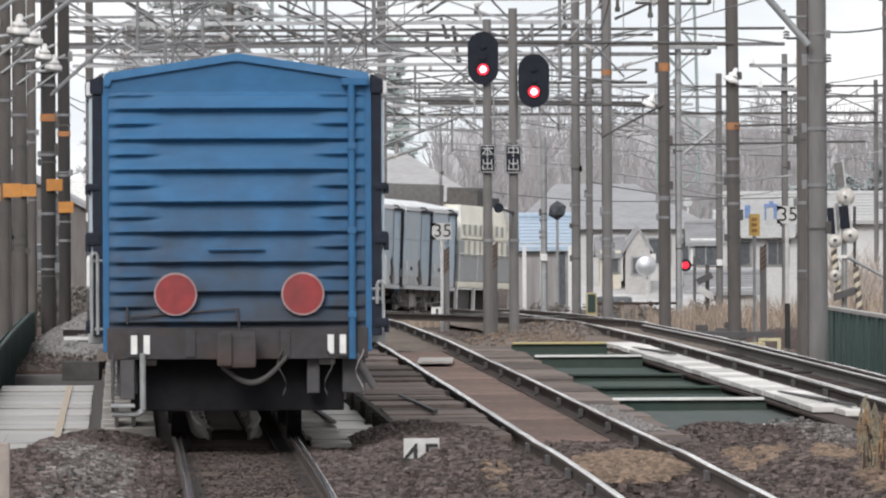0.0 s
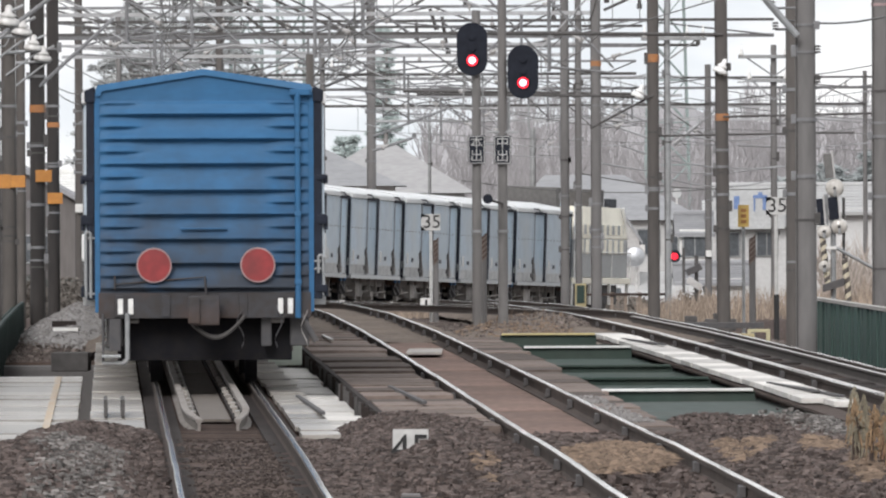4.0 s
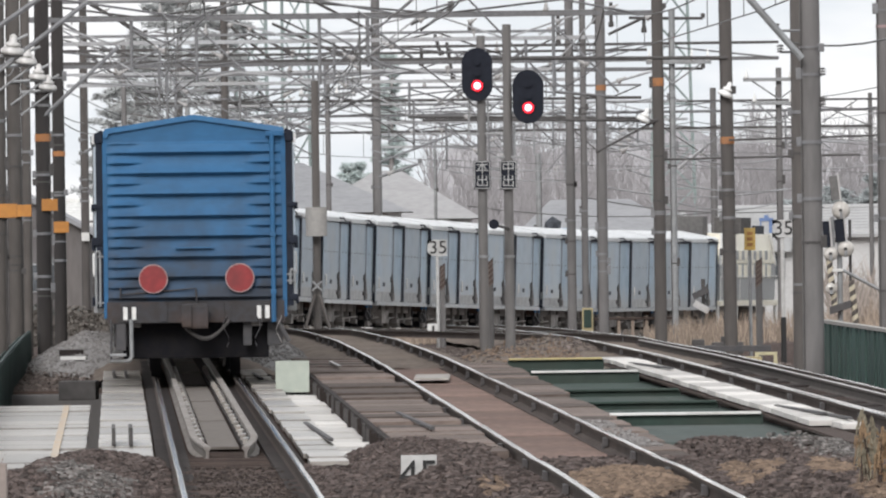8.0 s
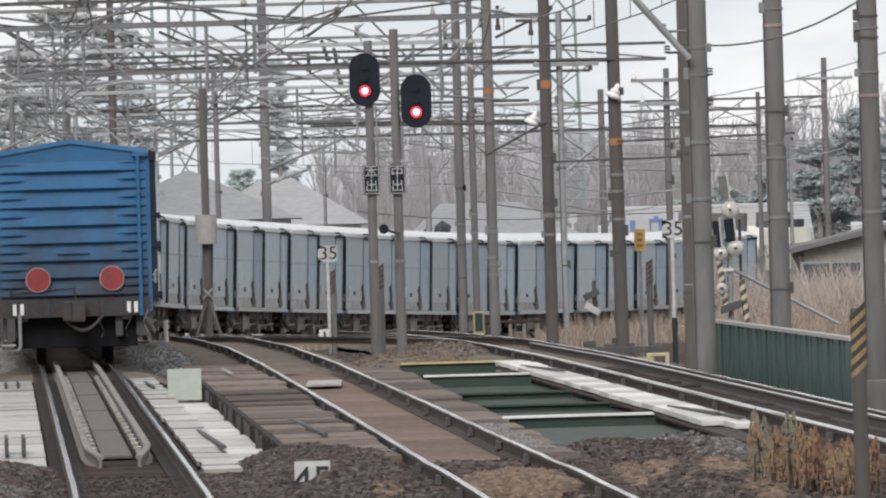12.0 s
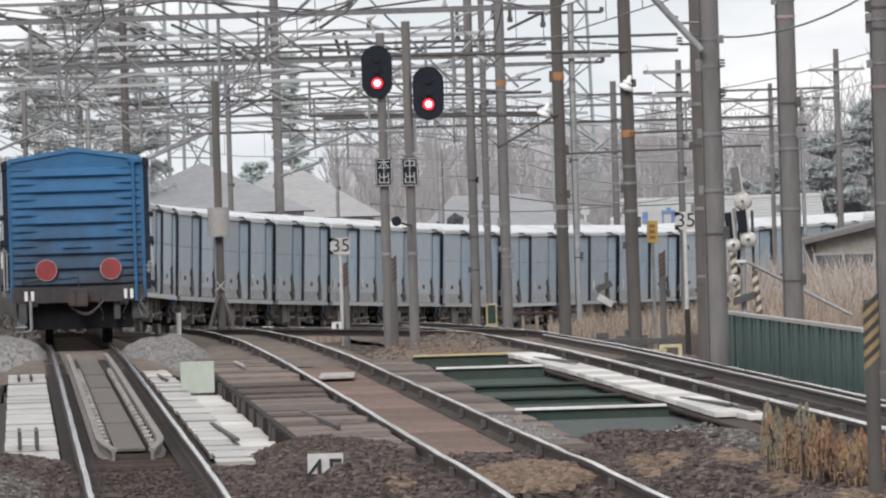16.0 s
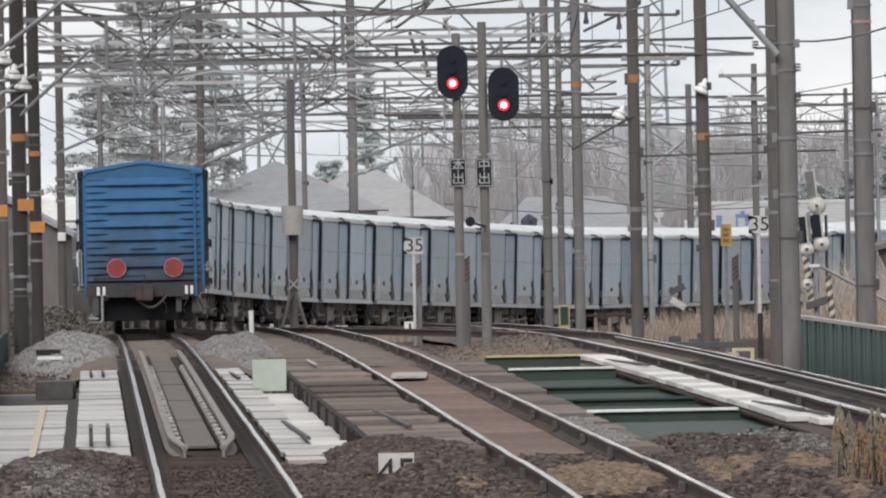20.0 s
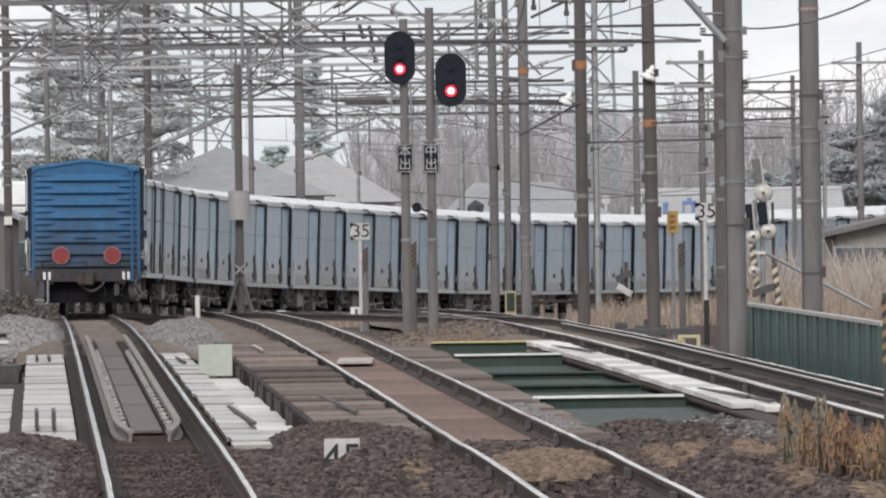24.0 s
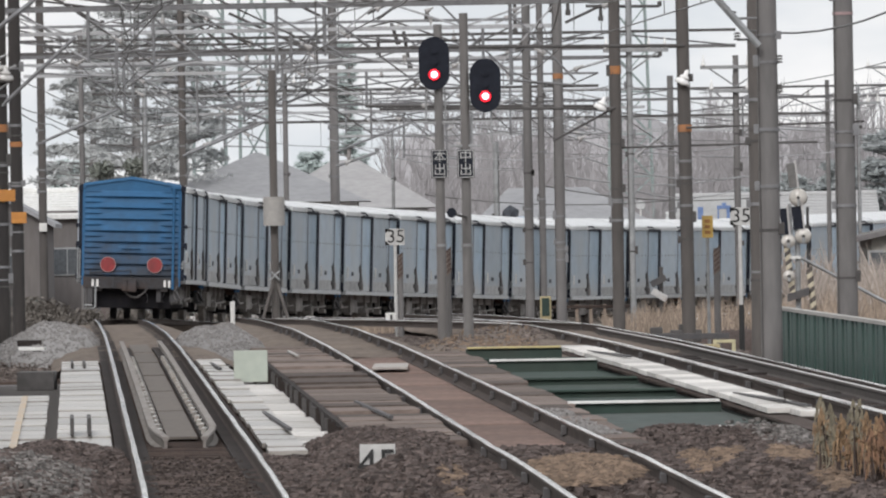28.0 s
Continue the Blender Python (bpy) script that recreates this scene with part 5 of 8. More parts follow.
grass("dry_grass", "short straw-coloured dead grass between the tracks", STRAW, 1700, [(1.6, 3.2, 79.8, 96.7, 0.02, 0.05), (1.0, 1.9, 74.9, 94.3, 0.02, 0.07), (-0.2, 1.6, 163.2, 193.4, 0.05, 0.16), (2.6, 4.0, 79.8, 93.1, 0.02, 0.06), (-5.2, -4.2, 72.5, 87.0, 0.1, 0.35), (-0.4, 0.6, 74.9, 87.0, 0.02, 0.05)], 32)
grass("reed_grass", "orange-brown dry reeds on the far bank", REED, 2600, [(3.5, 5.5, 199.4, 223.6, 0.2, 0.6), (4.5, 7.5, 217.6, 241.7, 0.3, 0.8), (-3.0, -1.0, 229.7, 247.8, 0.1, 0.4), (7.5, 10.5, 205.5, 241.7, 0.3, 0.8), (9, 14, 229.7, 262.0, 0.5, 1.2)], 33)


def litter(cx, cy, rx, ry, n, seed):
    """Flat dead grass lying on the ballast."""
    rnd = random.Random(seed)
    V, Fc = [], []
    for _ in range(n):
        a, r = rnd.uniform(0, 6.28), math.sqrt(rnd.random())
        x, y = cx + math.cos(a) * rx * r, cy + math.sin(a) * ry * r
        z = max(mound_z(x, y), rail_z(y) - (0.12 if min(abs(x - track_x(k, y)) for k in (1, 2)) < 0.52 else 0.2)) + rnd.uniform(0.005, 0.05)
        if 0.5 < min(abs(x - track_x(k, y)) for k in (1, 2)) < 0.64:
            continue
        t, l, w = rnd.uniform(0, 3.14), rnd.uniform(0.03, 0.1), 0.005
        dx, dy = math.cos(t) * l, math.sin(t) * l
        i = len(V)
        V += [(x - dx, y - dy, z), (x - dx * 0.2, y + w * 2, z + 0.03), (x + dx, y + dy, z + rnd.uniform(-0.01, 0.03)), (x, y - w * 2, z + 0.005)]
        Fc.append((i, i + 1, i + 2, i + 3))
    me = bpy.data.meshes.new("dead_grass")
    me.from_pydata(V, [], Fc)
    me.materials.append(STRAW)
    tagged(new("dead_grass", me), "flattened dead straw-coloured grass on the ballast", "grass", kind="stuff")


litter(1.2, 87.0, 0.5, 4.5, 1300, 81)
litter(2.2, 90.0, 0.42, 4.0, 650, 82)
litter(0.15, 85.0, 0.22, 2.5, 120, 83)
litter(2.93, 85.6, 0.16, 1.8, 190, 84)
litter(3.12, 81.0, 0.14, 2.0, 200, 87)
litter(3.7, 77.6, 0.3, 1.2, 160, 88)
litter(0.6, 168.0, 1.0, 9.0, 320, 85)
litter(-4.6, 80.0, 0.5, 8.0, 260, 86)
for x0, x1, y, lab in ((-1.83, -1.49, 73.0, "white-topped low guard bar between the rails"), (1.48, 1.82, 71.5, "white-topped low guard bar beside the rails"), (0.72, 0.95, 71.0, "white-topped low guard bar between the rails")):
    t_ = thing("guard_bar", None, lab, "bar", "low guard bars")
    bm = bmesh.new()
    box(bm, x0, x1, y - 0.1, y + 0.1, -0.32, -0.17, 0.01)
    part("base", bm, BLACK, t_)
    bm = bmesh.new()
    box(bm, x0 - 0.005, x1 + 0.005, y - 0.12, y + 0.12, -0.17, -0.138, 0.01)
    part("top", bm, WHITE, t_)
for dx, y in ((-0.52, 75.6), (-0.46, 73.4)):
    t_ = thing("bond_box", None, "small dark cable box with a pale lid in the ballast", "box", "cable boxes")
    bm = bmesh.new()
    box(bm, dx - 0.08, dx + 0.08, y - 0.12, y + 0.12, -0.4, -0.15, 0.015)
    part("case", bm, DARKSTEEL, t_)
    bm = bmesh.new()
    box(bm, dx - 0.07, dx + 0.07, y - 0.12, y + 0.1, -0.15, -0.13, 0.006)
    part("lid", bm, CONCRETE, t_)


# ---- poles ----
def insulator(parent, x, y, z, r=0.11, name="insulator", turn=(0, 0, 0), material=PORCELAIN):
    bm = bmesh.new()
    rings = []
    for w, q in ((0.3, -0.06), (0.3, -0.02), (0.95, -0.05), (1.0, -0.01), (0.9, 0.03), (0.45, 0.06), (0.68, 0.07), (0.6, 0.1), (0.32, 0.13), (0.3, 0.2), (0.12, 0.23)):
        rings.append([bm.verts.new((r * w * math.cos(i * math.pi / 8), r * w * math.sin(i * math.pi / 8), q)) for i in range(16)])
    for a, b in zip(rings, rings[1:]):
        for i in range(16):
            bm.faces.new((a[i], a[(i + 1) % 16], b[(i + 1) % 16], b[i])).smooth = True
    bm.faces.new(rings[0][::-1])
    bm.faces.new(rings[-1])
    return part(name, bm, material, parent, "porcelain insulator", pose(x, y, z, *turn))


def rail_pole(x, y, r, h, material, label, bands=(), arms=(), clamps=(), whites=(), lean=0.0, group="catenary poles", plate=None, darks=(), card=None):
    z0 = max(rail_z(y) - 0.45, ground_z(x, y)) - 0.05
    top = pole(x, y, z0, h - z0, r, material, label, group=group, taper=0.85, lean=lean, bands=[(z - z0, dz, m) for z, dz, m in bands])
    for z in clamps:
        bm = bmesh.new()
        rod(bm, (0, 0, z - z0), (0, 0, z - z0 + 0.05), r * 1.05, r * 1.05, 20)
        box(bm, -r * 1.35, -r * 0.85, -0.06, 0.03, z - z0 - 0.03, z - z0 + 0.1, 0.01)
        part("clamp", bm, GREYSTEEL, top, "grey steel clamp")
    for z, x0, x1 in arms:
        bm = bmesh.new()
        box(bm, x0, x1, -0.2, -0.12, z - z0 - 0.045, z - z0 + 0.045, 0.01)
        arm = part("cross_arm", bm, GALV, top, "grey steel cross arm")
        for q in (x0 + 0.08, x1 - 0.08, (x0 + x1) / 2 + 0.3):
            insulator(arm, q, -0.16, z - z0 + 0.08, 0.06)
        bm = bmesh.new()
        for q in (x0 * 0.8, x1 * 0.8):
            rod(bm, (q, -0.14, z - z0), (0, -0.1, z - z0 - 0.5), 0.02)
        part("arm_brace", bm, GALV, top, "thin arm brace")
    if plate:
        bm = bmesh.new()
        box(bm, plate[0] - 0.15, plate[0] + 0.15, -r - 0.06, -r + 0.02, plate[1] - z0 - 0.11, plate[1] - z0 + 0.11, 0.01)
        part("warning_plate", bm, PLATEORANGE, top, "orange warning plate")
    if card:
        bm = bmesh.new()
        box(bm, card[0] - 0.11, card[0] + 0.11, -r - 0.12, -r + 0.02, card[1] - z0 - 0.12, card[1] - z0 + 0.12, 0.02)
        part("white_box", bm, WHITE, top, "small white box on the pole")
    rnd = random.Random(int(x * 100) + int(y))
    for _ in range(4 if y < 300 else 2):
        # steel straps, step irons and cables that run up the shaft
        z = rnd.uniform(1.2, 6.0) - z0
        bm = bmesh.new()
        q = rnd.choice((-1, 1))
        rod(bm, (0, 0, z), (0, 0, z + 0.035), r * 1.03, r * 1.03, 16)
        box(bm, q * r * 1.0 - 0.05, q * r * 1.0 + 0.05, -r * 0.6, -r * 0.1, z - 0.05, z + rnd.uniform(0.06, 0.2), 0.012)
        part("strap", bm, rnd.choice((DARKSTEEL, GREYSTEEL)), top, "steel strap with a bracket")
    bm = bmesh.new()
    q = rnd.uniform(0.85, 0.97) * rnd.choice((-1, 1)) * r
    rod(bm, (q, -math.sqrt(r * r - q * q) - 0.008, 0.1), (q * 0.9, -math.sqrt(r * r - q * q) * 0.92 - 0.008, h - z0 - 0.5), 0.012, 0.012, 6)
    part("earth_cable", bm, DARKSTEEL, top, "thin dark cable along the pole")
    for dx, z in darks:
        bm = bmesh.new()
        for q in (-0.04, 0.0, 0.04):
            rod(bm, (dx, -0.05, z - z0 + q - 0.014), (dx, -0.05, z - z0 + q + 0.014), 0.055, 0.03, 12)
        part("dark_insulator", bm, DARKSTEEL, top, "dark disc insulator")
        bm = bmesh.new()
        rod(bm, (0, -0.05, z - z0 - 0.05), (dx, -0.05, z - z0 - 0.05), 0.018)
        part("insulator_bracket", bm, GREYSTEEL, top)
    for dx, z in whites:
        insulator(top, dx, -r - 0.05, z - z0, 0.14, "white_insulator", (0, 25, 0))
    return top


CP, DP = "grey concrete catenary pole beside the tracks", "dark weathered catenary pole with metal bands"
rail_pole(4.62, 141.4, 0.152, 11.5, CONCRETE, "thick grey concrete pole beside the green fence", clamps=(2.6, 3.4), darks=((0.17, 4.0), (0.17, 4.42), (-0.42, 4.75), (-0.47, 5.05)))
rail_pole(4.84, 153.5, 0.135, 11.5, DARKPOLE, DP, clamps=(2.4, 4.0))
rail_pole(4.40, 180.1, 0.123, 11.5, DARKPOLE, "dark pole with an orange painted band", bands=((3.85, 0.13, ORANGE),), clamps=(2.5, 3.0, 3.3), whites=((-0.02, 4.75),), lean=-0.3)
rail_pole(3.44, 197.0, 0.122, 12, DARKPOLE, "dark pole with a rusty red band", bands=((5.2, 0.16, ORANGE),), clamps=(2.3, 2.7), whites=((-0.3, 4.55),))
rail_pole(2.70, 229.7, 0.123, 12, CONCRETE, CP, bands=((5.68, 0.12, ORANGE),), clamps=(1.9, 2.5))
rail_pole(2.24, 259.9, 0.117, 11, CONCRETE, CP, clamps=(2.8,))
rail_pole(2.72, 272.0, 0.092, 10, CONCRETE, "slim grey concrete pole beside the tracks", clamps=(2.6, 3.1))
rail_pole(4.34, 229.7, 0.078, 7.5, GALV, "slim grey steel pole with a cross arm", arms=((6.3, -0.6, 0.9),))
rail_pole(7.49, 253.8, 0.086, 6.6, CONCRETE, "utility pole with cross arms and insulators", arms=((6.3, -0.9, 0.9), (5.7, -0.7, 0.7)))
rail_pole(6.72, 166.8, 0.176, 12, CONCRETE, "thick grey concrete pole behind the green fence", clamps=(3.4, 2.4), bands=((5.6, 0.05, PALERIM),))
rail_pole(7.69, 154.7, 0.168, 12, CONCRETE, "thick grey concrete pole behind the green fence", clamps=(2.4,), bands=((4.2, 0.05, PALERIM),))
rail_pole(-7.02, 140.2, 0.125, 11, STAINEDPOLE, "grey concrete pole with an orange warning plate", clamps=(3.9,), plate=(0.04, 2.56))
rail_pole(-7.67, 158.3, 0.128, 11, STAINEDPOLE, "grey concrete pole with an orange warning plate", clamps=(4.1,), plate=(0.14, 2.70))
rail_pole(-8.61, 183.7, 0.14, 11, STAINEDPOLE, "grey concrete pole with an orange warning plate", clamps=(4.2,), plate=(0.16, 2.84))
rail_pole(-9.6, 210.3, 0.1, 11, STAINEDPOLE, CP, clamps=(4.2,))
SLEEVE = mat("tarred_pole_sleeve", (0.036, 0.033, 0.032), (0.026, 0.024, 0.024), 0.9, stain=(0.085, 0.07, 0.06), stretch=(1, 1, 0.2))
rail_pole(-8.24, 187.3, 0.15, 11, SLEEVE, "dark brown pole with rusty bands and cables", bands=((4.15, 0.14, ORANGE),), clamps=(1.6, 2.4, 3.5, 4.8), plate=(0.12, 2.96))
rail_pole(-8.46, 199.4, 0.128, 11, SLEEVE, "dark brown pole with rusty bands and cables", bands=((4.0, 0.1, ORANGE),), clamps=(1.9, 3.2, 4.4), plate=(0.04, 2.59))
rail_pole(-11.17, 280.4, 0.115, 12, DARKPOLE, DP, clamps=(4.2, 3.6), card=(0.0, 2.62))
rail_pole(-10.23, 285.3, 0.08, 8.2, CONCRETE, "slim grey concrete pole beside the tracks", clamps=(5.5,))
rail_pole(-8.17, 316.7, 0.125, 12, DARKPOLE, DP, clamps=(5.2, 7.0))
rail_pole(-9.35, 316.7, 0.09, 7.0, GALV, "slim grey steel pole near the trees")
rail_pole(-4.92, 316.7, 0.089, 8.2, CONCRETE, "utility pole with small cross arms", arms=((7.6, -0.9, 0.9), (7.1, -0.9, 0.9)))
rail_pole(-3.45, 323.9, 0.155, 12, CONCRETE, CP, clamps=(4.2, 6.4, 8.4))
rail_pole(-1.68, 344.5, 0.058, 6.0, GALV, "thin grey steel pole behind the train")
rail_pole(15.32, 338.4, 0.11, 8.4, CONCRETE, "utility pole with cross arms beside the house", arms=((7.7, -0.95, 0.95),))
rail_pole(8.6, 375.0, 0.135, 8.16, CONCRETE, "slim grey pole with a white box", clamps=(2.4, 4.0), card=(0.0, 1.08))
rail_pole(1.87, 345.0, 0.118, 5.48, GALV, "pale grey post with a white box behind the line", clamps=(2.0, 2.6), card=(0.0, 1.35))
rail_pole(13.2, 316.7, 0.06, 6.8, GALV, "thin utility pole by the roofs", arms=((6.2, -0.7, 0.7),))
for x, y, z in ((-6.57, 140.2, 4.92), (-7.2, 158.3, 5.15), (-8.15, 183.7, 5.38), (-8.13, 187.3, 5.25)):
    t_ = thing("pole_bracket", None, "grey bracket with a white porcelain insulator", "bracket", "insulator brackets")
    bm = bmesh.new()
    rod(bm, (x - 0.5, y - 0.15, z - 0.18), (x + 0.15, y - 0.15, z - 0.14), 0.03)
    rod(bm, (x - 0.5, y - 0.15, z - 0.6), (x + 0.1, y - 0.15, z - 0.16), 0.02)
    part("arm", bm, GALV, t_)
    insulator(t_, x, y - 0.15, z - 0.08, 0.17, turn=(6, 5, 0), material=mat("dusty_porcelain", (0.62, 0.61, 0.59), (0.5, 0.49, 0.47), 0.35, bump=0, stain=(0.36, 0.35, 0.33), amount=0.6, big=9))
    bm = bmesh.new()
    rod(bm, (x + 0.02, y - 0.15, z + 0.05), (x + 0.22, y - 0.15, z + 0.14), 0.022)
    part("lead", bm, GALV, t_, "pale cable lead")


# ---- gantries across the tracks ----
def gantry(y, x0, x1, z, label, h=0.42, drops=(), legs=(), seed=1, bay=2.2):
    """A beam of two chords with uneven lacing, hanging arms and fittings."""
    rnd = random.Random(seed)
    g = thing("gantry", None, label, "gantry", "catenary gantries")
    steel = (DARKSTEEL, PALESTEEL, mat("worn_gantry_steel", (0.15, 0.15, 0.155), (0.11, 0.11, 0.115), 0.7, stain=(0.19, 0.185, 0.18)))
    lo, up = steel[seed % 3], (GREYSTEEL, PALESTEEL, DARKSTEEL)[seed * 7 % 3]
    for name, dz, m, r in (("lower_chord", 0, lo, 0.045), ("upper_chord", h, up, 0.035)):
        bm = bmesh.new()
        box(bm, x0, x1, y - 0.05, y + 0.05, z + dz - r, z + dz + r, 0.008)
        part(name, bm, m, g)
    for x in legs:
        bm = bmesh.new()
        rod(bm, (x, y + 0.1, ground_z(x, y) - 0.2), (x, y + 0.1, z + h + 0.6), 0.09, 0.08, 14)
        part("leg", bm, CONCRETE, g, "grey gantry leg")
    x, n = x0, 0
    while x < x1 - 0.8:
        st = min(bay * rnd.uniform(0.6, 1.5), x1 - x)
        bm = bmesh.new()
        a, b = (0, h) if n % 2 else (h, 0)
        rod(bm, (x, y - 0.06, z + a), (x + st, y - 0.06, z + b), 0.022, 0.022, 6)
        part("diagonal", bm, lo, g)
        if rnd.random() < 0.3:
            insulator(g, x + st * 0.5, y - 0.06, z + h + 0.06, 0.07, "insulator", (0, rnd.choice((0, 180)), 0), AGED)
        x += st
        n += 1
    for x in drops:
        l, w = rnd.uniform(0.9, 1.7), rnd.uniform(0.8, 1.9) * rnd.choice((-1, 1, 1))
        bm = bmesh.new()
        rod(bm, (x, y, z), (x, y, z - l), 0.035, 0.035, 8)
        rod(bm, (x, y - 0.02, z - 0.2), (x + w, y - 0.02, z - l + rnd.uniform(0, 0.4)), 0.022, 0.022, 6)
        rod(bm, (x, y - 0.02, z - l + 0.1), (x + w, y - 0.02, z - l + rnd.uniform(-0.1, 0.3)), 0.02, 0.02, 6)
        part("drop_arm", bm, GREYSTEEL, g, "hanging steel arm")
        insulator(g, x + w * 0.5, y - 0.03, z - l * 0.62, 0.06, "insulator", (0, -60 if w > 0 else 60, 0), AGED)
        # slanting stay up to the beam's far side
        bm = bmesh.new()
        q = rnd.uniform(1.5, 3.0) * rnd.choice((-1, 1))
        rod(bm, (x, y - 0.04, z - l * 0.9), (min(max(x + q, x0), x1), y - 0.04, z + h), 0.02, 0.02, 6)
        part("stay", bm, lo, g)
    return g


GB = "steel lattice gantry beam over the tracks"
gantry(197.0, -8.9, 3.44, 6.65, GB, 0.5, (-6.9, -3.2, 1.4), seed=2)
gantry(210.3, -9.6, 2.4, 7.0, GB, 0.35, (-6.0, -2.4), seed=3, bay=3)
gantry(229.7, -10.3, 2.75, 6.9, GB, 0.6, (-7.4, -3.4, 1.0), seed=4)
gantry(253.8, -10.9, 7.5, 6.85, GB, 0.4, (-8.0, -4.0, 0.6), seed=5, bay=3.4)
gantry(259.9, -11.2, 2.3, 7.05, GB, 0.7, (-8.4, -4.4, 0.0), seed=6)
gantry(272.0, -11.3, 2.75, 6.7, GB, 0.3, (-6.6, -2.0), seed=7, bay=3)
gantry(280.4, -11.2, 4.6, 7.1, GB, 0.55, (-8.6, -4.6, 1.2), seed=8)
gantry(316.7, -11.0, 5.0, 6.9, GB, 0.4, (-6.2, -2.2, 2.2), seed=9, bay=3)
gantry(323.9, -9.0, 6.6, 6.3, GB, 0.6, (-7.0, -1.2, 3.8), seed=10)
gantry(338.4, -9.0, 15.3, 6.75, GB, 0.35, (-3.2, 1.0, 5.2, 10.2), seed=11, bay=4)
gantry(362.6, -7.0, 14.0, 6.5, GB, 0.6, (0.2, 4.2, 8.6), (14.0,), seed=12, bay=4)
gantry(392.8, -4.0, 15.5, 6.3, GB, 0.5, (3.2, 7.4), (15.5,), seed=13, bay=4)


GANTRIES = {round(g.children[0].data.vertices[0].co.y): g for g in scene.objects if g.name.startswith("gantry") and g.children}


def cantilevers(y, y_ref, segments, r, material, label):
    """Tubes and drops of the wire supports, hung on the gantry at y."""
    g = min(GANTRIES.items(), key=lambda kv: abs(kv[0] - y))[1]
    f = y / y_ref
    for n, (xa, za, xb, zb) in enumerate(segments):
        a, b = [(p * f, y + 0.08 * (n % 3), 1.82 + (q - 1.82) * f) for p, q in ((xa, za), (xb, zb))]
        bm = bmesh.new()
        rod(bm, a, b, r, r, 8)
        rod(bm, b, (b[0], b[1], b[2] + 0.14), r * 1.5, r * 1.5, 8)
        arm = part("cantilever_tube", bm, material, g, label)
        if n % 2 == 0:
            insulator(arm, a[0] * 0.75 + b[0] * 0.25, a[1] - r, a[2] * 0.75 + b[2] * 0.25, 0.085, turn=(0, 60, 0), material=AGED)


cantilevers(316.7, 305.0, ((-8.21, 9.49, -6.14, 7.77), (-5.12, 9.77, -3.35, 8.84), (-7.53, 9.21, -5.75, 8.12), (-6.39, 9.11, -4.08, 8.0), (-11.94, 9.77, -10.25, 8.83), (-12.32, 8.52, -10.75, 7.21)), 0.045, DARKSTEEL, "dark slanting cantilever tube")
cantilevers(316.7, 308.0, ((-7.77, 4.92, -5.72, 5.79), (-7.58, 7.93, -5.89, 5.97), (-3.24, 4.42, -1.97, 4.83), (-13.23, 9.49, -11.41, 8.37), (-8.74, 7.8, -7.25, 6.36), (-4.87, 6.33, -3.45, 6.95), (-6.64, 6.37, -5.23, 5.85)), 0.045, GREYSTEEL, "grey slanting cantilever tube")
cantilevers(280.4, 290.0, ((-2.07, 8.67, -0.92, 9.18), (3.65, 8.31, 5.27, 9.05), (1.8, 7.34, 2.5, 7.86), (-1.79, 8.5, -0.85, 9.14), (4.25, 8.78, 6.39, 8.74), (2.68, 7.32, 6.38, 7.29), (-2.18, 5.99, 4.61, 5.88)), 0.04, DARKSTEEL, "dark cantilever tube")
cantilevers(280.4, 292.0, ((3.58, 6.88, 5.1, 7.31), (0.79, 5.67, 2.52, 6.34), (3.69, 5.08, 5.09, 4.58), (5.66, 4.42, 6.43, 5.04), (1.64, 8.38, 2.91, 8.91)), 0.032, PALESTEEL, "pale cantilever tube")
cantilevers(280.4, 283.5, [(x, z + l, x + s, z) for x, z, l, s in ((-0.34, 8.33, 0.3, 0), (-1.73, 7.34, 0.5, 0), (2.15, 7.87, 0.9, 0), (3.17, 8.46, 0.45, 0), (3.65, 8.37, 0.7, 0), (4.58, 8.2, 0.46, 0), (-1.35, 7.63, 0.6, 0.18), (-1.01, 6.94, 1.06, 0.17))], 0.05, DARKSTEEL, "dark hanging insulator stem")


def strut(a, b, r, material, label, category="strut"):
    bm = bmesh.new()
    rod(bm, a, b, r, r, 8)
    tagged(part("brace", bm, material), label, category, "pole braces")


strut((4.50, 141.1, 4.60), (3.3, 141.1, 6.0), 0.05, GALV, "thick pale diagonal brace on a pole")
strut((4.45, 142.6, 6.15), (-7.0, 142.6, 6.3), 0.035, DARKSTEEL, "dark horizontal stay across the tracks")
strut((-7.02, 140.0, 5.0), (-5.9, 140.0, 5.75), 0.035, GREYSTEEL, "thick pale diagonal brace on a pole")
strut((-7.67, 158.1, 4.9), (-6.2, 158.1, 6.0), 0.035, GREYSTEEL, "thick pale diagonal brace on a pole")
strut((-8.24, 187.2, 4.6), (-6.8, 187.2, 5.9), 0.035, GREYSTEEL, "thick pale diagonal brace on a pole")
strut((4.4, 179.98, 5.4), (-0.5, 179.98, 5.45), 0.03, DARKSTEEL, "dark horizontal arm from a pole")
strut((3.44, 196.9, 4.52), (1.6, 196.9, 4.55), 0.025, DARKSTEEL, "dark horizontal arm from a pole")
strut((3.44, 196.88, 4.55), (2.2, 196.88, 3.9), 0.022, DARKSTEEL, "dark horizontal arm from a pole")
strut((2.7, 229.6, 5.0), (-1.4, 229.6, 5.05), 0.03, DARKSTEEL, "dark horizontal arm from a pole")
strut((-8.17, 316.6, 4.9), (-5.4, 316.6, 6.0), 0.045, GREYSTEEL, "grey diagonal brace between poles")
strut((-11.17, 280.32, 5.0), (-9.0, 280.32, 5.9), 0.04, GREYSTEEL, "grey diagonal brace between poles")
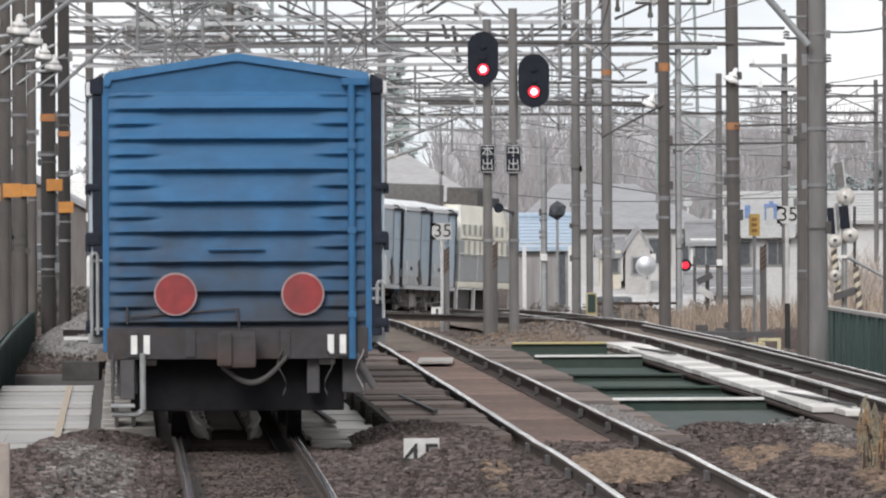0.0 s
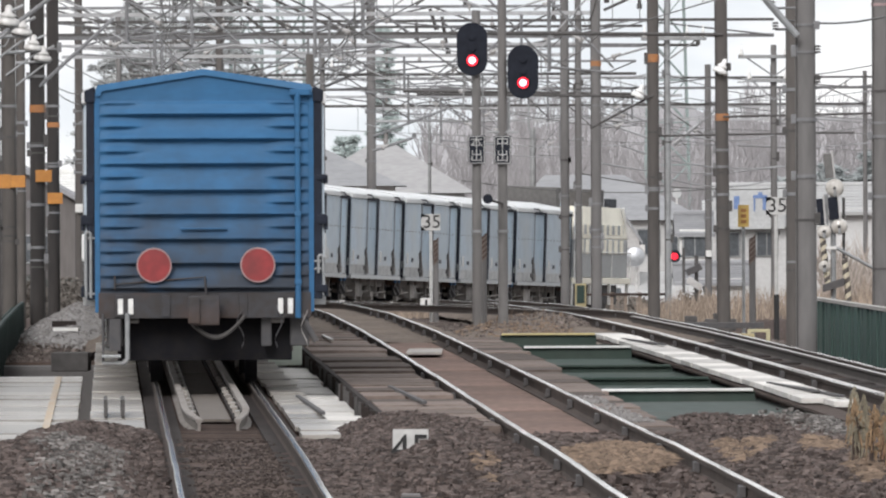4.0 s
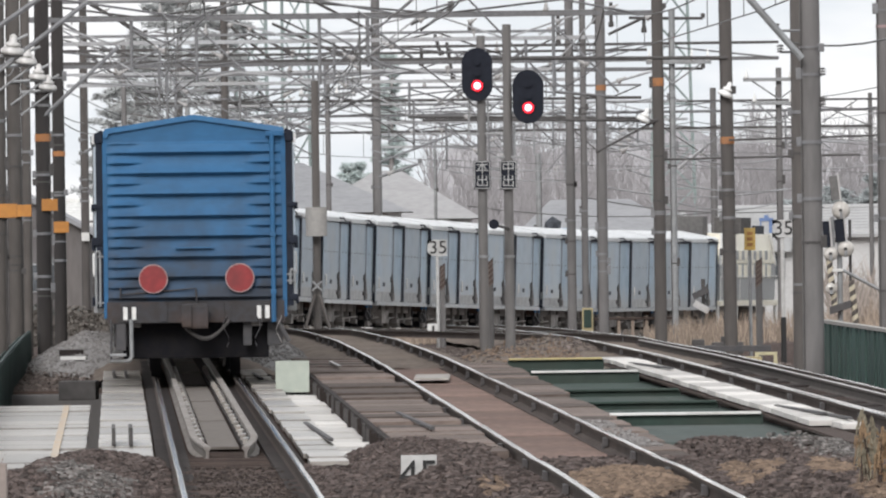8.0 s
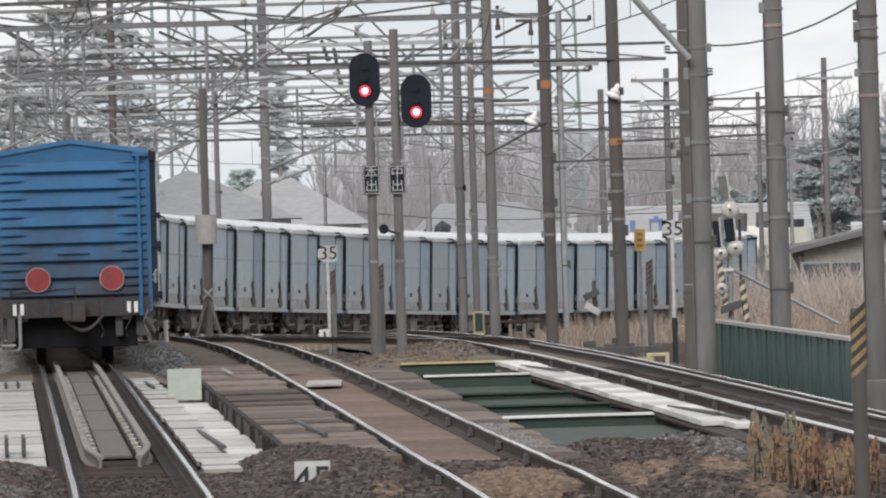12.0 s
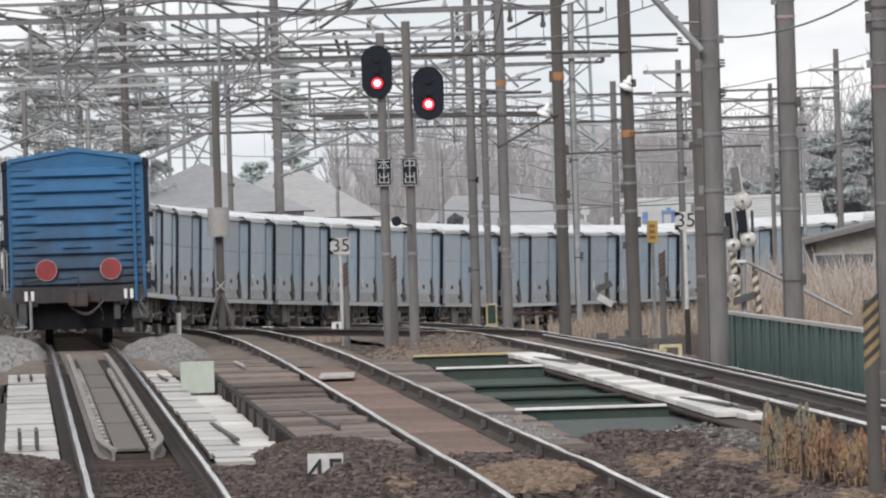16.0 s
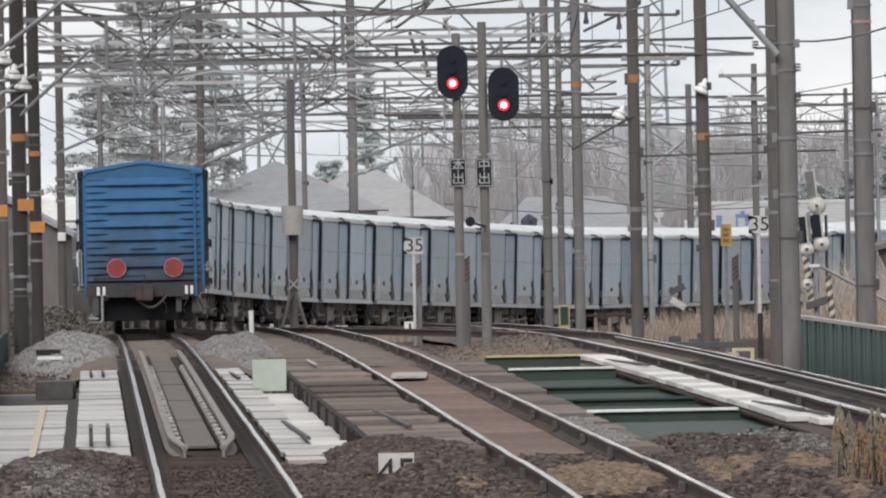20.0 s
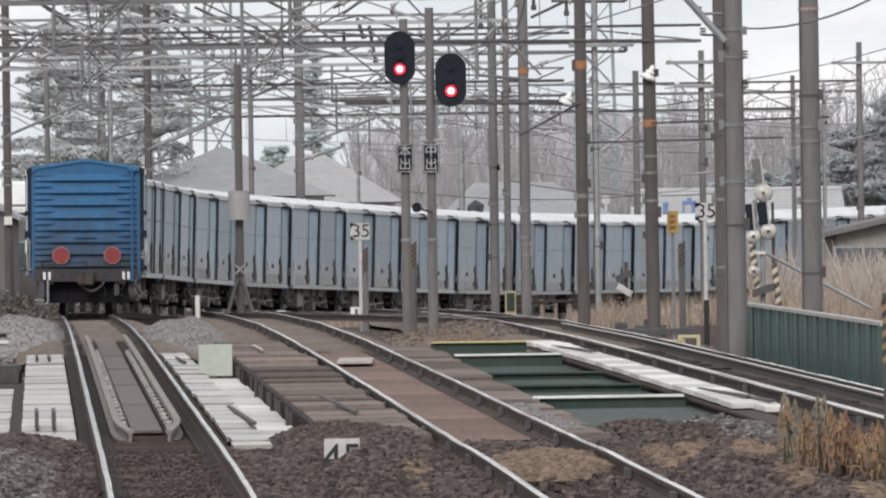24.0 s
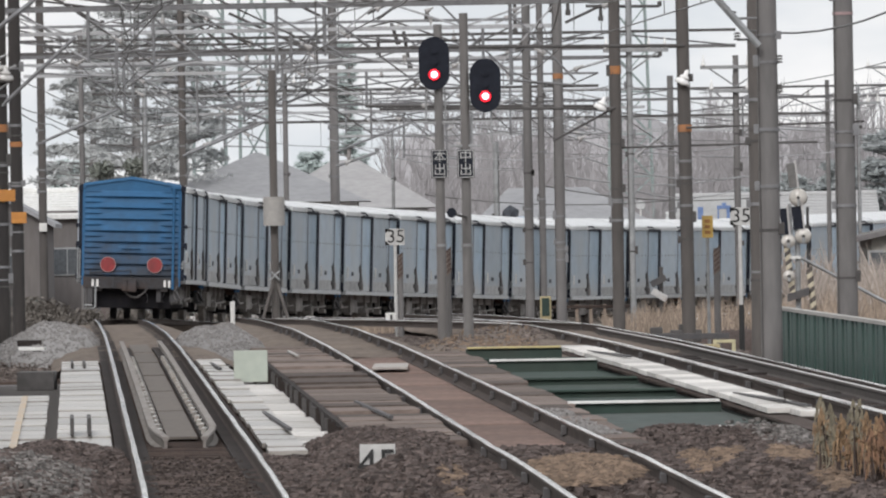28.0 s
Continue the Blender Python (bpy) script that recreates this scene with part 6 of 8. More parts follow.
strut((-3.45, 323.8, 5.0), (-1.0, 323.8, 5.9), 0.04, GREYSTEEL, "grey diagonal brace between poles")
strut((4.4, 179.9, 3.92), (7.6, 179.9, 3.98), 0.02, DARKSTEEL, "dark horizontal stay between poles")
strut((3.4, 197.0, 3.75), (7.4, 197.0, 3.8), 0.02, DARKSTEEL, "dark horizontal stay between poles")


# ---- wires ----
def wire(points, r=0.012, label="overhead wire above the tracks", sag=0.0, name="overhead_wire", material=WIRE):
    pts = []
    for a, b in zip(points, points[1:]):
        n = 8 if sag else 1
        for i in range(n):
            f = i / n
            p = Vector(a).lerp(Vector(b), f)
            p.z -= sag * 4 * f * (1 - f)
            pts.append(p)
    pts.append(Vector(points[-1]))
    cu = bpy.data.curves.new(name, "CURVE")
    cu.dimensions, cu.bevel_depth, cu.bevel_resolution = "3D", r, 1
    sp = cu.splines.new("POLY")
    sp.points.add(len(pts) - 1)
    for q, p in zip(sp.points, pts):
        q.co = (*p, 1)
    cu.materials.append(material)
    return tagged(new(name, cu), label, "wire", "overhead wires")


def along(k, z, ys):
    out = []
    for i, y in enumerate(ys):
        if y <= CURVE_Y or k > 0:
            x = track_x(k, y)
            if k and y > 211:
                x += (y - 211) ** 2 * (0.0013 + 0.0003 * k)
        else:
            x, y, _ = line_at((y - CURVE_Y))
        out.append((x + (0.2 if i % 2 else -0.2), y, z + rail_z(min(y, 277))))
    return out


SPANS = (36, 73, 109, 141, 180, 197, 230, 262, 300, 338, 387, 435)
for k in range(3):
    c = along(k, 5.05, SPANS)
    m_ = along(k, 5.95, SPANS)
    wire(c, 0.011, "copper contact wire above a track")
    wire(m_, 0.013, "sagging messenger wire above a track", sag=0.45)
    bm = bmesh.new()
    for (a, b), (p, q) in zip(zip(c, c[1:]), zip(m_, m_[1:])):
        for f in (0.1, 0.3, 0.5, 0.7, 0.9):
            u, v = Vector(a).lerp(Vector(b), f), Vector(p).lerp(Vector(q), f)
            v.z -= 0.45 * 4 * f * (1 - f)
            rod(bm, u, v, 0.008, 0.008, 5)
    tagged(part("droppers", bm, WIRE), "thin droppers hanging from the messenger wire", "wire", kind="stuff")
for dx, z, s in ((-7.0, 5.3, 0.35), (-7.3, 5.6, 0.3), (-7.3, 6.3, 0.3)):
    wire([(dx + 3.0, 48, z), (dx - 0.0, 140, z), (dx - 0.7, 158, z + 0.1), (dx - 1.6, 184, z + 0.2), (dx - 3.9, 280, z + 0.2), (dx - 2.0, 317, z)], 0.014, "feeder cable along the poles", s)
for n_, (x0, z0, x1, z1, y) in enumerate(((4.5, 4.9, 7.4, 5.6, 145), (4.4, 4.4, 7.5, 4.3, 242), (2.7, 3.6, 7.5, 3.5, 242), (2.7, 3.4, 9.0, 3.1, 260), (3.4, 3.9, 7.5, 3.45, 236), (4.4, 3.3, 7.5, 3.2, 248), (-11.2, 5.6, -4.9, 6.6, 302), (-10.2, 6.2, -3.4, 7.4, 314), (-4.9, 7.6, 2.7, 6.0, 308), (-4.9, 7.1, 4.3, 5.2, 312), (-3.4, 5.2, 2.3, 4.2, 302), (-3.4, 6.0, 4.3, 6.2, 290), (7.5, 6.2, 15.3, 7.7, 290), (7.5, 5.7, 15.3, 6.8, 293), (7.5, 4.4, 14.0, 4.9, 290), (-0.5, 3.4, 7.5, 3.2, 290), (0.0, 4.6, 7.5, 4.9, 302))):
    wire([(x0, y, z0), (x1, y + 6, z1)], 0.016, "cable strung between poles", 0.25, material=WIRE if n_ % 3 == 0 else PALESTEEL)


# ---- colour-light signals ----
def signal(x, y, z_head, dx, z_top, z_plate, text, lamp_z):
    top = thing("colour_light_signal", None, "railway colour-light signal showing red on a grey mast", "railway signal", "signals")
    bm = bmesh.new()
    z0 = rail_z(y) - 0.5
    rod(bm, (x, y, z0), (x, y, z_top), 0.088, 0.075, 16)
    part("mast", bm, mat("signal_mast_grey", (0.165, 0.158, 0.153), (0.125, 0.12, 0.117), 0.7, stain=(0.11, 0.1, 0.095), amount=0.6, stretch=(1, 1, 0.3)), top, "grey steel mast")
    hw, hh = 0.27, 0.465
    bm = bmesh.new()
    vs = []
    for i in range(40):
        a = 2 * math.pi * i / 40
        cz = (hh - hw) * (1 if math.sin(a) >= 0 else -1)
        vs.append((x + dx + hw * math.cos(a), z_head + cz + hw * math.sin(a)))
    fa = [bm.verts.new((p, y - 0.16, q)) for p, q in vs]
    fb = [bm.verts.new((p, y - 0.12, q)) for p, q in vs]
    bm.faces.new(fa)
    bm.faces.new(fb[::-1])
    for i in range(40):
        bm.faces.new((fa[i], fb[i], fb[(i + 1) % 40], fa[(i + 1) % 40]))
    bmesh.ops.recalc_face_normals(bm, faces=bm.faces)
    box(bm, x + dx - 0.16, x + dx + 0.16, y - 0.12, y + 0.12, z_head - 0.36, z_head + 0.36, 0.03)
    head = part("signal_head", bm, SIGNALBLACK, top, "black oval backboard")
    for dz in (0.22, 0.02, lamp_z):
        lit = dz == lamp_z
        bm = bmesh.new()
        rod(bm, (x + dx, y - 0.2, z_head + dz), (x + dx, y - 0.155, z_head + dz), 0.098 if lit else 0.06, None, 24)
        part("lamp_ring" if lit else "lens", bm, LAMPRED if lit else SIGNALBLACK, head, "red glowing lamp" if lit else "unlit dark lens")
        if lit:
            bm = bmesh.new()
            bmesh.ops.create_uvsphere(bm, u_segments=20, v_segments=12, radius=0.062, matrix=Matrix.Translation((x + dx, y - 0.2, z_head + dz)) @ Matrix.Diagonal((1, 0.35, 1, 1)))
            part("lamp_core", bm, LAMPCORE, head, "bright core of the lamp")
        if not lit:
            continue
        bm = bmesh.new()
        n = 16
        ra = 0.118
        pts = [(math.cos(math.pi * (i / n * 1.2 - 0.1)), math.sin(math.pi * (i / n * 1.2 - 0.1))) for i in range(n + 1)]
        va = [bm.verts.new((x + dx + ra * p, y - 0.16, z_head + dz + ra * q)) for p, q in pts]
        vb = [bm.verts.new((x + dx + ra * p, y - 0.19, z_head + dz + ra * q)) for p, q in pts]
        vc = [bm.verts.new((x + dx + (ra - 0.01) * p, y - 0.16, z_head + dz + (ra - 0.01) * q)) for p, q in pts]
        vd = [bm.verts.new((x + dx + (ra - 0.01) * p, y - 0.19, z_head + dz + (ra - 0.01) * q)) for p, q in pts]
        for i in range(n):
            bm.faces.new((va[i], va[i + 1], vb[i + 1], vb[i]))
            bm.faces.new((vc[i + 1], vc[i], vd[i], vd[i + 1]))
            bm.faces.new((vb[i], vb[i + 1], vd[i + 1], vd[i]))
        part("hood", bm, SIGNALBLACK, head, "black lamp hood")
    bm = bmesh.new()
    for q in (-0.12, 0.12):
        rod(bm, (x + dx * 0.8 + q * 1.4, y, z_head - 0.45), (x + dx * 0.8 + q * 1.4, y, z_head - 1.0), 0.016)
    box(bm, x - 0.28, x + 0.28, y - 0.06, y + 0.06, z_head - 1.06, z_head - 1.02, 0.01)
    part("ladder_bracket", bm, GALV, top, "thin grey bracket below the head")
    bm = bmesh.new()
    box(bm, x - 0.15, x + 0.15, y - 0.16, y - 0.12, z_plate - 0.25, z_plate + 0.25, 0.012)
    plate = part("name_plate", bm, SIGNALBLACK, top, "black name plate with white characters")
    bm = bmesh.new()
    for a, b, c, d in ((-0.14, 0.14, 0.225, 0.24), (-0.14, 0.14, -0.24, -0.225), (-0.14, -0.125, -0.24, 0.24), (0.125, 0.14, -0.24, 0.24)):
        box(bm, x + a, x + b, y - 0.165, y - 0.16, z_plate + c, z_plate + d)
    part("plate_border", bm, mat("dim_white", (0.45, 0.45, 0.44), None, 0.7), plate)
    for i, ch in enumerate(text):
        letters("character", ch, 0.23, pose(x, y - 0.166, z_plate + 0.115 - i * 0.23, 90, 0, 0), plate, mat("dim_white", (0.45, 0.45, 0.44), None, 0.7), "white painted character")
    bm = bmesh.new()
    rod(bm, (x, y, z0 + 2.0), (x, y, z0 + 2.05), 0.1, 0.1, 16)
    part("collar", bm, GALV, top)
    return top


signal(-0.03, 175.3, 5.07, -0.07, 5.75, 3.31, "本出", -0.20)
signal(0.42, 173.6, 4.64, 0.36, 5.9, 3.29, "中出", -0.19)
t_ = thing("relay_case", None, "dark round bell case on a signal mast", "bell")
bm = bmesh.new()
rod(bm, (0.16, 172.60, 2.44), (0.16, 172.85, 2.44), 0.085, 0.085, 24)
part("case", bm, SIGNALBLACK, t_)
bm = bmesh.new()
rod(bm, (0.2, 172.72, 2.42), (0.42, 173.56, 2.36), 0.025)
part("bracket", bm, DARKSTEEL, t_)


# ---- signs ----
def post_sign(x, y, z, w, h, text, size, label, post_r=0.035, post_m=SIGNWHITE, corners=False, plate_m=SIGNWHITE):
    top = thing("speed_sign", None, label, "sign", "track side signs")
    bm = bmesh.new()
    rod(bm, (x, y, rail_z(y) - 0.5), (x, y, z), post_r, post_r, 12)
    part("post", bm, post_m, top, "white round post" if post_m is SIGNWHITE else "")
    bm = bmesh.new()
    box(bm, x - w / 2, x + w / 2, y - 0.06, y - 0.04, z - h / 2, z + h / 2, 0.006)
    pl = part("plate", bm, plate_m, top, "white sign plate")
    if corners:
        for sz in (1, -1):
            bm = bmesh.new()
            vs = [bm.verts.new((x - w / 2 + a, y - 0.064, z + sz * (h / 2 - b))) for a, b in ((0, 0), (0.1, 0), (0, 0.1))]
            bm.faces.new(vs)
            bmesh.ops.solidify(bm, geom=bm.faces[:], thickness=0.003)
            part("corner_mark", bm, BLACKPAINT, pl, "black corner mark")
    if text:
        letters("number", text, size, pose(x + 0.02, y - 0.066, z, 90, 0, 0), pl, BLACKPAINT, "black painted number")
    return top


post_sign(-1.04, 217.6, 2.10, 0.42, 0.36, "35", 0.40, "white speed limit sign reading 35 on a white post", corners=True)
post_sign(5.38, 181.3, 2.32, 0.36, 0.32, "35", 0.36, "white speed limit sign reading 35 beside a pole", corners=True)
t_ = thing("low_barrier", None, "low pale yellow hoop barrier beside the track", "barrier")
for xa, xb, za, zb in ((4.3, 4.36, -0.15, 0.24), (4.6, 4.66, -0.15, 0.24), (4.3, 4.66, 0.24, 0.29)):
    bm = bmesh.new()
    box(bm, xa, xb, 160.5, 160.6, za, zb, 0.01)
    part("bar", bm, mat("pale_yellow_paint", (0.5, 0.46, 0.29), (0.42, 0.385, 0.25), 0.8), t_)
bm = bmesh.new()
rod(bm, (5.38, 181.2, rail_z(181.3) - 0.5), (5.38, 181.2, 0.72), 0.05, 0.05, 12)
tagged(part("post_sleeve", bm, BLACKPAINT), "black sleeve round the foot of a sign post", "sleeve")
bm = bmesh.new()
box(bm, 3.7, 5.0, 176.0, 176.3, rail_z(176) - 0.2, rail_z(176) - 0.1, 0.01)
tagged(part("point_rod", bm, BLACK), "dark flat point rod across the track side", "rod")
t_ = thing("speed_sign", None, "half-buried white speed plate reading 45 in the ballast", "sign", "track side signs")
bm = bmesh.new()
box(bm, -0.755, -0.445, 87.03, 87.05, -0.3, 0.135, 0.006)
pl = part("plate", bm, SIGNWHITE, t_)
letters("number", "45", 0.35, pose(-0.60, 87.02, -0.045, 90, 0, 0), pl, BLACKPAINT, "black painted number")
t_ = thing("marker_plate", None, "small white marker plate low beside the track", "sign")
bm = bmesh.new()
box(bm, -1.27, -1.05, 217.08, 217.12, rail_z(217.57) - 0.1, rail_z(217.57) + 0.14, 0.01)
part("plate", bm, WHITE, t_)
bm = bmesh.new()
box(bm, -1.17, -1.12, 217.06, 217.08, rail_z(217.57) - 0.02, rail_z(217.57) + 0.1)
part("mark", bm, BLACKPAINT, t_)
t_ = thing("notice_board", None, "yellow notice board with red marks on a thin post", "sign", "track side signs")
bm = bmesh.new()
rod(bm, (4.79, 181.31, rail_z(181.31) - 0.5), (4.79, 181.31, 2.2), 0.03)
part("post", bm, GALV, t_)
bm = bmesh.new()
box(bm, 4.69, 4.89, 181.21, 181.25, 1.94, 2.34, 0.008)
pl = part("plate", bm, YELLOW, t_)
for z in (2.04, 2.14, 2.24):
    bm = bmesh.new()
    box(bm, 4.74, 4.84, 181.20, 181.21, z - 0.03, z + 0.03)
    part("bar", bm, mat("notice_red", (0.3, 0.14, 0.05), None, 0.8), pl, "red written line")


def striped_post(x, y, z0, z1, r, label, zs, a=BLACKPAINT, b=YELLOW, shaft=CONCRETE):
    top = thing("striped_post", None, label, "post", "striped posts")
    bm = bmesh.new()
    rod(bm, (x, y, z0), (x, y, z1), r, r, 16)
    part("shaft", bm, shaft, top)
    n = 10
    for i in range(n):
        za = zs + (z1 - zs) * i / n
        bm = bmesh.new()
        bmesh.ops.create_cone(bm, cap_ends=True, segments=16, radius1=r + 0.004, radius2=r + 0.004, depth=(z1 - zs) / n)
        for v in bm.verts:
            v.co.z += v.co.x * 0.9
        part("stripe", bm, a if i % 2 else b, top, "", pose(x, y, za + (z1 - zs) / n / 2))
    return top


striped_post(3.77, 78.6, -0.5, 1.375, 0.058, "concrete post with faded black and yellow stripes", 0.877, mat("faded_black_stripe", (0.06, 0.055, 0.052), None, 0.9), mat("faded_yellow_stripe", (0.32, 0.23, 0.11), (0.24, 0.17, 0.085), 0.85), DARKPOLE)
DULL = mat("dull_brown_stripe", (0.1, 0.068, 0.057), None, 0.9)
DULLP = mat("dull_pale_stripe", (0.19, 0.155, 0.135), None, 0.9)
striped_post(-0.94, 218.8, rail_z(217.6) - 0.5, 1.72, 0.06, "old post with faded brown stripes", 1.2, DULL, DULLP)
striped_post(0.07, 176.5, rail_z(176.5) - 0.5, 1.80, 0.07, "old post with faded brown stripes", 1.35, DULL, DULLP)
striped_post(4.98, 182.5, rail_z(181.3) - 0.5, 1.75, 0.06, "old post with faded brown stripes", 1.3, DULL, DULLP)
striped_post(-6.35, 120.9, -0.6, 1.35, 0.03, "thin post with black and white stripes", 0.3, BLACKPAINT, WHITE)
for x, y, h in ((-4.07, 243.6, 0.7), (-4.03, 191.0, 0.62)):
    bm = bmesh.new()
    rod(bm, (x, y, rail_z(y) - 0.4), (x, y, rail_z(y) - 0.4 + h + 0.3), 0.045, 0.045, 12)
    tagged(part("white_post", bm, WHITE), "short white marker post beside the track", "post", "white posts")

# box on a pole with bracing legs, in front of the train
t_ = thing("junction_pole", None, "dark pole with a grey equipment box and two bracing legs", "pole")
bm = bmesh.new()
rod(bm, (-4.06, 241.74, -0.1), (-4.06, 241.74, 6.2), 0.1, 0.09, 16)
part("shaft", bm, DARKPOLE, t_)
bm = bmesh.new()
rod(bm, (-4.06, 241.56, 2.45), (-4.06, 241.56, 3.15), 0.26, 0.26, 24)
part("equipment_box", bm, mat("box_grey", (0.33, 0.32, 0.3), (0.28, 0.27, 0.26), 0.7), t_, "grey round transformer case")
for s in (-1, 1):
    bm = bmesh.new()
    rod(bm, (-4.06 + s * 0.06, 241.50, 1.05), (-4.06 + s * 0.36, 241.26, 0.0), 0.04)
    part("leg", bm, DARKPOLE, t_)
bm = bmesh.new()
for a in range(4):
    rod(bm, (-4.06, 241.50, 1.25), (-4.06 + 0.17 * math.cos(a * 1.57 + 0.78), 241.50, 1.25 + 0.17 * math.sin(a * 1.57 + 0.78)), 0.025)
part("cross_plate", bm, GALV, t_, "pale cross-shaped fitting")
t_ = thing("track_cabinet", None, "yellow framed grey-green track cabinet on a low base", "cabinet")
bm = bmesh.new()
box(bm, 2.46, 2.74, 256.25, 256.73, rail_z(256.25) - 0.3, rail_z(256.25) + 0.4, 0.01)
part("frame", bm, mat("dull_yellow_paint", (0.4, 0.34, 0.19), (0.33, 0.28, 0.16), 0.8), t_)
bm = bmesh.new()
box(bm, 2.50, 2.70, 256.22, 256.25, rail_z(256.25) - 0.1, rail_z(256.25) + 0.36, 0.005)
part("panel", bm, GREEN, t_)
bm = bmesh.new()
box(bm, 4.05, 4.4, 160.0, 160.4, rail_z(160) - 0.4, rail_z(160) - 0.1, 0.02)
tagged(part("cable_trough", bm, mat("dull_yellow_paint", (0.4, 0.34, 0.19))), "low yellow-edged cable box beside the track", "box")
for x, y in ((3.9, 183.72), (4.6, 190.98)):
    t_ = thing("point_machine", None, "dark low point machine beside the track", "point machine", "point machines")
    bm = bmesh.new()
    box(bm, x - 0.3, x + 0.3, y - 0.3, y + 0.3, rail_z(y) - 0.4, rail_z(y) - 0.17, 0.04)
    part("case", bm, DARKSTEEL, t_)
    bm = bmesh.new()
    box(bm, x - 0.13, x + 0.1, y - 0.2, y + 0.2, rail_z(y) - 0.17, rail_z(y) - 0.06, 0.03)
    part("cover", bm, DARKSTEEL, t_)


# ---- green corrugated fences along the bridge ----
def fence(side, y0, y1, off, top_dz, label, rail=0.05, paint=FENCEGREEN):
    """Corrugated sheets between posts, with a pale top rail."""
    t_ = thing("green_fence", None, label, "fence", "green fences")
    k = 2 if side > 0 else 0
    y, n = y0, 0
    bm = bmesh.new()
    box(bm, -0.03, 0.03, 0, 0.44, -1.0, 0.0, 0.012)
    me = bpy.data.meshes.new("slat")
    bm.to_mesh(me)
    bm.free()
    me.materials.append(paint)
    while y < y1:
        ob = new("slat", me)
        ob.parent = t_
        ob.matrix_basis = pose(track_x(k, y) + side * (off + (0.02 if n % 3 else 0)), y, rail_z(y) + top_dz, 0, 0, 2.1)
        y += 0.62
        n += 1
    pts = [(track_x(k, q) + side * (off + 0.02), q, rail_z(q) + top_dz) for q in np.linspace(y0, y1, 10)]
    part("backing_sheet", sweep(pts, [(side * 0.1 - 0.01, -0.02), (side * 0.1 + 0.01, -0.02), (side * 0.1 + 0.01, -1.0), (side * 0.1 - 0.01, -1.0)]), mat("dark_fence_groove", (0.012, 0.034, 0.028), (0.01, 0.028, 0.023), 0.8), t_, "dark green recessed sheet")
    part("top_rail", sweep(pts, [(-rail * 1.2, 0), (rail * 1.2, 0), (rail * 1.2, rail), (-rail * 1.2, rail)]), paint if rail < 0.03 else mat("pale_top_rail", (0.42, 0.4, 0.375), (0.32, 0.3, 0.285), 0.6), t_, "pale metal top rail")
    return t_


fence(1, 130.6, 157.1, 2.05, 0.46, "green corrugated metal fence beside the track")
fence(-1, 87.0, 191.0, 2.75, 0.2, "dark green corrugated metal fence along the walkway", 0.02, mat("dark_fence_green", (0.02, 0.042, 0.038), (0.016, 0.034, 0.031), 0.75, grain=3, stain=(0.035, 0.045, 0.042), amount=0.5, rand=0.15))


# ---- level crossing beyond the bridge ----
GATEPALE = mat("faded_gate_yellow", (0.58, 0.53, 0.4), (0.48, 0.43, 0.32), 0.8)
PALEBOARD = mat("dusty_white_board", (0.5, 0.49, 0.48), (0.4, 0.39, 0.38), 0.8)
GATEDARK = mat("faded_gate_black", (0.11, 0.095, 0.085), None, 0.85)


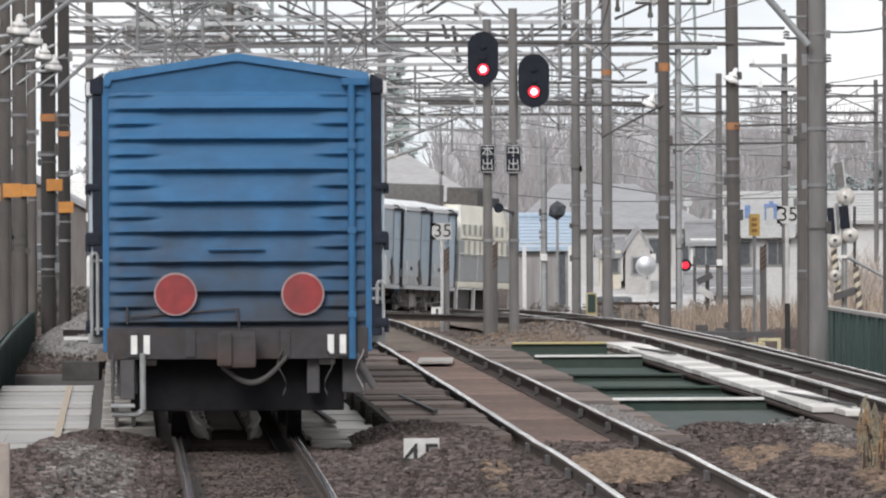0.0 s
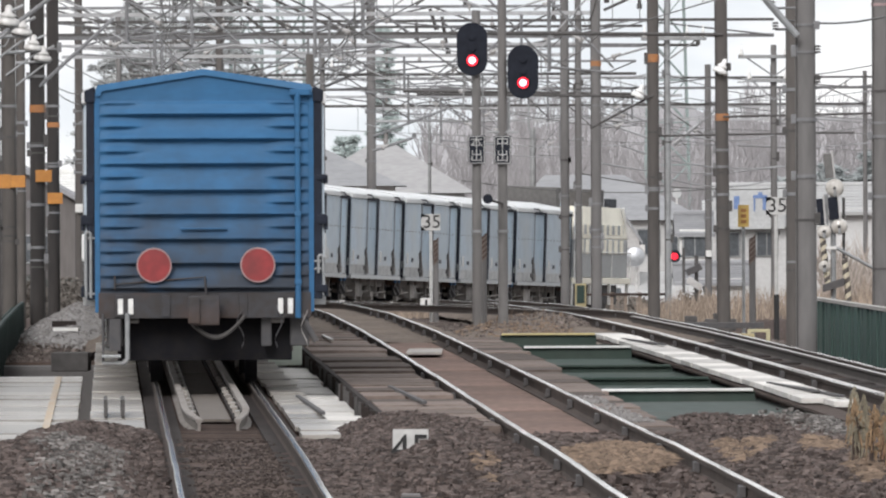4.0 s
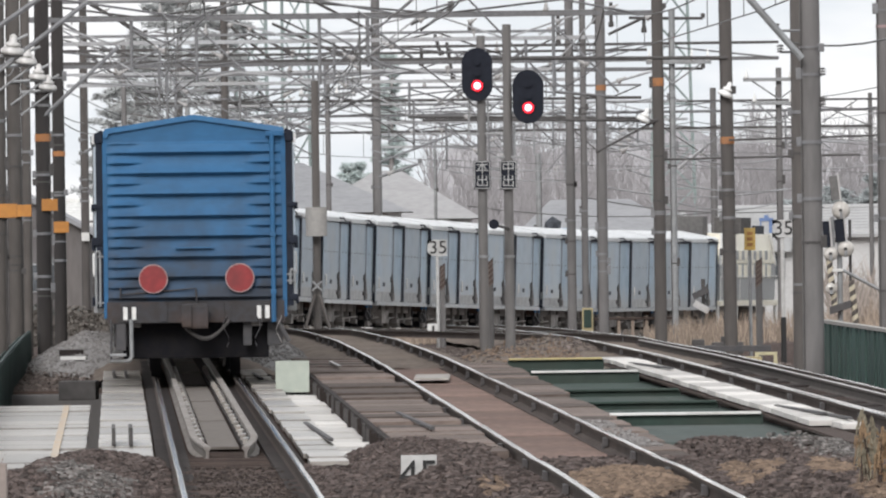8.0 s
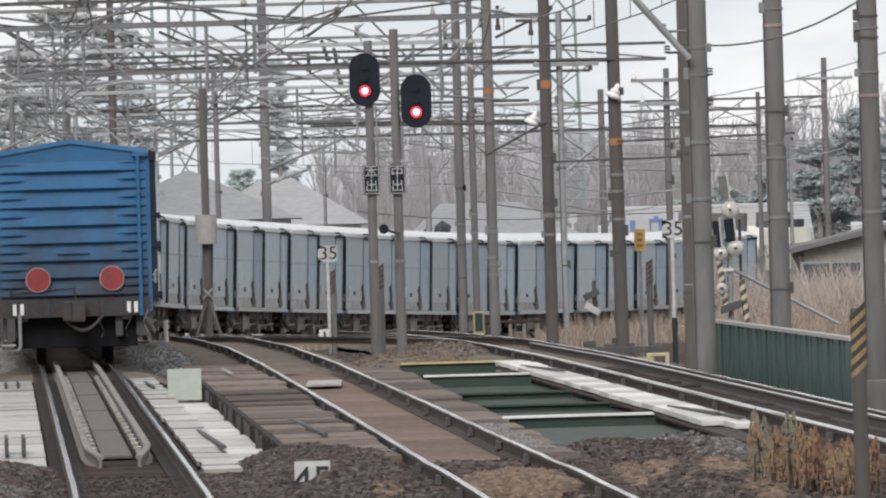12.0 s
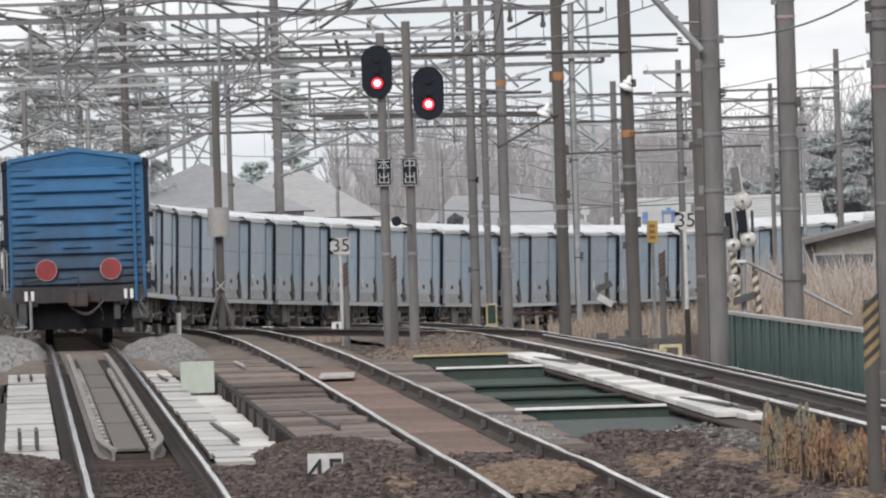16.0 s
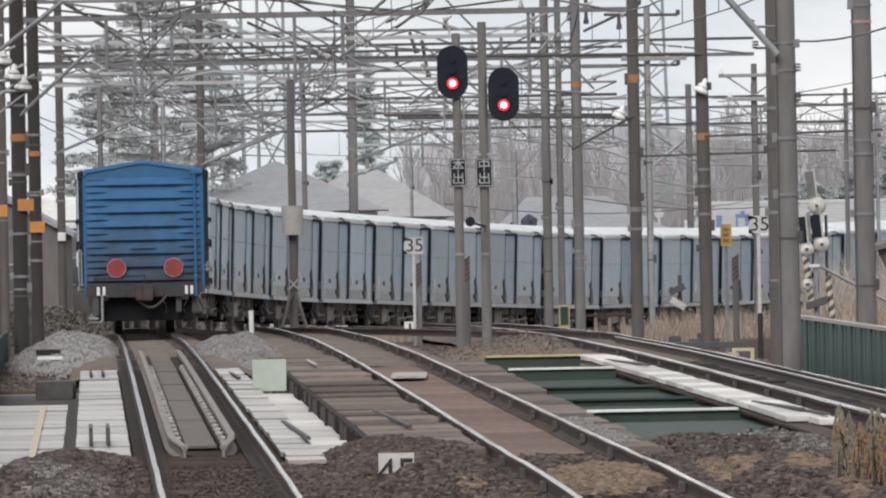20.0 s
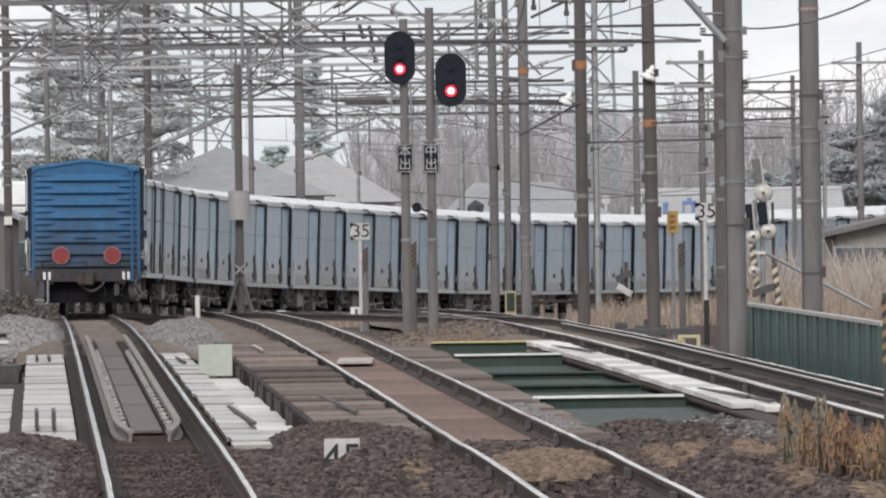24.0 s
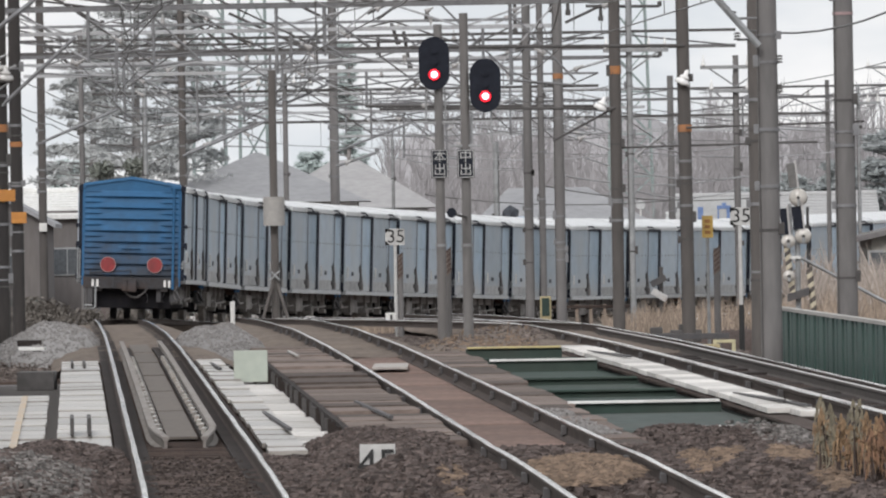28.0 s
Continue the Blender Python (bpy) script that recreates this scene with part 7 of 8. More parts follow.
def crossing_signal(x, y, label):
    t_ = thing("crossing_signal", None, label, "crossing signal", "crossing signals")
    z0 = rail_z(y) - 0.6
    bm = bmesh.new()
    rod(bm, (x, y, z0), (x, y, 2.75), 0.055, 0.055, 12)
    part("post", bm, GALV, t_)
    housing = mat("pale_glossy_housing", (0.6, 0.58, 0.54), (0.45, 0.43, 0.4), 0.18, bump=0.02, stain=(0.3, 0.28, 0.24), amount=0.6, big=5)
    for dx, z, r in ((0.03, 2.75, 0.19), (0.12, 1.96, 0.17), (-0.19, 1.86, 0.15), (-0.19, 1.14, 0.12)):
        bm = bmesh.new()
        bmesh.ops.create_uvsphere(bm, u_segments=20, v_segments=12, radius=r, matrix=Matrix.Translation((x + dx, y - 0.15, z)) @ Matrix.Diagonal((1, 0.6, 1, 1)))
        for f in bm.faces:
            f.smooth = True
        d = part("lamp_housing", bm, housing, t_, "round white lamp housing")
        bm = bmesh.new()
        rod(bm, (x + dx - 0.01, y - 0.29, z - 0.01), (x + dx, y - 0.2, z), 0.03, 0.045, 16)
        part("lens", bm, DARKSTEEL, d, "dark back of the lamp")
        bm = bmesh.new()
        box(bm, x + dx - 0.03, x + dx + 0.03, y - 0.29, y - 0.22, z - r * 0.95, z - 0.03, 0.01)
        part("bracket", bm, GALV, d, "grey lamp bracket")
    for dx, z, w, h, lean, m in ((-0.1, 3.2, 0.17, 0.5, -6, mat("faded_board_grey", (0.16, 0.155, 0.15), (0.12, 0.117, 0.113), 0.85)), (-0.27, 2.26, 0.14, 0.54, -4, SIGNALBLACK), (0.0, 2.33, 0.2, 0.46, -5, SIGNALBLACK)):
        bm = bmesh.new()
        box(bm, -w / 2, w / 2, -0.02, 0.02, -h / 2, h / 2, 0.01)
        bl = part("dark_board", bm, m, t_, "dark slanted board", pose(x + dx, y - 0.2, z, 0, lean, 0))
        bm = bmesh.new()
        box(bm, w / 2, w / 2 + 0.035, -0.03, 0.03, -h / 2 - 0.03, h / 2 + 0.06, 0.005)
        part("edge", bm, PALEBOARD, bl, "pale board edge")
    bm = bmesh.new()
    box(bm, x - 0.19, x - 0.1, y - 0.12, y - 0.09, 1.9, 2.62, 0.01)
    part("back_plate", bm, GALV, t_, "pale grey plate between the boards")
    bm = bmesh.new()
    rod(bm, (x + 0.22, y + 0.1, 1.3), (x + 0.22, y + 0.1, 2.55), 0.03)
    part("side_post", bm, DARKSTEEL, t_, "thin dark post")
    for dx, z0_, z1_ in ((-0.24, 0.75, 1.84), (0.22, 0.1, 1.3)):
        n = 12
        h = (z1_ - z0_) / n
        for i in range(n):
            bm = bmesh.new()
            bmesh.ops.create_cone(bm, cap_ends=True, segments=12, radius1=0.06, radius2=0.06, depth=h)
            for v in bm.verts:
                v.co.z += v.co.x * 0.7 + h / 2
            part("gate_stripe", bm, GATEPALE if i % 2 == 0 else GATEDARK, t_, "", pose(x + dx + 0.12 * (1 - i / n), y - 0.1, z0_ + h * i))
    bm = bmesh.new()
    rod(bm, (x + 0.06, y, 1.52), (x + 2.2, y, 0.35), 0.035)
    part("barrier_arm", bm, GALV, t_, "grey slanted barrier arm")
    bm = bmesh.new()
    box(bm, x - 0.2, x + 0.06, y - 0.14, y - 0.05, 1.49, 1.55, 0.01)
    part("arm_clamp", bm, WHITE, t_, "white arm clamp")
    bm = bmesh.new()
    box(bm, x - 0.22, x + 0.22, y - 0.25, y + 0.1, 0.68, 0.84, 0.02)
    for v in bm.verts:
        v.co.z += (v.co.x - x) * 0.3
    part("machine_box", bm, BLACK, t_, "black tilted counterweight")
    return t_


crossing_signal(7.27, 205.5, "level crossing signal with white lamp housings and striped gate")
t_ = thing("crossing_board", None, "dark post with tilted black and white boards beside the track", "crossing board")
bm = bmesh.new()
rod(bm, (5.25, 241.74, rail_z(241.74) - 0.5), (5.25, 241.74, 1.3), 0.05, 0.05, 10)
part("post", bm, DARKSTEEL, t_)
for a, m_, l_ in (((5.18, 0.96, 25), BLACK, "dark board on the arm"), ((5.2, 0.62, -32), PALEBOARD, "white board on the arm")):
    bm = bmesh.new()
    box(bm, -0.2, 0.2, -0.02, 0.02, -0.08, 0.08, 0.01)
    part("board", bm, m_, t_, l_, pose(a[0], 241.50, a[1], 0, -a[2], 0))


# ---- houses ----
def house(x0, x1, y0, y1, z0, eave, ridge, along_x, wall, roof, label, windows=(), over=0.5, ridge_at=0.5, name="house", hip=None):
    t_ = thing(name, None, label, "house", "houses beyond the line")
    bm = bmesh.new()
    box(bm, x0, x1, y0, y1, z0, eave)
    part("wall", bm, wall, t_)
    bm = bmesh.new()
    if along_x:
        ym = (y0 + y1) / 2
        pr = [(y0 - over, eave - 0.15), (ym, ridge), (y1 + over, eave - 0.15), (y1 + over, eave - 0.3), (ym, ridge - 0.18), (y0 - over, eave - 0.3)]
        a = [bm.verts.new((x0 - over, p, q)) for p, q in pr]
        b = [bm.verts.new((x1 + over, p, q)) for p, q in pr]
    else:
        xm = x0 + (x1 - x0) * ridge_at
        pr = [(x0 - over, eave - 0.15), (xm, ridge), (x1 + over, eave - 0.15), (x1 + over, eave - 0.3), (xm, ridge - 0.18), (x0 - over, eave - 0.3)]
        a = [bm.verts.new((p, y0 - over, q)) for p, q in pr]
        b = [bm.verts.new((p, y1 + over, q)) for p, q in pr]
    for i in range(6):
        bm.faces.new((a[i], a[(i + 1) % 6], b[(i + 1) % 6], b[i]))
    bm.faces.new(a)
    bm.faces.new(b[::-1])
    bmesh.ops.recalc_face_normals(bm, faces=bm.faces)
    r_ = part("roof", bm, roof, t_, "pitched roof")
    if not along_x:
        bm = bmesh.new()
        tri = ((x0, eave - 0.05), (x1, eave - 0.05), (x0 + (x1 - x0) * ridge_at, ridge - 0.2))
        va = [bm.verts.new((p, y0 - 0.02, q)) for p, q in tri]
        vb = [bm.verts.new((p, y0 + 0.2, q)) for p, q in tri]
        bm.faces.new(va)
        bm.faces.new(vb[::-1])
        for i in range(3):
            bm.faces.new((va[i], vb[i], vb[(i + 1) % 3], va[(i + 1) % 3]))
        bmesh.ops.recalc_face_normals(bm, faces=bm.faces)
        part("gable", bm, wall, t_)
    else:
        bm = bmesh.new()
        for i in range(1, 9):
            f = i / 9
            z = eave - 0.13 + (ridge - eave + 0.15) * f
            y = y0 - over + ((y0 + y1) / 2 - y0 + over) * f
            box(bm, x0 - over, x1 + over, y - 0.03, y + 0.03, z - 0.02, z + 0.005)
        part("tiling", bm, roof, r_)["kind"] = "stuff"
        ym = (y0 + y1) / 2
        bm = bmesh.new()
        rod(bm, (x0 - over, ym, ridge + 0.04), (x1 + over, ym, ridge + 0.04), 0.12, 0.12, 10)
        part("ridge", bm, roof, r_)
    if hip:
        for o_ in [c for c in t_.children if c.name.startswith("roof")]:
            for c in list(o_.children):
                bpy.data.objects.remove(c)
            bpy.data.objects.remove(o_)
        for o_ in [c for c in t_.children if c.name.startswith("gable")]:
            bpy.data.objects.remove(o_)
        bm = bmesh.new()
        xa, xb, ya, yb = x0 - over, x1 + over, y0 - over, y1 + over
        r0, r1, ym = x0 + (x1 - x0) * hip[0], x0 + (x1 - x0) * hip[1], (ya + yb) / 2
        base = [bm.verts.new(p) for p in ((xa, ya, eave - 0.1), (xb, ya, eave - 0.1), (xb, yb, eave - 0.1), (xa, yb, eave - 0.1))]
        rg = [bm.verts.new((r0, ym, ridge)), bm.verts.new((r1, ym, ridge))]
        for f in ((base[0], base[1], rg[1], rg[0]), (base[1], base[2], rg[1]), (base[2], base[3], rg[0], rg[1]), (base[3], base[0], rg[0]), base[::-1]):
            bm.faces.new(f)
        part("roof", bm, roof, t_, "hipped tiled roof")
    for wx, wz, ww, wh in windows:
        bm = bmesh.new()
        box(bm, wx - ww / 2 - 0.06, wx + ww / 2 + 0.06, y0 - 0.06, y0 + 0.02, wz - wh / 2 - 0.06, wz + wh / 2 + 0.06, 0.01)
        w = part("window", bm, GALV, t_, "grey window frame")
        n = 2 if ww > 0.7 else 1
        for i in range(n):
            bm = bmesh.new()
            a0 = wx - ww / 2 + i * ww / n
            box(bm, a0 + 0.02, a0 + ww / n - 0.02, y0 - 0.075, y0 - 0.06, wz - wh / 2, wz + wh / 2)
            part("pane", bm, GLASS, w)
    return t_


# walls and roofs of the far houses carry painted haze
CREAM = mat("cream_wall", (0.64, 0.6, 0.5), (0.56, 0.525, 0.44), 0.9, stain=(0.45, 0.42, 0.36))
BLUEROOF = mat("blue_metal_roof", (0.33, 0.41, 0.5), (0.285, 0.355, 0.435), 0.5, stain=(0.38, 0.44, 0.51))
DARKWALL = mat("dark_timber_wall", (0.15, 0.14, 0.14), (0.12, 0.112, 0.112), 0.9, grain=6, stain=(0.16, 0.14, 0.12), stretch=(1, 1, 0.2))
PALEROOF = mat("pale_sheet_roof", (0.52, 0.53, 0.53), (0.44, 0.45, 0.45), 0.6, stain=(0.36, 0.36, 0.36))
PALETILE = mat("pale_grey_tile", (0.36, 0.355, 0.355), (0.3, 0.295, 0.295), 0.75, grain=3, bump=0.3, stain=(0.27, 0.265, 0.265), amount=0.5, stretch=(1, 1, 6))
house(0.9, 3.0, 362.6, 368.6, -1.2, 1.85, 2.8, True, mat("grey_board_wall", (0.36, 0.35, 0.348), (0.3, 0.29, 0.287), 0.9, grain=6, stain=(0.2, 0.19, 0.18), stretch=(4, 1, 0.2)), BLUEROOF, "small shed with a blue metal roof greyed for haze and a porch", ((2.62, 0.55, 0.28, 1.9),), 0.3)
house(1.2, 9.0, 413.4, 421.4, -1.0, 2.5, 4.3, True, PLASTER, ROOFTILE, "long grey-tiled house with pale plaster walls", ((8.4, 1.5, 0.9, 1.0), (7.0, 1.5, 0.9, 1.0)), 0.4, hip=(0.2, 0.62))
house(5.25, 6.2, 386.8, 394.8, -1.0, 1.7, 2.5, False, mat("dull_grey_wall", (0.44, 0.43, 0.42), (0.38, 0.37, 0.36), 0.9, stain=(0.25, 0.24, 0.23)), ROOFTILE, "narrow gabled house with a grey tiled roof", ((5.7, 0.95, 0.4, 0.6),), 0.12, 0.5)
house(4.3, 5.1, 389.0, 394.8, -1.0, 1.55, 2.0, True, CREAM, ROOFTILE, "low cream house with a grey roof", ((4.85, 0.95, 0.3, 0.5),), 0.2)
for x, y, n in ((1.25, 361.6, 0), (1.9, 361.6, 1), (2.9, 361.6, 2)):
    bm = bmesh.new()
    box(bm, x - 0.07, x + 0.07, y - 0.07, y + 0.07, -1.3, 1.72, 0.015)
    tagged(part("porch_post", bm, WHITE if n == 2 else PLASTER), "pale square porch post under the blue roof", "post", "porch posts")
bm = sweep([(3.4, 377.0, -1.1), (3.4, 392.0, 0.35)], [(-0.2, 0), (5.2, 0), (5.2, -0.5), (-0.2, -0.5)])
tagged(part("road", bm, mat("pale_concrete_road", (0.52, 0.515, 0.505), (0.44, 0.435, 0.43), 0.9, stain=(0.24, 0.235, 0.23))), "pale concrete road climbing between the houses", "road", kind="structure")
bm = bmesh.new()
bmesh.ops.create_icosphere(bm, subdivisions=4, radius=1.0)
for v in bm.verts:
    v.co = Vector((4.8 + v.co.x * 2.3, 366.0 + v.co.y * 2.6, -1.4 + max(v.co.z, -0.2) * 1.0 + 0.08 * noise.noise(v.co * 4)))
tagged(part("earth_bank", bm, DRYEARTH), "low dry earth bank in front of the road", "bank")
t_ = thing("low_fence", None, "low brown post and rail fence beside the line", "fence")
bm = bmesh.new()
box(bm, 3.2, 5.9, 309.95, 310.0, -0.08, 0.0, 0.01)
part("rail", bm, SLEEPER, t_)
for i in range(7):
    bm = bmesh.new()
    box(bm, -0.05, 0.05, -0.05, 0.05, -0.75, 0.03 - 0.02 * (i % 2), 0.01)
    part("post", bm, mat("tan_fence_post", (0.26, 0.21, 0.17), (0.19, 0.15, 0.12), 0.9), t_, "", pose(3.25 + i * 0.43, 310.06, 0))
house(7.9, 9.1, 394.0, 398.0, -1.0, 2.0, 2.6, True, WHITE, ROOFTILE, "white house with wide windows", ((8.5, 1.35, 0.9, 0.8),), 0.2)
house(9.3, 12.4, 400.1, 407.1, -1.0, 2.4, 3.0, True, PLASTER, PALEROOF, "low shop building behind a sign board", ((10.0, 1.4, 0.8, 0.9), (11.5, 1.4, 0.8, 0.9)), 0.3)
t_ = thing("sign_board", None, "long white sign board with blue shapes on a shop", "sign board")
bm = bmesh.new()
box(bm, 9.3, 12.2, 399.6, 399.85, 2.0, 3.7, 0.02)
b_ = part("board", bm, PALEROOF, t_)
SIGNBLUE = mat("sign_blue", (0.16, 0.24, 0.44), (0.13, 0.2, 0.38), 0.6)
for a, b, c, d in ((9.55, 9.63, 2.8, 3.4), (9.85, 9.93, 2.75, 3.4), (10.18, 10.4, 2.8, 3.32), (11.33, 11.5, 2.76, 3.26), (10.97, 11.03, 2.7, 3.22), (10.95, 11.5, 3.23, 3.36), (11.14, 11.32, 3.36, 3.47)):
    bm = bmesh.new()
    box(bm, a, b, 399.57, 399.6, c, d)
    part("mark", bm, SIGNBLUE, b_, "blue sign mark")
house(-11.6, -3.4, 400.1, 410.1, -1.0, 3.9, 5.85, False, PLASTER, ROOFTILE, "large house with a wide grey tiled roof", ((-9.5, 2.9, 1.2, 0.9), (-6.5, 2.9, 1.2, 0.9)), 0.5, 0.5, hip=(0.49, 0.52))
house(-7.6, -0.6, 423.0, 433.0, -1.0, 3.7, 5.7, True, PLASTER, PALETILE, "large house with a long grey tiled roof", ((-4.5, 2.8, 1.2, 0.9), (-2.0, 2.8, 1.2, 0.9)), 0.5, hip=(0.42, 0.58))
house(-15.2, -12.7, 362.6, 370.6, -1.2, 3.45, 4.15, True, DARKWALL, WHITE, "dark timber building with a bright sheet roof", ((-13.6, 1.6, 1.0, 0.9),), 0.3)
house(-19.6, -13.9, 352.0, 358.0, -1.3, 3.1, 4.7, False, DARKWALL, ROOFTILE, "dark gabled building with pale roof edges", ((-15.5, 1.4, 1.2, 0.9),), 0.3)
house(12.4, 26.0, 290.1, 298.1, -1.2, 2.1, 3.9, False, mat("beige_grey_wall", (0.3, 0.285, 0.26), (0.25, 0.24, 0.22), 0.9, stain=(0.2, 0.19, 0.17)), mat("dark_house_roof", (0.16, 0.15, 0.15), (0.12, 0.115, 0.115), 0.85, stain=(0.22, 0.21, 0.2)), "gabled house with beige walls and a grey roof", ((13.2, 1.2, 1.7, 0.6), (15.4, 1.2, 1.5, 0.6)), 0.5, 0.62)
house(17.0, 30.0, 346.0, 352.0, -1.0, 1.9, 2.7, True, mat("teal_grey_wall", (0.22, 0.28, 0.28), (0.18, 0.23, 0.23), 0.9), PALEROOF, "long low building with a pale roof", ((18.5, 1.0, 1.4, 0.8),), 0.4)
house(10.5, 18.5, 432.0, 440.0, -1.0, 2.9, 3.9, True, PLASTER, mat("dull_sheet_roof", (0.42, 0.42, 0.42), (0.36, 0.36, 0.36), 0.7, stain=(0.3, 0.295, 0.29)), "low building with a dull grey sheet roof", (), 0.4)
# parked car by the road
t_ = thing("car", pose(4.6, 373.0, -1.55, 0, 0, 90), "white parked car on the road beyond the tracks", "car")
bm = bmesh.new()
box(bm, -2.0, 2.0, -0.8, 0.8, 0.3, 0.85, 0.12)
part("body", bm, WHITE, t_)
bm = bmesh.new()
box(bm, -1.2, 1.1, -0.7, 0.7, 0.8, 1.4, 0.2)
part("cabin", bm, GLASS, t_)
bm = bmesh.new()
box(bm, -1.0, 0.9, -0.66, 0.66, 1.38, 1.45, 0.03)
part("roof", bm, WHITE, t_)
for x in (-1.25, 1.25):
    for y in (-0.75, 0.75):
        bm = bmesh.new()
        rod(bm, (x, y - 0.1, 0.3), (x, y + 0.1, 0.3), 0.3, 0.3, 20)
        part("wheel", bm, BLACK, t_)
# round road sign on a white post
t_ = thing("road_sign", None, "round pale road sign with a blue mark on a white post", "road sign")
bm = bmesh.new()
rod(bm, (6.1, 398.0, -1.6), (6.1, 398.0, 0.9), 0.05)
part("post", bm, WHITE, t_)
bm = bmesh.new()
rod(bm, (6.1, 397.85, 1.07), (6.1, 397.92, 1.07), 0.4, 0.4, 28)
d_ = part("disc", bm, PALEROOF, t_)
for q in (-0.1, 0.1):
    bm = bmesh.new()
    box(bm, 6.1 + q - 0.07, 6.1 + q + 0.07, 397.82, 397.85, 0.98, 1.2, 0.01)
    part("mark", bm, BLUEROOF, d_, "pale blue mark")
# warning light of the road crossing, behind the line
t_ = thing("crossing_light", None, "level crossing warning light with a round red lamp on a post", "crossing light")
bm = bmesh.new()
rod(bm, (7.85, 384.0, -1.9), (7.85, 384.0, 1.3), 0.06, 0.06, 10)
part("post", bm, DARKSTEEL, t_)
for q in (-0.35,):
    bm = bmesh.new()
    rod(bm, (7.85 + q, 383.85, 0.97), (7.85 + q, 383.95, 0.97), 0.24, 0.24, 24)
    rod(bm, (7.85, 384.0, 0.97), (7.85 + q, 383.95, 0.97), 0.03)
    h_ = part("backboard", bm, SIGNALBLACK, t_, "black round backboard")
    bm = bmesh.new()
    rod(bm, (7.85 + q, 383.8, 0.97), (7.85 + q, 383.85, 0.97), 0.13, 0.13, 20)
    part("lamp", bm, LAMPRED, h_, "red glowing lens")
# convex road mirror at the corner behind the line
t_ = thing("road_mirror", None, "round convex road mirror on a pale post", "road mirror")
bm = bmesh.new()
rod(bm, (5.98, 380.1, -1.9), (5.98, 380.1, 1.15), 0.05, 0.05, 12)
part("post", bm, PALEBOARD, t_, "pale painted post")
bm = bmesh.new()
rod(bm, (5.93, 379.82, 0.96), (5.93, 379.9, 0.96), 0.4, 0.4, 32)
rod(bm, (5.93, 379.9, 0.96), (5.98, 380.06, 0.96), 0.05, 0.05, 10)
rim_ = part("rim", bm, mat("mirror_rim_grey", (0.42, 0.42, 0.42), (0.35, 0.35, 0.35), 0.6, stain=(0.3, 0.29, 0.28)), t_, "grey mirror back and rim")
bm = bmesh.new()
rings_ = [[bm.verts.new((5.93 + r * math.cos(a * math.pi / 12), 379.815 - 0.09 * (1 - (r / 0.36) ** 2), 0.96 + r * math.sin(a * math.pi / 12))) for a in range(24)] for r in (0.36, 0.27, 0.18, 0.09, 0.02)]
for a_, b_ in zip(rings_, rings_[1:]):
    for i in range(24):
        bm.faces.new((a_[i], a_[(i + 1) % 24], b_[(i + 1) % 24], b_[i])).smooth = True
bm.faces.new(rings_[-1])
bmesh.ops.recalc_face_normals(bm, faces=bm.faces[:])
part("mirror_face", bm, mat("convex_mirror", (0.5, 0.515, 0.53), (0.42, 0.43, 0.45), 0.45, metal=0.7, bump=0.0, stain=(0.36, 0.37, 0.39), big=4), rim_, "convex mirror face")
bm = bmesh.new()
box(bm, 6.1, 6.3, 379.85, 379.95, 1.1, 1.42, 0.02)
part("name_plate", bm, WHITE, t_, "small white plate beside the mirror")
bm = bmesh.new()
box(bm, 5.96, 6.2, 379.95, 380.0, 1.12, 1.16, 0.005)
part("plate_arm", bm, GALV, t_)
# low sheds and road furniture by the crossing
house(7.8, 10.2, 387.0, 390.0, -1.8, 0.1, 0.65, True, PLASTER, ROOFTILE, "low grey shed roof behind the reeds", (), 0.3)
# round road mirror on a white post
t_ = thing("road_mirror", None, "round pale road sign on a white post", "road sign")
bm = bmesh.new()
rod(bm, (8.43, 426.0, -0.9), (8.43, 426.0, 3.4), 0.04)
part("post", bm, WHITE, t_)
bm = bmesh.new()
rod(bm, (8.43, 425.9, 3.55), (8.43, 425.97, 3.55), 0.2, 0.2, 28)
part("disc", bm, PALEROOF, t_)
t_ = thing("water_tank", None, "dark faceted tank on a pole above the roofs", "tank")
bm = bmesh.new()
bmesh.ops.create_icosphere(bm, subdivisions=1, radius=0.36, matrix=Matrix.Translation((2.42, 357.78, 3.0)))
part("tank", bm, SLATE, t_)
bm = bmesh.new()
rod(bm, (2.42, 357.78, -1.2), (2.42, 357.78, 2.75), 0.05)
part("post", bm, GALV, t_)


# ---- lattice towers ----
def tower(x, y, z1, w0, w1, label):
    t_ = thing("lattice_tower", None, label, "tower", "lattice towers")
    steel = mat("pale_green_steel", (0.3, 0.36, 0.35), (0.25, 0.3, 0.29), 0.6, metal=0.2)
    z0 = -1.2
    c = lambda i, z: (x + (-1, 1, 1, -1)[i] * (w0 + (w1 - w0) * (z - z0) / (z1 - z0)) / 2, y + (-1, -1, 1, 1)[i] * (w0 + (w1 - w0) * (z - z0) / (z1 - z0)) / 2, z)
    for i in range(4):
        bm = bmesh.new()
        rod(bm, c(i, z0), c(i, z1), 0.07, 0.06, 6)
        part("leg", bm, steel, t_)
    z = z0
    while z < z1 - 1.5:
        for i in range(4):
            bm = bmesh.new()
            rod(bm, c(i, z), c((i + 1) % 4, z + 2.2), 0.035, None, 5)
            rod(bm, c((i + 1) % 4, z), c(i, z + 2.2), 0.035, None, 5)
            rod(bm, c(i, z + 2.2), c((i + 1) % 4, z + 2.2), 0.035, None, 5)
            part("bracing", bm, steel, t_)
        z += 2.2
    return t_


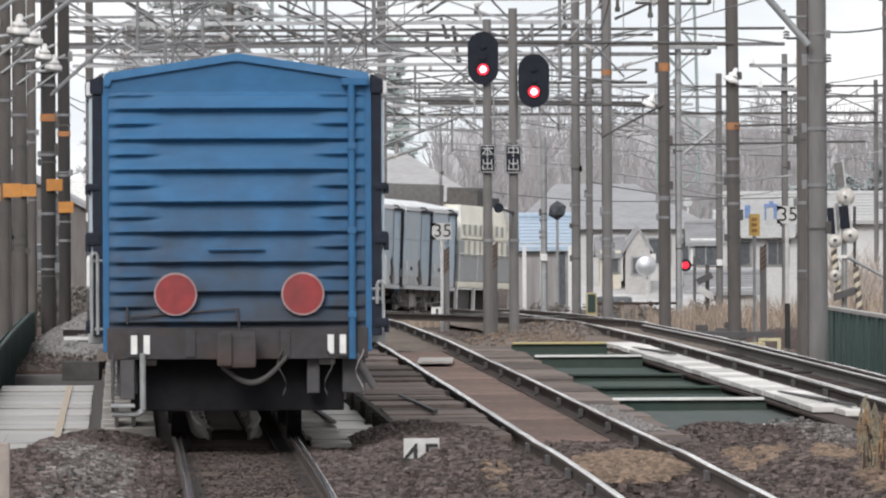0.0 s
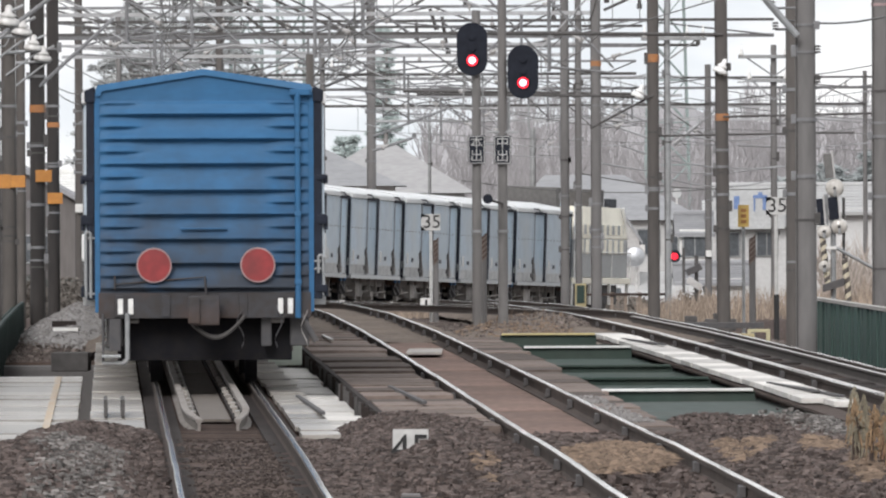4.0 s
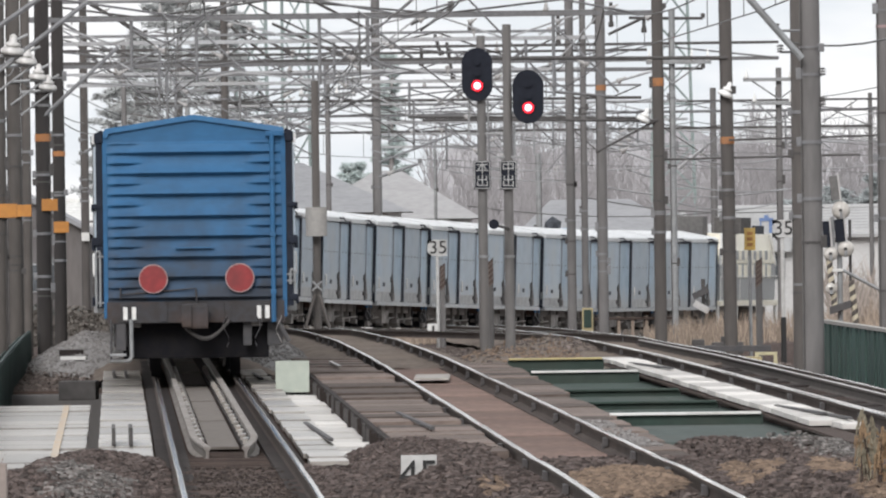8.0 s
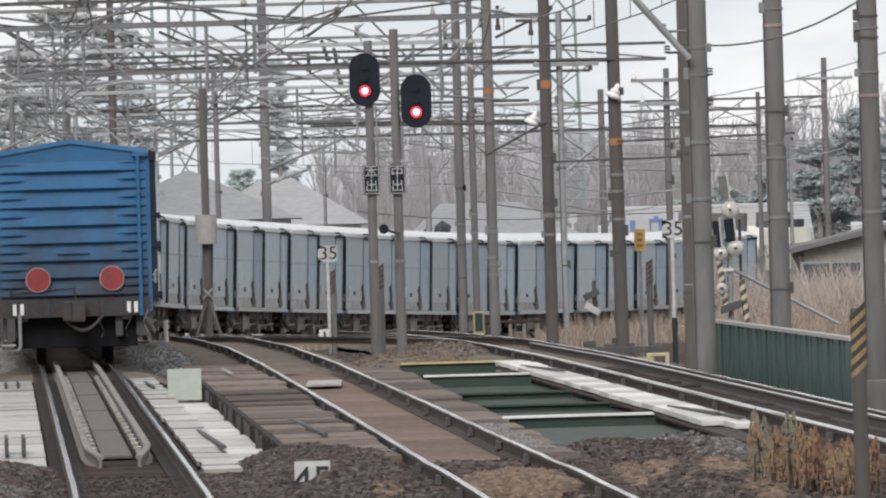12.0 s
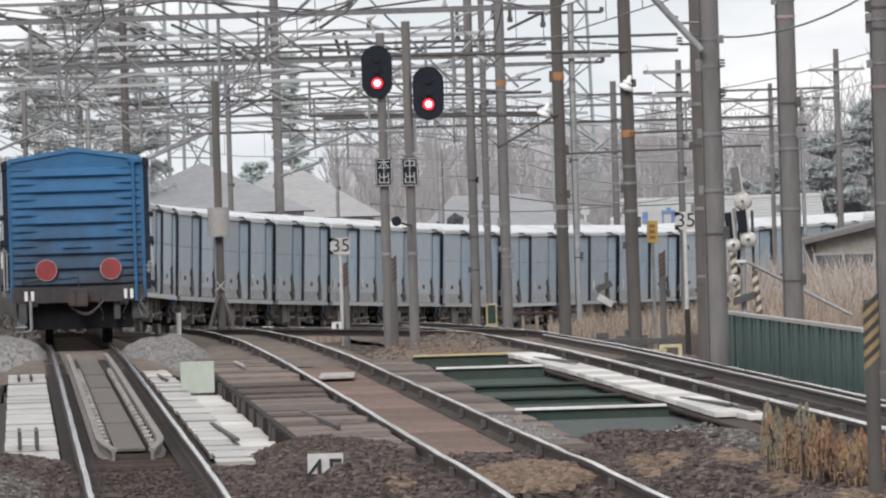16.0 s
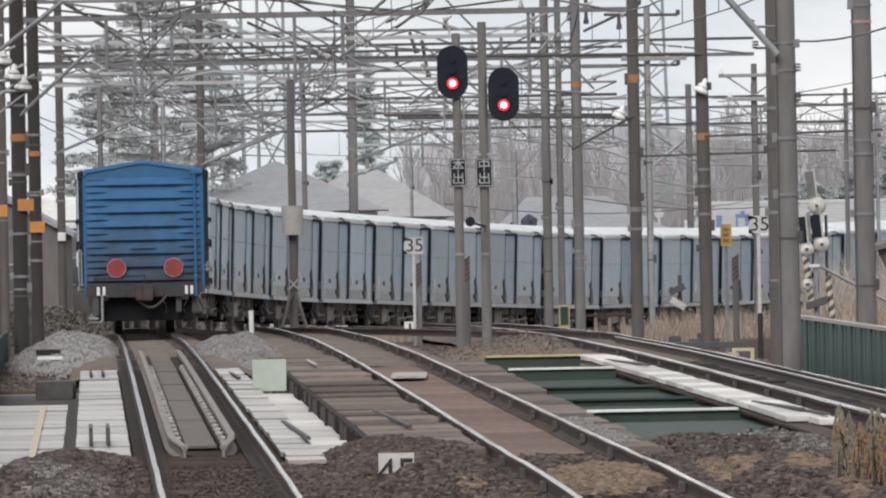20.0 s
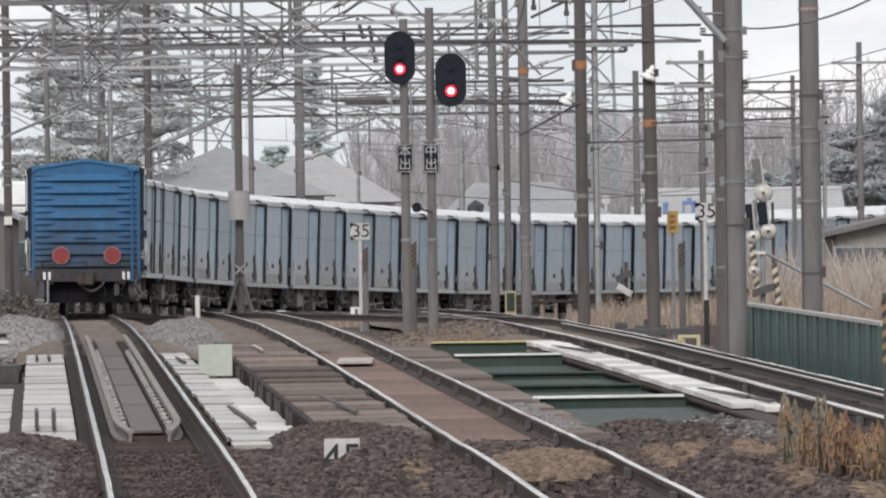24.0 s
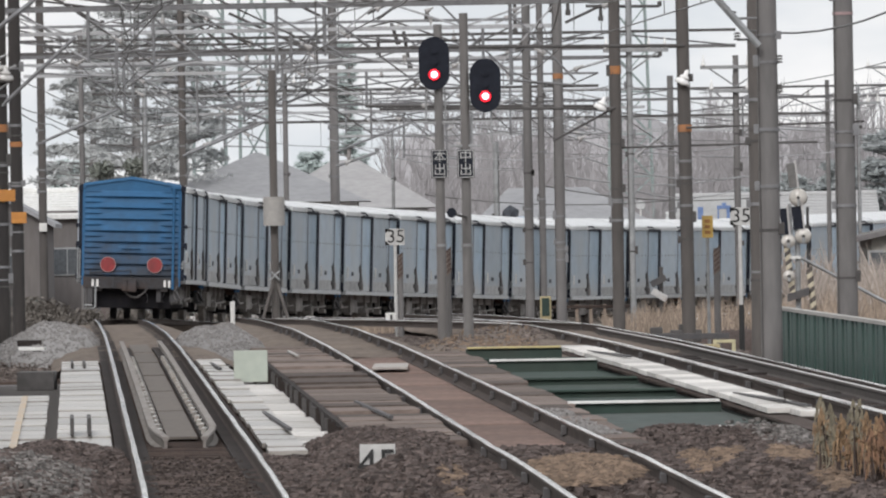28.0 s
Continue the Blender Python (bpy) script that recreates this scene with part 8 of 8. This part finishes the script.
tower(-10.05, 435.1, 19, 1.5, 1.2, "pale lattice steel tower behind the roofs")
tower(-8.4, 449.6, 19, 1.3, 1.1, "pale lattice steel tower behind the roofs")
tower(9.8, 519.7, 24, 2.6, 1.2, "far pale lattice tower above the wood")
tower(30.5, 531.8, 26, 2.2, 1.4, "far pale lattice tower above the wood")


# ---- trees ----
def leaf_mass(name, clumps, material, parent, seed, size, count):
    """Small flat leaves scattered over many clumps."""
    rnd = np.random.RandomState(seed)
    n = len(clumps) * count
    cl = np.repeat(np.array([c[:3] for c in clumps]), count, axis=0)
    rad = np.repeat(np.array([c[3:6] for c in clumps]), count, axis=0)
    d = rnd.normal(size=(n, 3))
    d /= np.linalg.norm(d, axis=1)[:, None]
    p = cl + d * rad * rnd.uniform(0.35, 1.0, (n, 1))
    u = rnd.normal(size=(n, 3))
    u /= np.linalg.norm(u, axis=1)[:, None]
    v = np.cross(u, rnd.normal(size=(n, 3)))
    v /= np.linalg.norm(v, axis=1)[:, None]
    s = size * rnd.uniform(0.6, 1.4, (n, 1))
    V = np.stack([p - u * s, p + v * s * 0.45, p + u * s, p - v * s * 0.45], axis=1).reshape(-1, 3)
    Fq = np.arange(n * 4).reshape(-1, 4)
    me = bpy.data.meshes.new(name)
    me.from_pydata(V.tolist(), [], Fq.tolist())
    me.materials.append(material)
    ob = new(name, me)
    ob.parent = parent
    ob["kind"] = "stuff"
    return ob


def needles(name, sprays, material, parent, seed, length, count):
    """Thin needle tufts laid out along flat sprays: (x, y, z, heading, reach, width)."""
    rnd = np.random.RandomState(seed)
    sp = np.repeat(np.array(sprays), count, axis=0)
    n = len(sp)
    d = rnd.uniform(0.1, 1.0, n) ** 0.7
    side = rnd.normal(size=n) * sp[:, 5] * (0.35 + 0.65 * np.sin(np.pi * np.minimum(d, 0.95)))
    ca, sa = np.cos(sp[:, 3]), np.sin(sp[:, 3])
    p = np.stack([sp[:, 0] + ca * d * sp[:, 4] - sa * side, sp[:, 1] + sa * d * sp[:, 4] + ca * side, sp[:, 2] + 0.1 * d * sp[:, 4] + rnd.normal(size=n) * 0.07 + 0.1], axis=1)
    u = rnd.normal(size=(n, 3)) * (1, 1, 0.55)
    u /= np.linalg.norm(u, axis=1)[:, None]
    v = np.cross(u, rnd.normal(size=(n, 3)))
    v /= np.linalg.norm(v, axis=1)[:, None]
    s = length * rnd.uniform(0.6, 1.4, (n, 1))
    V = np.stack([p - u * s, p + v * s * 0.2, p + u * s, p - v * s * 0.2], axis=1).reshape(-1, 3)
    me = bpy.data.meshes.new(name)
    me.from_pydata(V.tolist(), [], np.arange(n * 4).reshape(-1, 4).tolist())
    me.materials.append(material)
    ob = new(name, me)
    ob.parent = parent
    ob["kind"] = "stuff"
    return ob


def pine(x, y, z0, h, spread, seed, label, foliage=PINE, layers=11, low=0.3, leaf=0.14, count=60):
    """A conifer: a tapered trunk, tiers of spreading limbs, flat needle sprays on each limb."""
    rnd = random.Random(seed)
    t_ = thing("pine_tree", None, label, "tree", "trees")
    bm = bmesh.new()
    rod(bm, (x, y, z0), (x + 0.2, y, z0 + h), 0.28, 0.05, 10)
    part("trunk", bm, BARK, t_)
    sprays = []
    for i in range(layers):
        f = low + (1 - low) * i / (layers - 1)
        z = z0 + h * f
        r = spread * (1.12 - 0.8 * (f - low) / (1 - low))
        for j in range(7):
            a = rnd.uniform(0, 6.28)
            q = r * rnd.uniform(0.6, 1.2)
            zz = z + rnd.uniform(-0.35, 0.35) * h / layers
            tip = (x + math.cos(a) * q, y + math.sin(a) * q, zz + rnd.uniform(-0.15, 0.35))
            if j < 4:
                bm = bmesh.new()
                rod(bm, (x + 0.2 * f, y, zz - 0.25), tip, 0.06, 0.02, 6)
                part("limb", bm, BARK, t_)
            sprays.append((x + 0.2 * f, y, zz, a, q, 0.26 * q + 0.1))
            for g in (0.45, 0.7):
                for s in (-0.7, 0.7):
                    sprays.append((x + math.cos(a) * q * g, y + math.sin(a) * q * g, zz + 0.1 * g, a + s, q * 0.45, 0.12 * q + 0.06))
    needles("crown", sprays, foliage, t_, seed, leaf, count)
    return t_


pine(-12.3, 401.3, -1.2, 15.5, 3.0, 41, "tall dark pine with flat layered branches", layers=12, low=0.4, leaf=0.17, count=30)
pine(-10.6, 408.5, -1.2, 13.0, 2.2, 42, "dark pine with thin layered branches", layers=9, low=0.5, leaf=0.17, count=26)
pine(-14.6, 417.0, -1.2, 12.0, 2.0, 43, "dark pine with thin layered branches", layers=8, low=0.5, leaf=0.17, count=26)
# conifers farthest off: haze painted into their pale grey-greens
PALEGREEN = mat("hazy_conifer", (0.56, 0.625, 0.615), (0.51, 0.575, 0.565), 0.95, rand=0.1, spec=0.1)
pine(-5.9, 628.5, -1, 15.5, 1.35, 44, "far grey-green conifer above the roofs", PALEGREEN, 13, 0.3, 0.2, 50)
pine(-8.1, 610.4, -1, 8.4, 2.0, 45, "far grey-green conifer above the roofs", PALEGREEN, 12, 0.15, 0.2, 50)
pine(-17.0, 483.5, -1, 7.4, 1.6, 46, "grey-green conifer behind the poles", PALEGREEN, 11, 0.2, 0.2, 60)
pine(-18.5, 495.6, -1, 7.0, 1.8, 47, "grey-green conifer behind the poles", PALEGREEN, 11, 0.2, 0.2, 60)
HAZECONIFER = mat("haze_greyed_conifer", (0.4, 0.43, 0.435), (0.36, 0.387, 0.39), 0.95, rand=0.12, spec=0.1)
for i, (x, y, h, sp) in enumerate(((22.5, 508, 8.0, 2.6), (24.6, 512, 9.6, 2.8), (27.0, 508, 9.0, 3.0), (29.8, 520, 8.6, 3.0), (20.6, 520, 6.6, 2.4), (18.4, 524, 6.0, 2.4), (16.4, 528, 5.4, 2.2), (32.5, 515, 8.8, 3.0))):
    pine(x, y, -1, h, sp, 50 + i, "conifer behind the houses, greyed for haze", HAZECONIFER, 11, 0.15, 0.2, 46)


def shrub(x, y, z0, w, h, seed, label, material=SHRUB):
    rnd = random.Random(seed)
    t_ = thing("shrub", None, label, "shrub", "shrubs")
    bm = bmesh.new()
    for _ in range(5):
        rod(bm, (x + rnd.uniform(-0.2, 0.2), y, z0), (x + rnd.uniform(-w, w) * 0.4, y + rnd.uniform(-1, 1), z0 + h * 0.7), 0.08, 0.03, 6)
    part("stem", bm, BARK, t_)
    cl = []
    for _ in range(26):
        a, r = rnd.uniform(0, 6.28), math.sqrt(rnd.random())
        f = rnd.uniform(0.25, 1.0)
        cl.append((x + math.cos(a) * r * w * (1.15 - f * 0.5), y + math.sin(a) * r * w * 0.6, z0 + h * f, 0.55, 0.55, 0.4))
    leaf_mass("crown", cl, material, t_, seed, 0.1, 420)
    return t_


t_ = thing("trackside_scrub", None, "low grey-brown scrub along the far side of the line", "scrub", kind="stuff")
rnd_ = random.Random(95)
cl_ = []
for i in range(190):
    x, y, z = curve_point(18 + i * 0.62, -rnd_.uniform(2.6, 4.2))
    cl_.append((x, y, z + rnd_.uniform(-0.35, 0.35), 0.4, 0.5, rnd_.uniform(0.25, 0.55)))
leaf_mass("scrub", cl_, mat("grey_brown_scrub", (0.185, 0.168, 0.15), (0.145, 0.132, 0.119), 0.95, rand=0.18, spec=0.1), t_, 96, 0.07, 170)
# evergreens by the line, their greens also paled to paint haze
shrub(-12.2, 377.1, -1.2, 1.9, 6.4, 61, "rounded evergreen tree, its green leaves greyed for haze")
shrub(-13.9, 378.3, -1.2, 1.3, 5.6, 62, "evergreen shrub beside the building", mat("hazed_dark_evergreen", (0.16, 0.165, 0.152), (0.125, 0.13, 0.12), 0.9, rand=0.3))
shrub(-9.8, 344.5, -1.4, 1.6, 2.6, 63, "dark low shrubs beside the track", mat("hazed_dark_evergreen", (0.045, 0.065, 0.04), None, 0.9))
shrub(-12.6, 302.2, -1.4, 1.6, 1.7, 64, "dark low shrubs beside the track", mat("hazed_dark_evergreen", (0.045, 0.065, 0.04), None, 0.9))


# ---- bare winter wood on the slope beyond the town ----
def bare_wood(name, label, n, x0, x1, y0, y1, z0, h0, h1, seed, material):
    rnd = random.Random(seed)
    V, Fc = [], []

    def stick(a, b, w):
        i = len(V)
        V.extend([(a[0] - w, a[1], a[2]), (a[0] + w, a[1], a[2]), (a[0], a[1] + w, a[2]), (b[0], b[1], b[2])])
        Fc.extend([(i, i + 1, i + 3), (i + 1, i + 2, i + 3), (i + 2, i, i + 3)])

    for _ in range(n):
        x, y = rnd.uniform(x0, x1), rnd.uniform(y0, y1)
        h = rnd.uniform(h0, h1) * (0.8 + 0.3 * noise.noise(Vector((x * 0.12, 3, 0))))
        tip = (x + rnd.uniform(-0.5, 0.5), y, z0 + h)
        stick((x, y, z0), tip, 0.11)
        for _ in range(12):
            f = rnd.uniform(0.35, 0.95)
            b = (x + (tip[0] - x) * f, y, z0 + h * f)
            l = h * 0.3 * (1.2 - f)
            e = (b[0] + rnd.uniform(-1, 1) * l * 0.7, b[1] + rnd.uniform(-0.5, 0.5) * l, b[2] + l * rnd.uniform(0.7, 1.3))
            stick(b, e, 0.045)
            for _ in range(3):
                g = rnd.uniform(0.3, 1)
                c = tuple(b[i] + (e[i] - b[i]) * g for i in range(3))
                stick(c, (c[0] + rnd.uniform(-0.6, 0.6), c[1], c[2] + rnd.uniform(0.3, 1.2)), 0.025)
    me = bpy.data.meshes.new(name)
    me.from_pydata(V, [], Fc)
    me.materials.append(material)
    return tagged(new(name, me), label, "trees", kind="stuff")


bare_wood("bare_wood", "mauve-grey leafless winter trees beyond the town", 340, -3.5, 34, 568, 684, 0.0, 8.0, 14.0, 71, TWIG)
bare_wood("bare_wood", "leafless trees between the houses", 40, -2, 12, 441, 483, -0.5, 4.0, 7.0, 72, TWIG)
bare_wood("bare_wood", "leafless bushes beside the crossing", 130, 9.5, 18, 244, 284, -1.0, 1.2, 2.7, 73, mat("dry_bush", (0.4, 0.35, 0.31), (0.3, 0.26, 0.23), 0.95, rand=0.3))

# wooded slope: a hill with a ragged top behind the trees, haze put into its colour
bm = bmesh.new()
cols = []
for i in range(120):
    x = -60 + i * 1.4
    hgt = (11.5 if x > -2.5 else max(11.5 + (x + 2.5) * 2.2, 2.2)) + 1.5 * noise.noise(Vector((x * 0.11, 0, 4))) + 0.7 * noise.noise(Vector((x * 0.6, 2, 4)))
    cols.append([bm.verts.new((x, 690 + j * 14, -1 + hgt * f)) for j, f in enumerate((0, 0.45, 0.75, 0.93, 1.0))] + [bm.verts.new((x, 840, -1))])
for a, b in zip(cols, cols[1:]):
    for j in range(5):
        bm.faces.new((a[j], a[j + 1], b[j + 1], b[j]))
bmesh.ops.recalc_face_normals(bm, faces=bm.faces)
tagged(part("wooded_hill", bm, mat("hazed_wood_slope", (0.345, 0.335, 0.342), (0.3, 0.29, 0.297), 0.95, grain=1.2, bump=0.6, stain=(0.375, 0.36, 0.365), amount=0.5, big=0.15, stretch=(1, 1, 0.4))), "mauve-brown wooded slope in the distance", "hill", kind="structure")


# ---- motion of the train ----
TAIL_T = (0, 4, 8, 12, 16, 20, 24, 28)
TAIL_Y = (95.3, 117.2, 139.8, 164.2, 188.7, 212.8, 236.6, 259.6)


def tail_s(t):
    """Way of the train's rear end, from the curve's start; the speed changes gently."""
    q = np.polyfit(TAIL_T, TAIL_Y, 3)
    return (float(np.polyval(q, t)) - CURVE_Y) / math.cos(math.atan(SLOPE))


def on_line(s, length):
    """Pose of a vehicle whose rear end is at s: a chord of the line, with the cant of the curve."""
    a, b = line_at(s + length * 0.2), line_at(s + length * 0.8)
    h = math.atan2(b[0] - a[0], b[1] - a[1])
    d = math.hypot(b[0] - a[0], b[1] - a[1])
    za, zb = rail_top(0, a[1]), rail_top(0, b[1])
    p = math.atan2(zb - za, d)
    k = length * 0.2 / math.cos(p)
    cant = 2.0 * min(max((s + length / 2 + 5) / 20, 0), 1)
    x, y, z = a[0] - math.sin(h) * k, a[1] - math.cos(h) * k, za - math.sin(p) * k
    return Matrix.Translation((x, y, z)) @ Matrix.Rotation(-h, 4, "Z") @ Matrix.Rotation(p, 4, "X") @ Matrix.Rotation(radians(cant), 4, "Y")


def motions():
    times = [i * 1.0 for i in range(29)]
    for i, w in enumerate(wagons):
        walk(w, [(t, on_line(tail_s(t) - 0.4 + i * 9.8, 9.8)) for t in times])
    walk(loco, [(t, on_line(tail_s(t) - 0.4 + 22 * 9.8, 10.4)) for t in times])


motions()
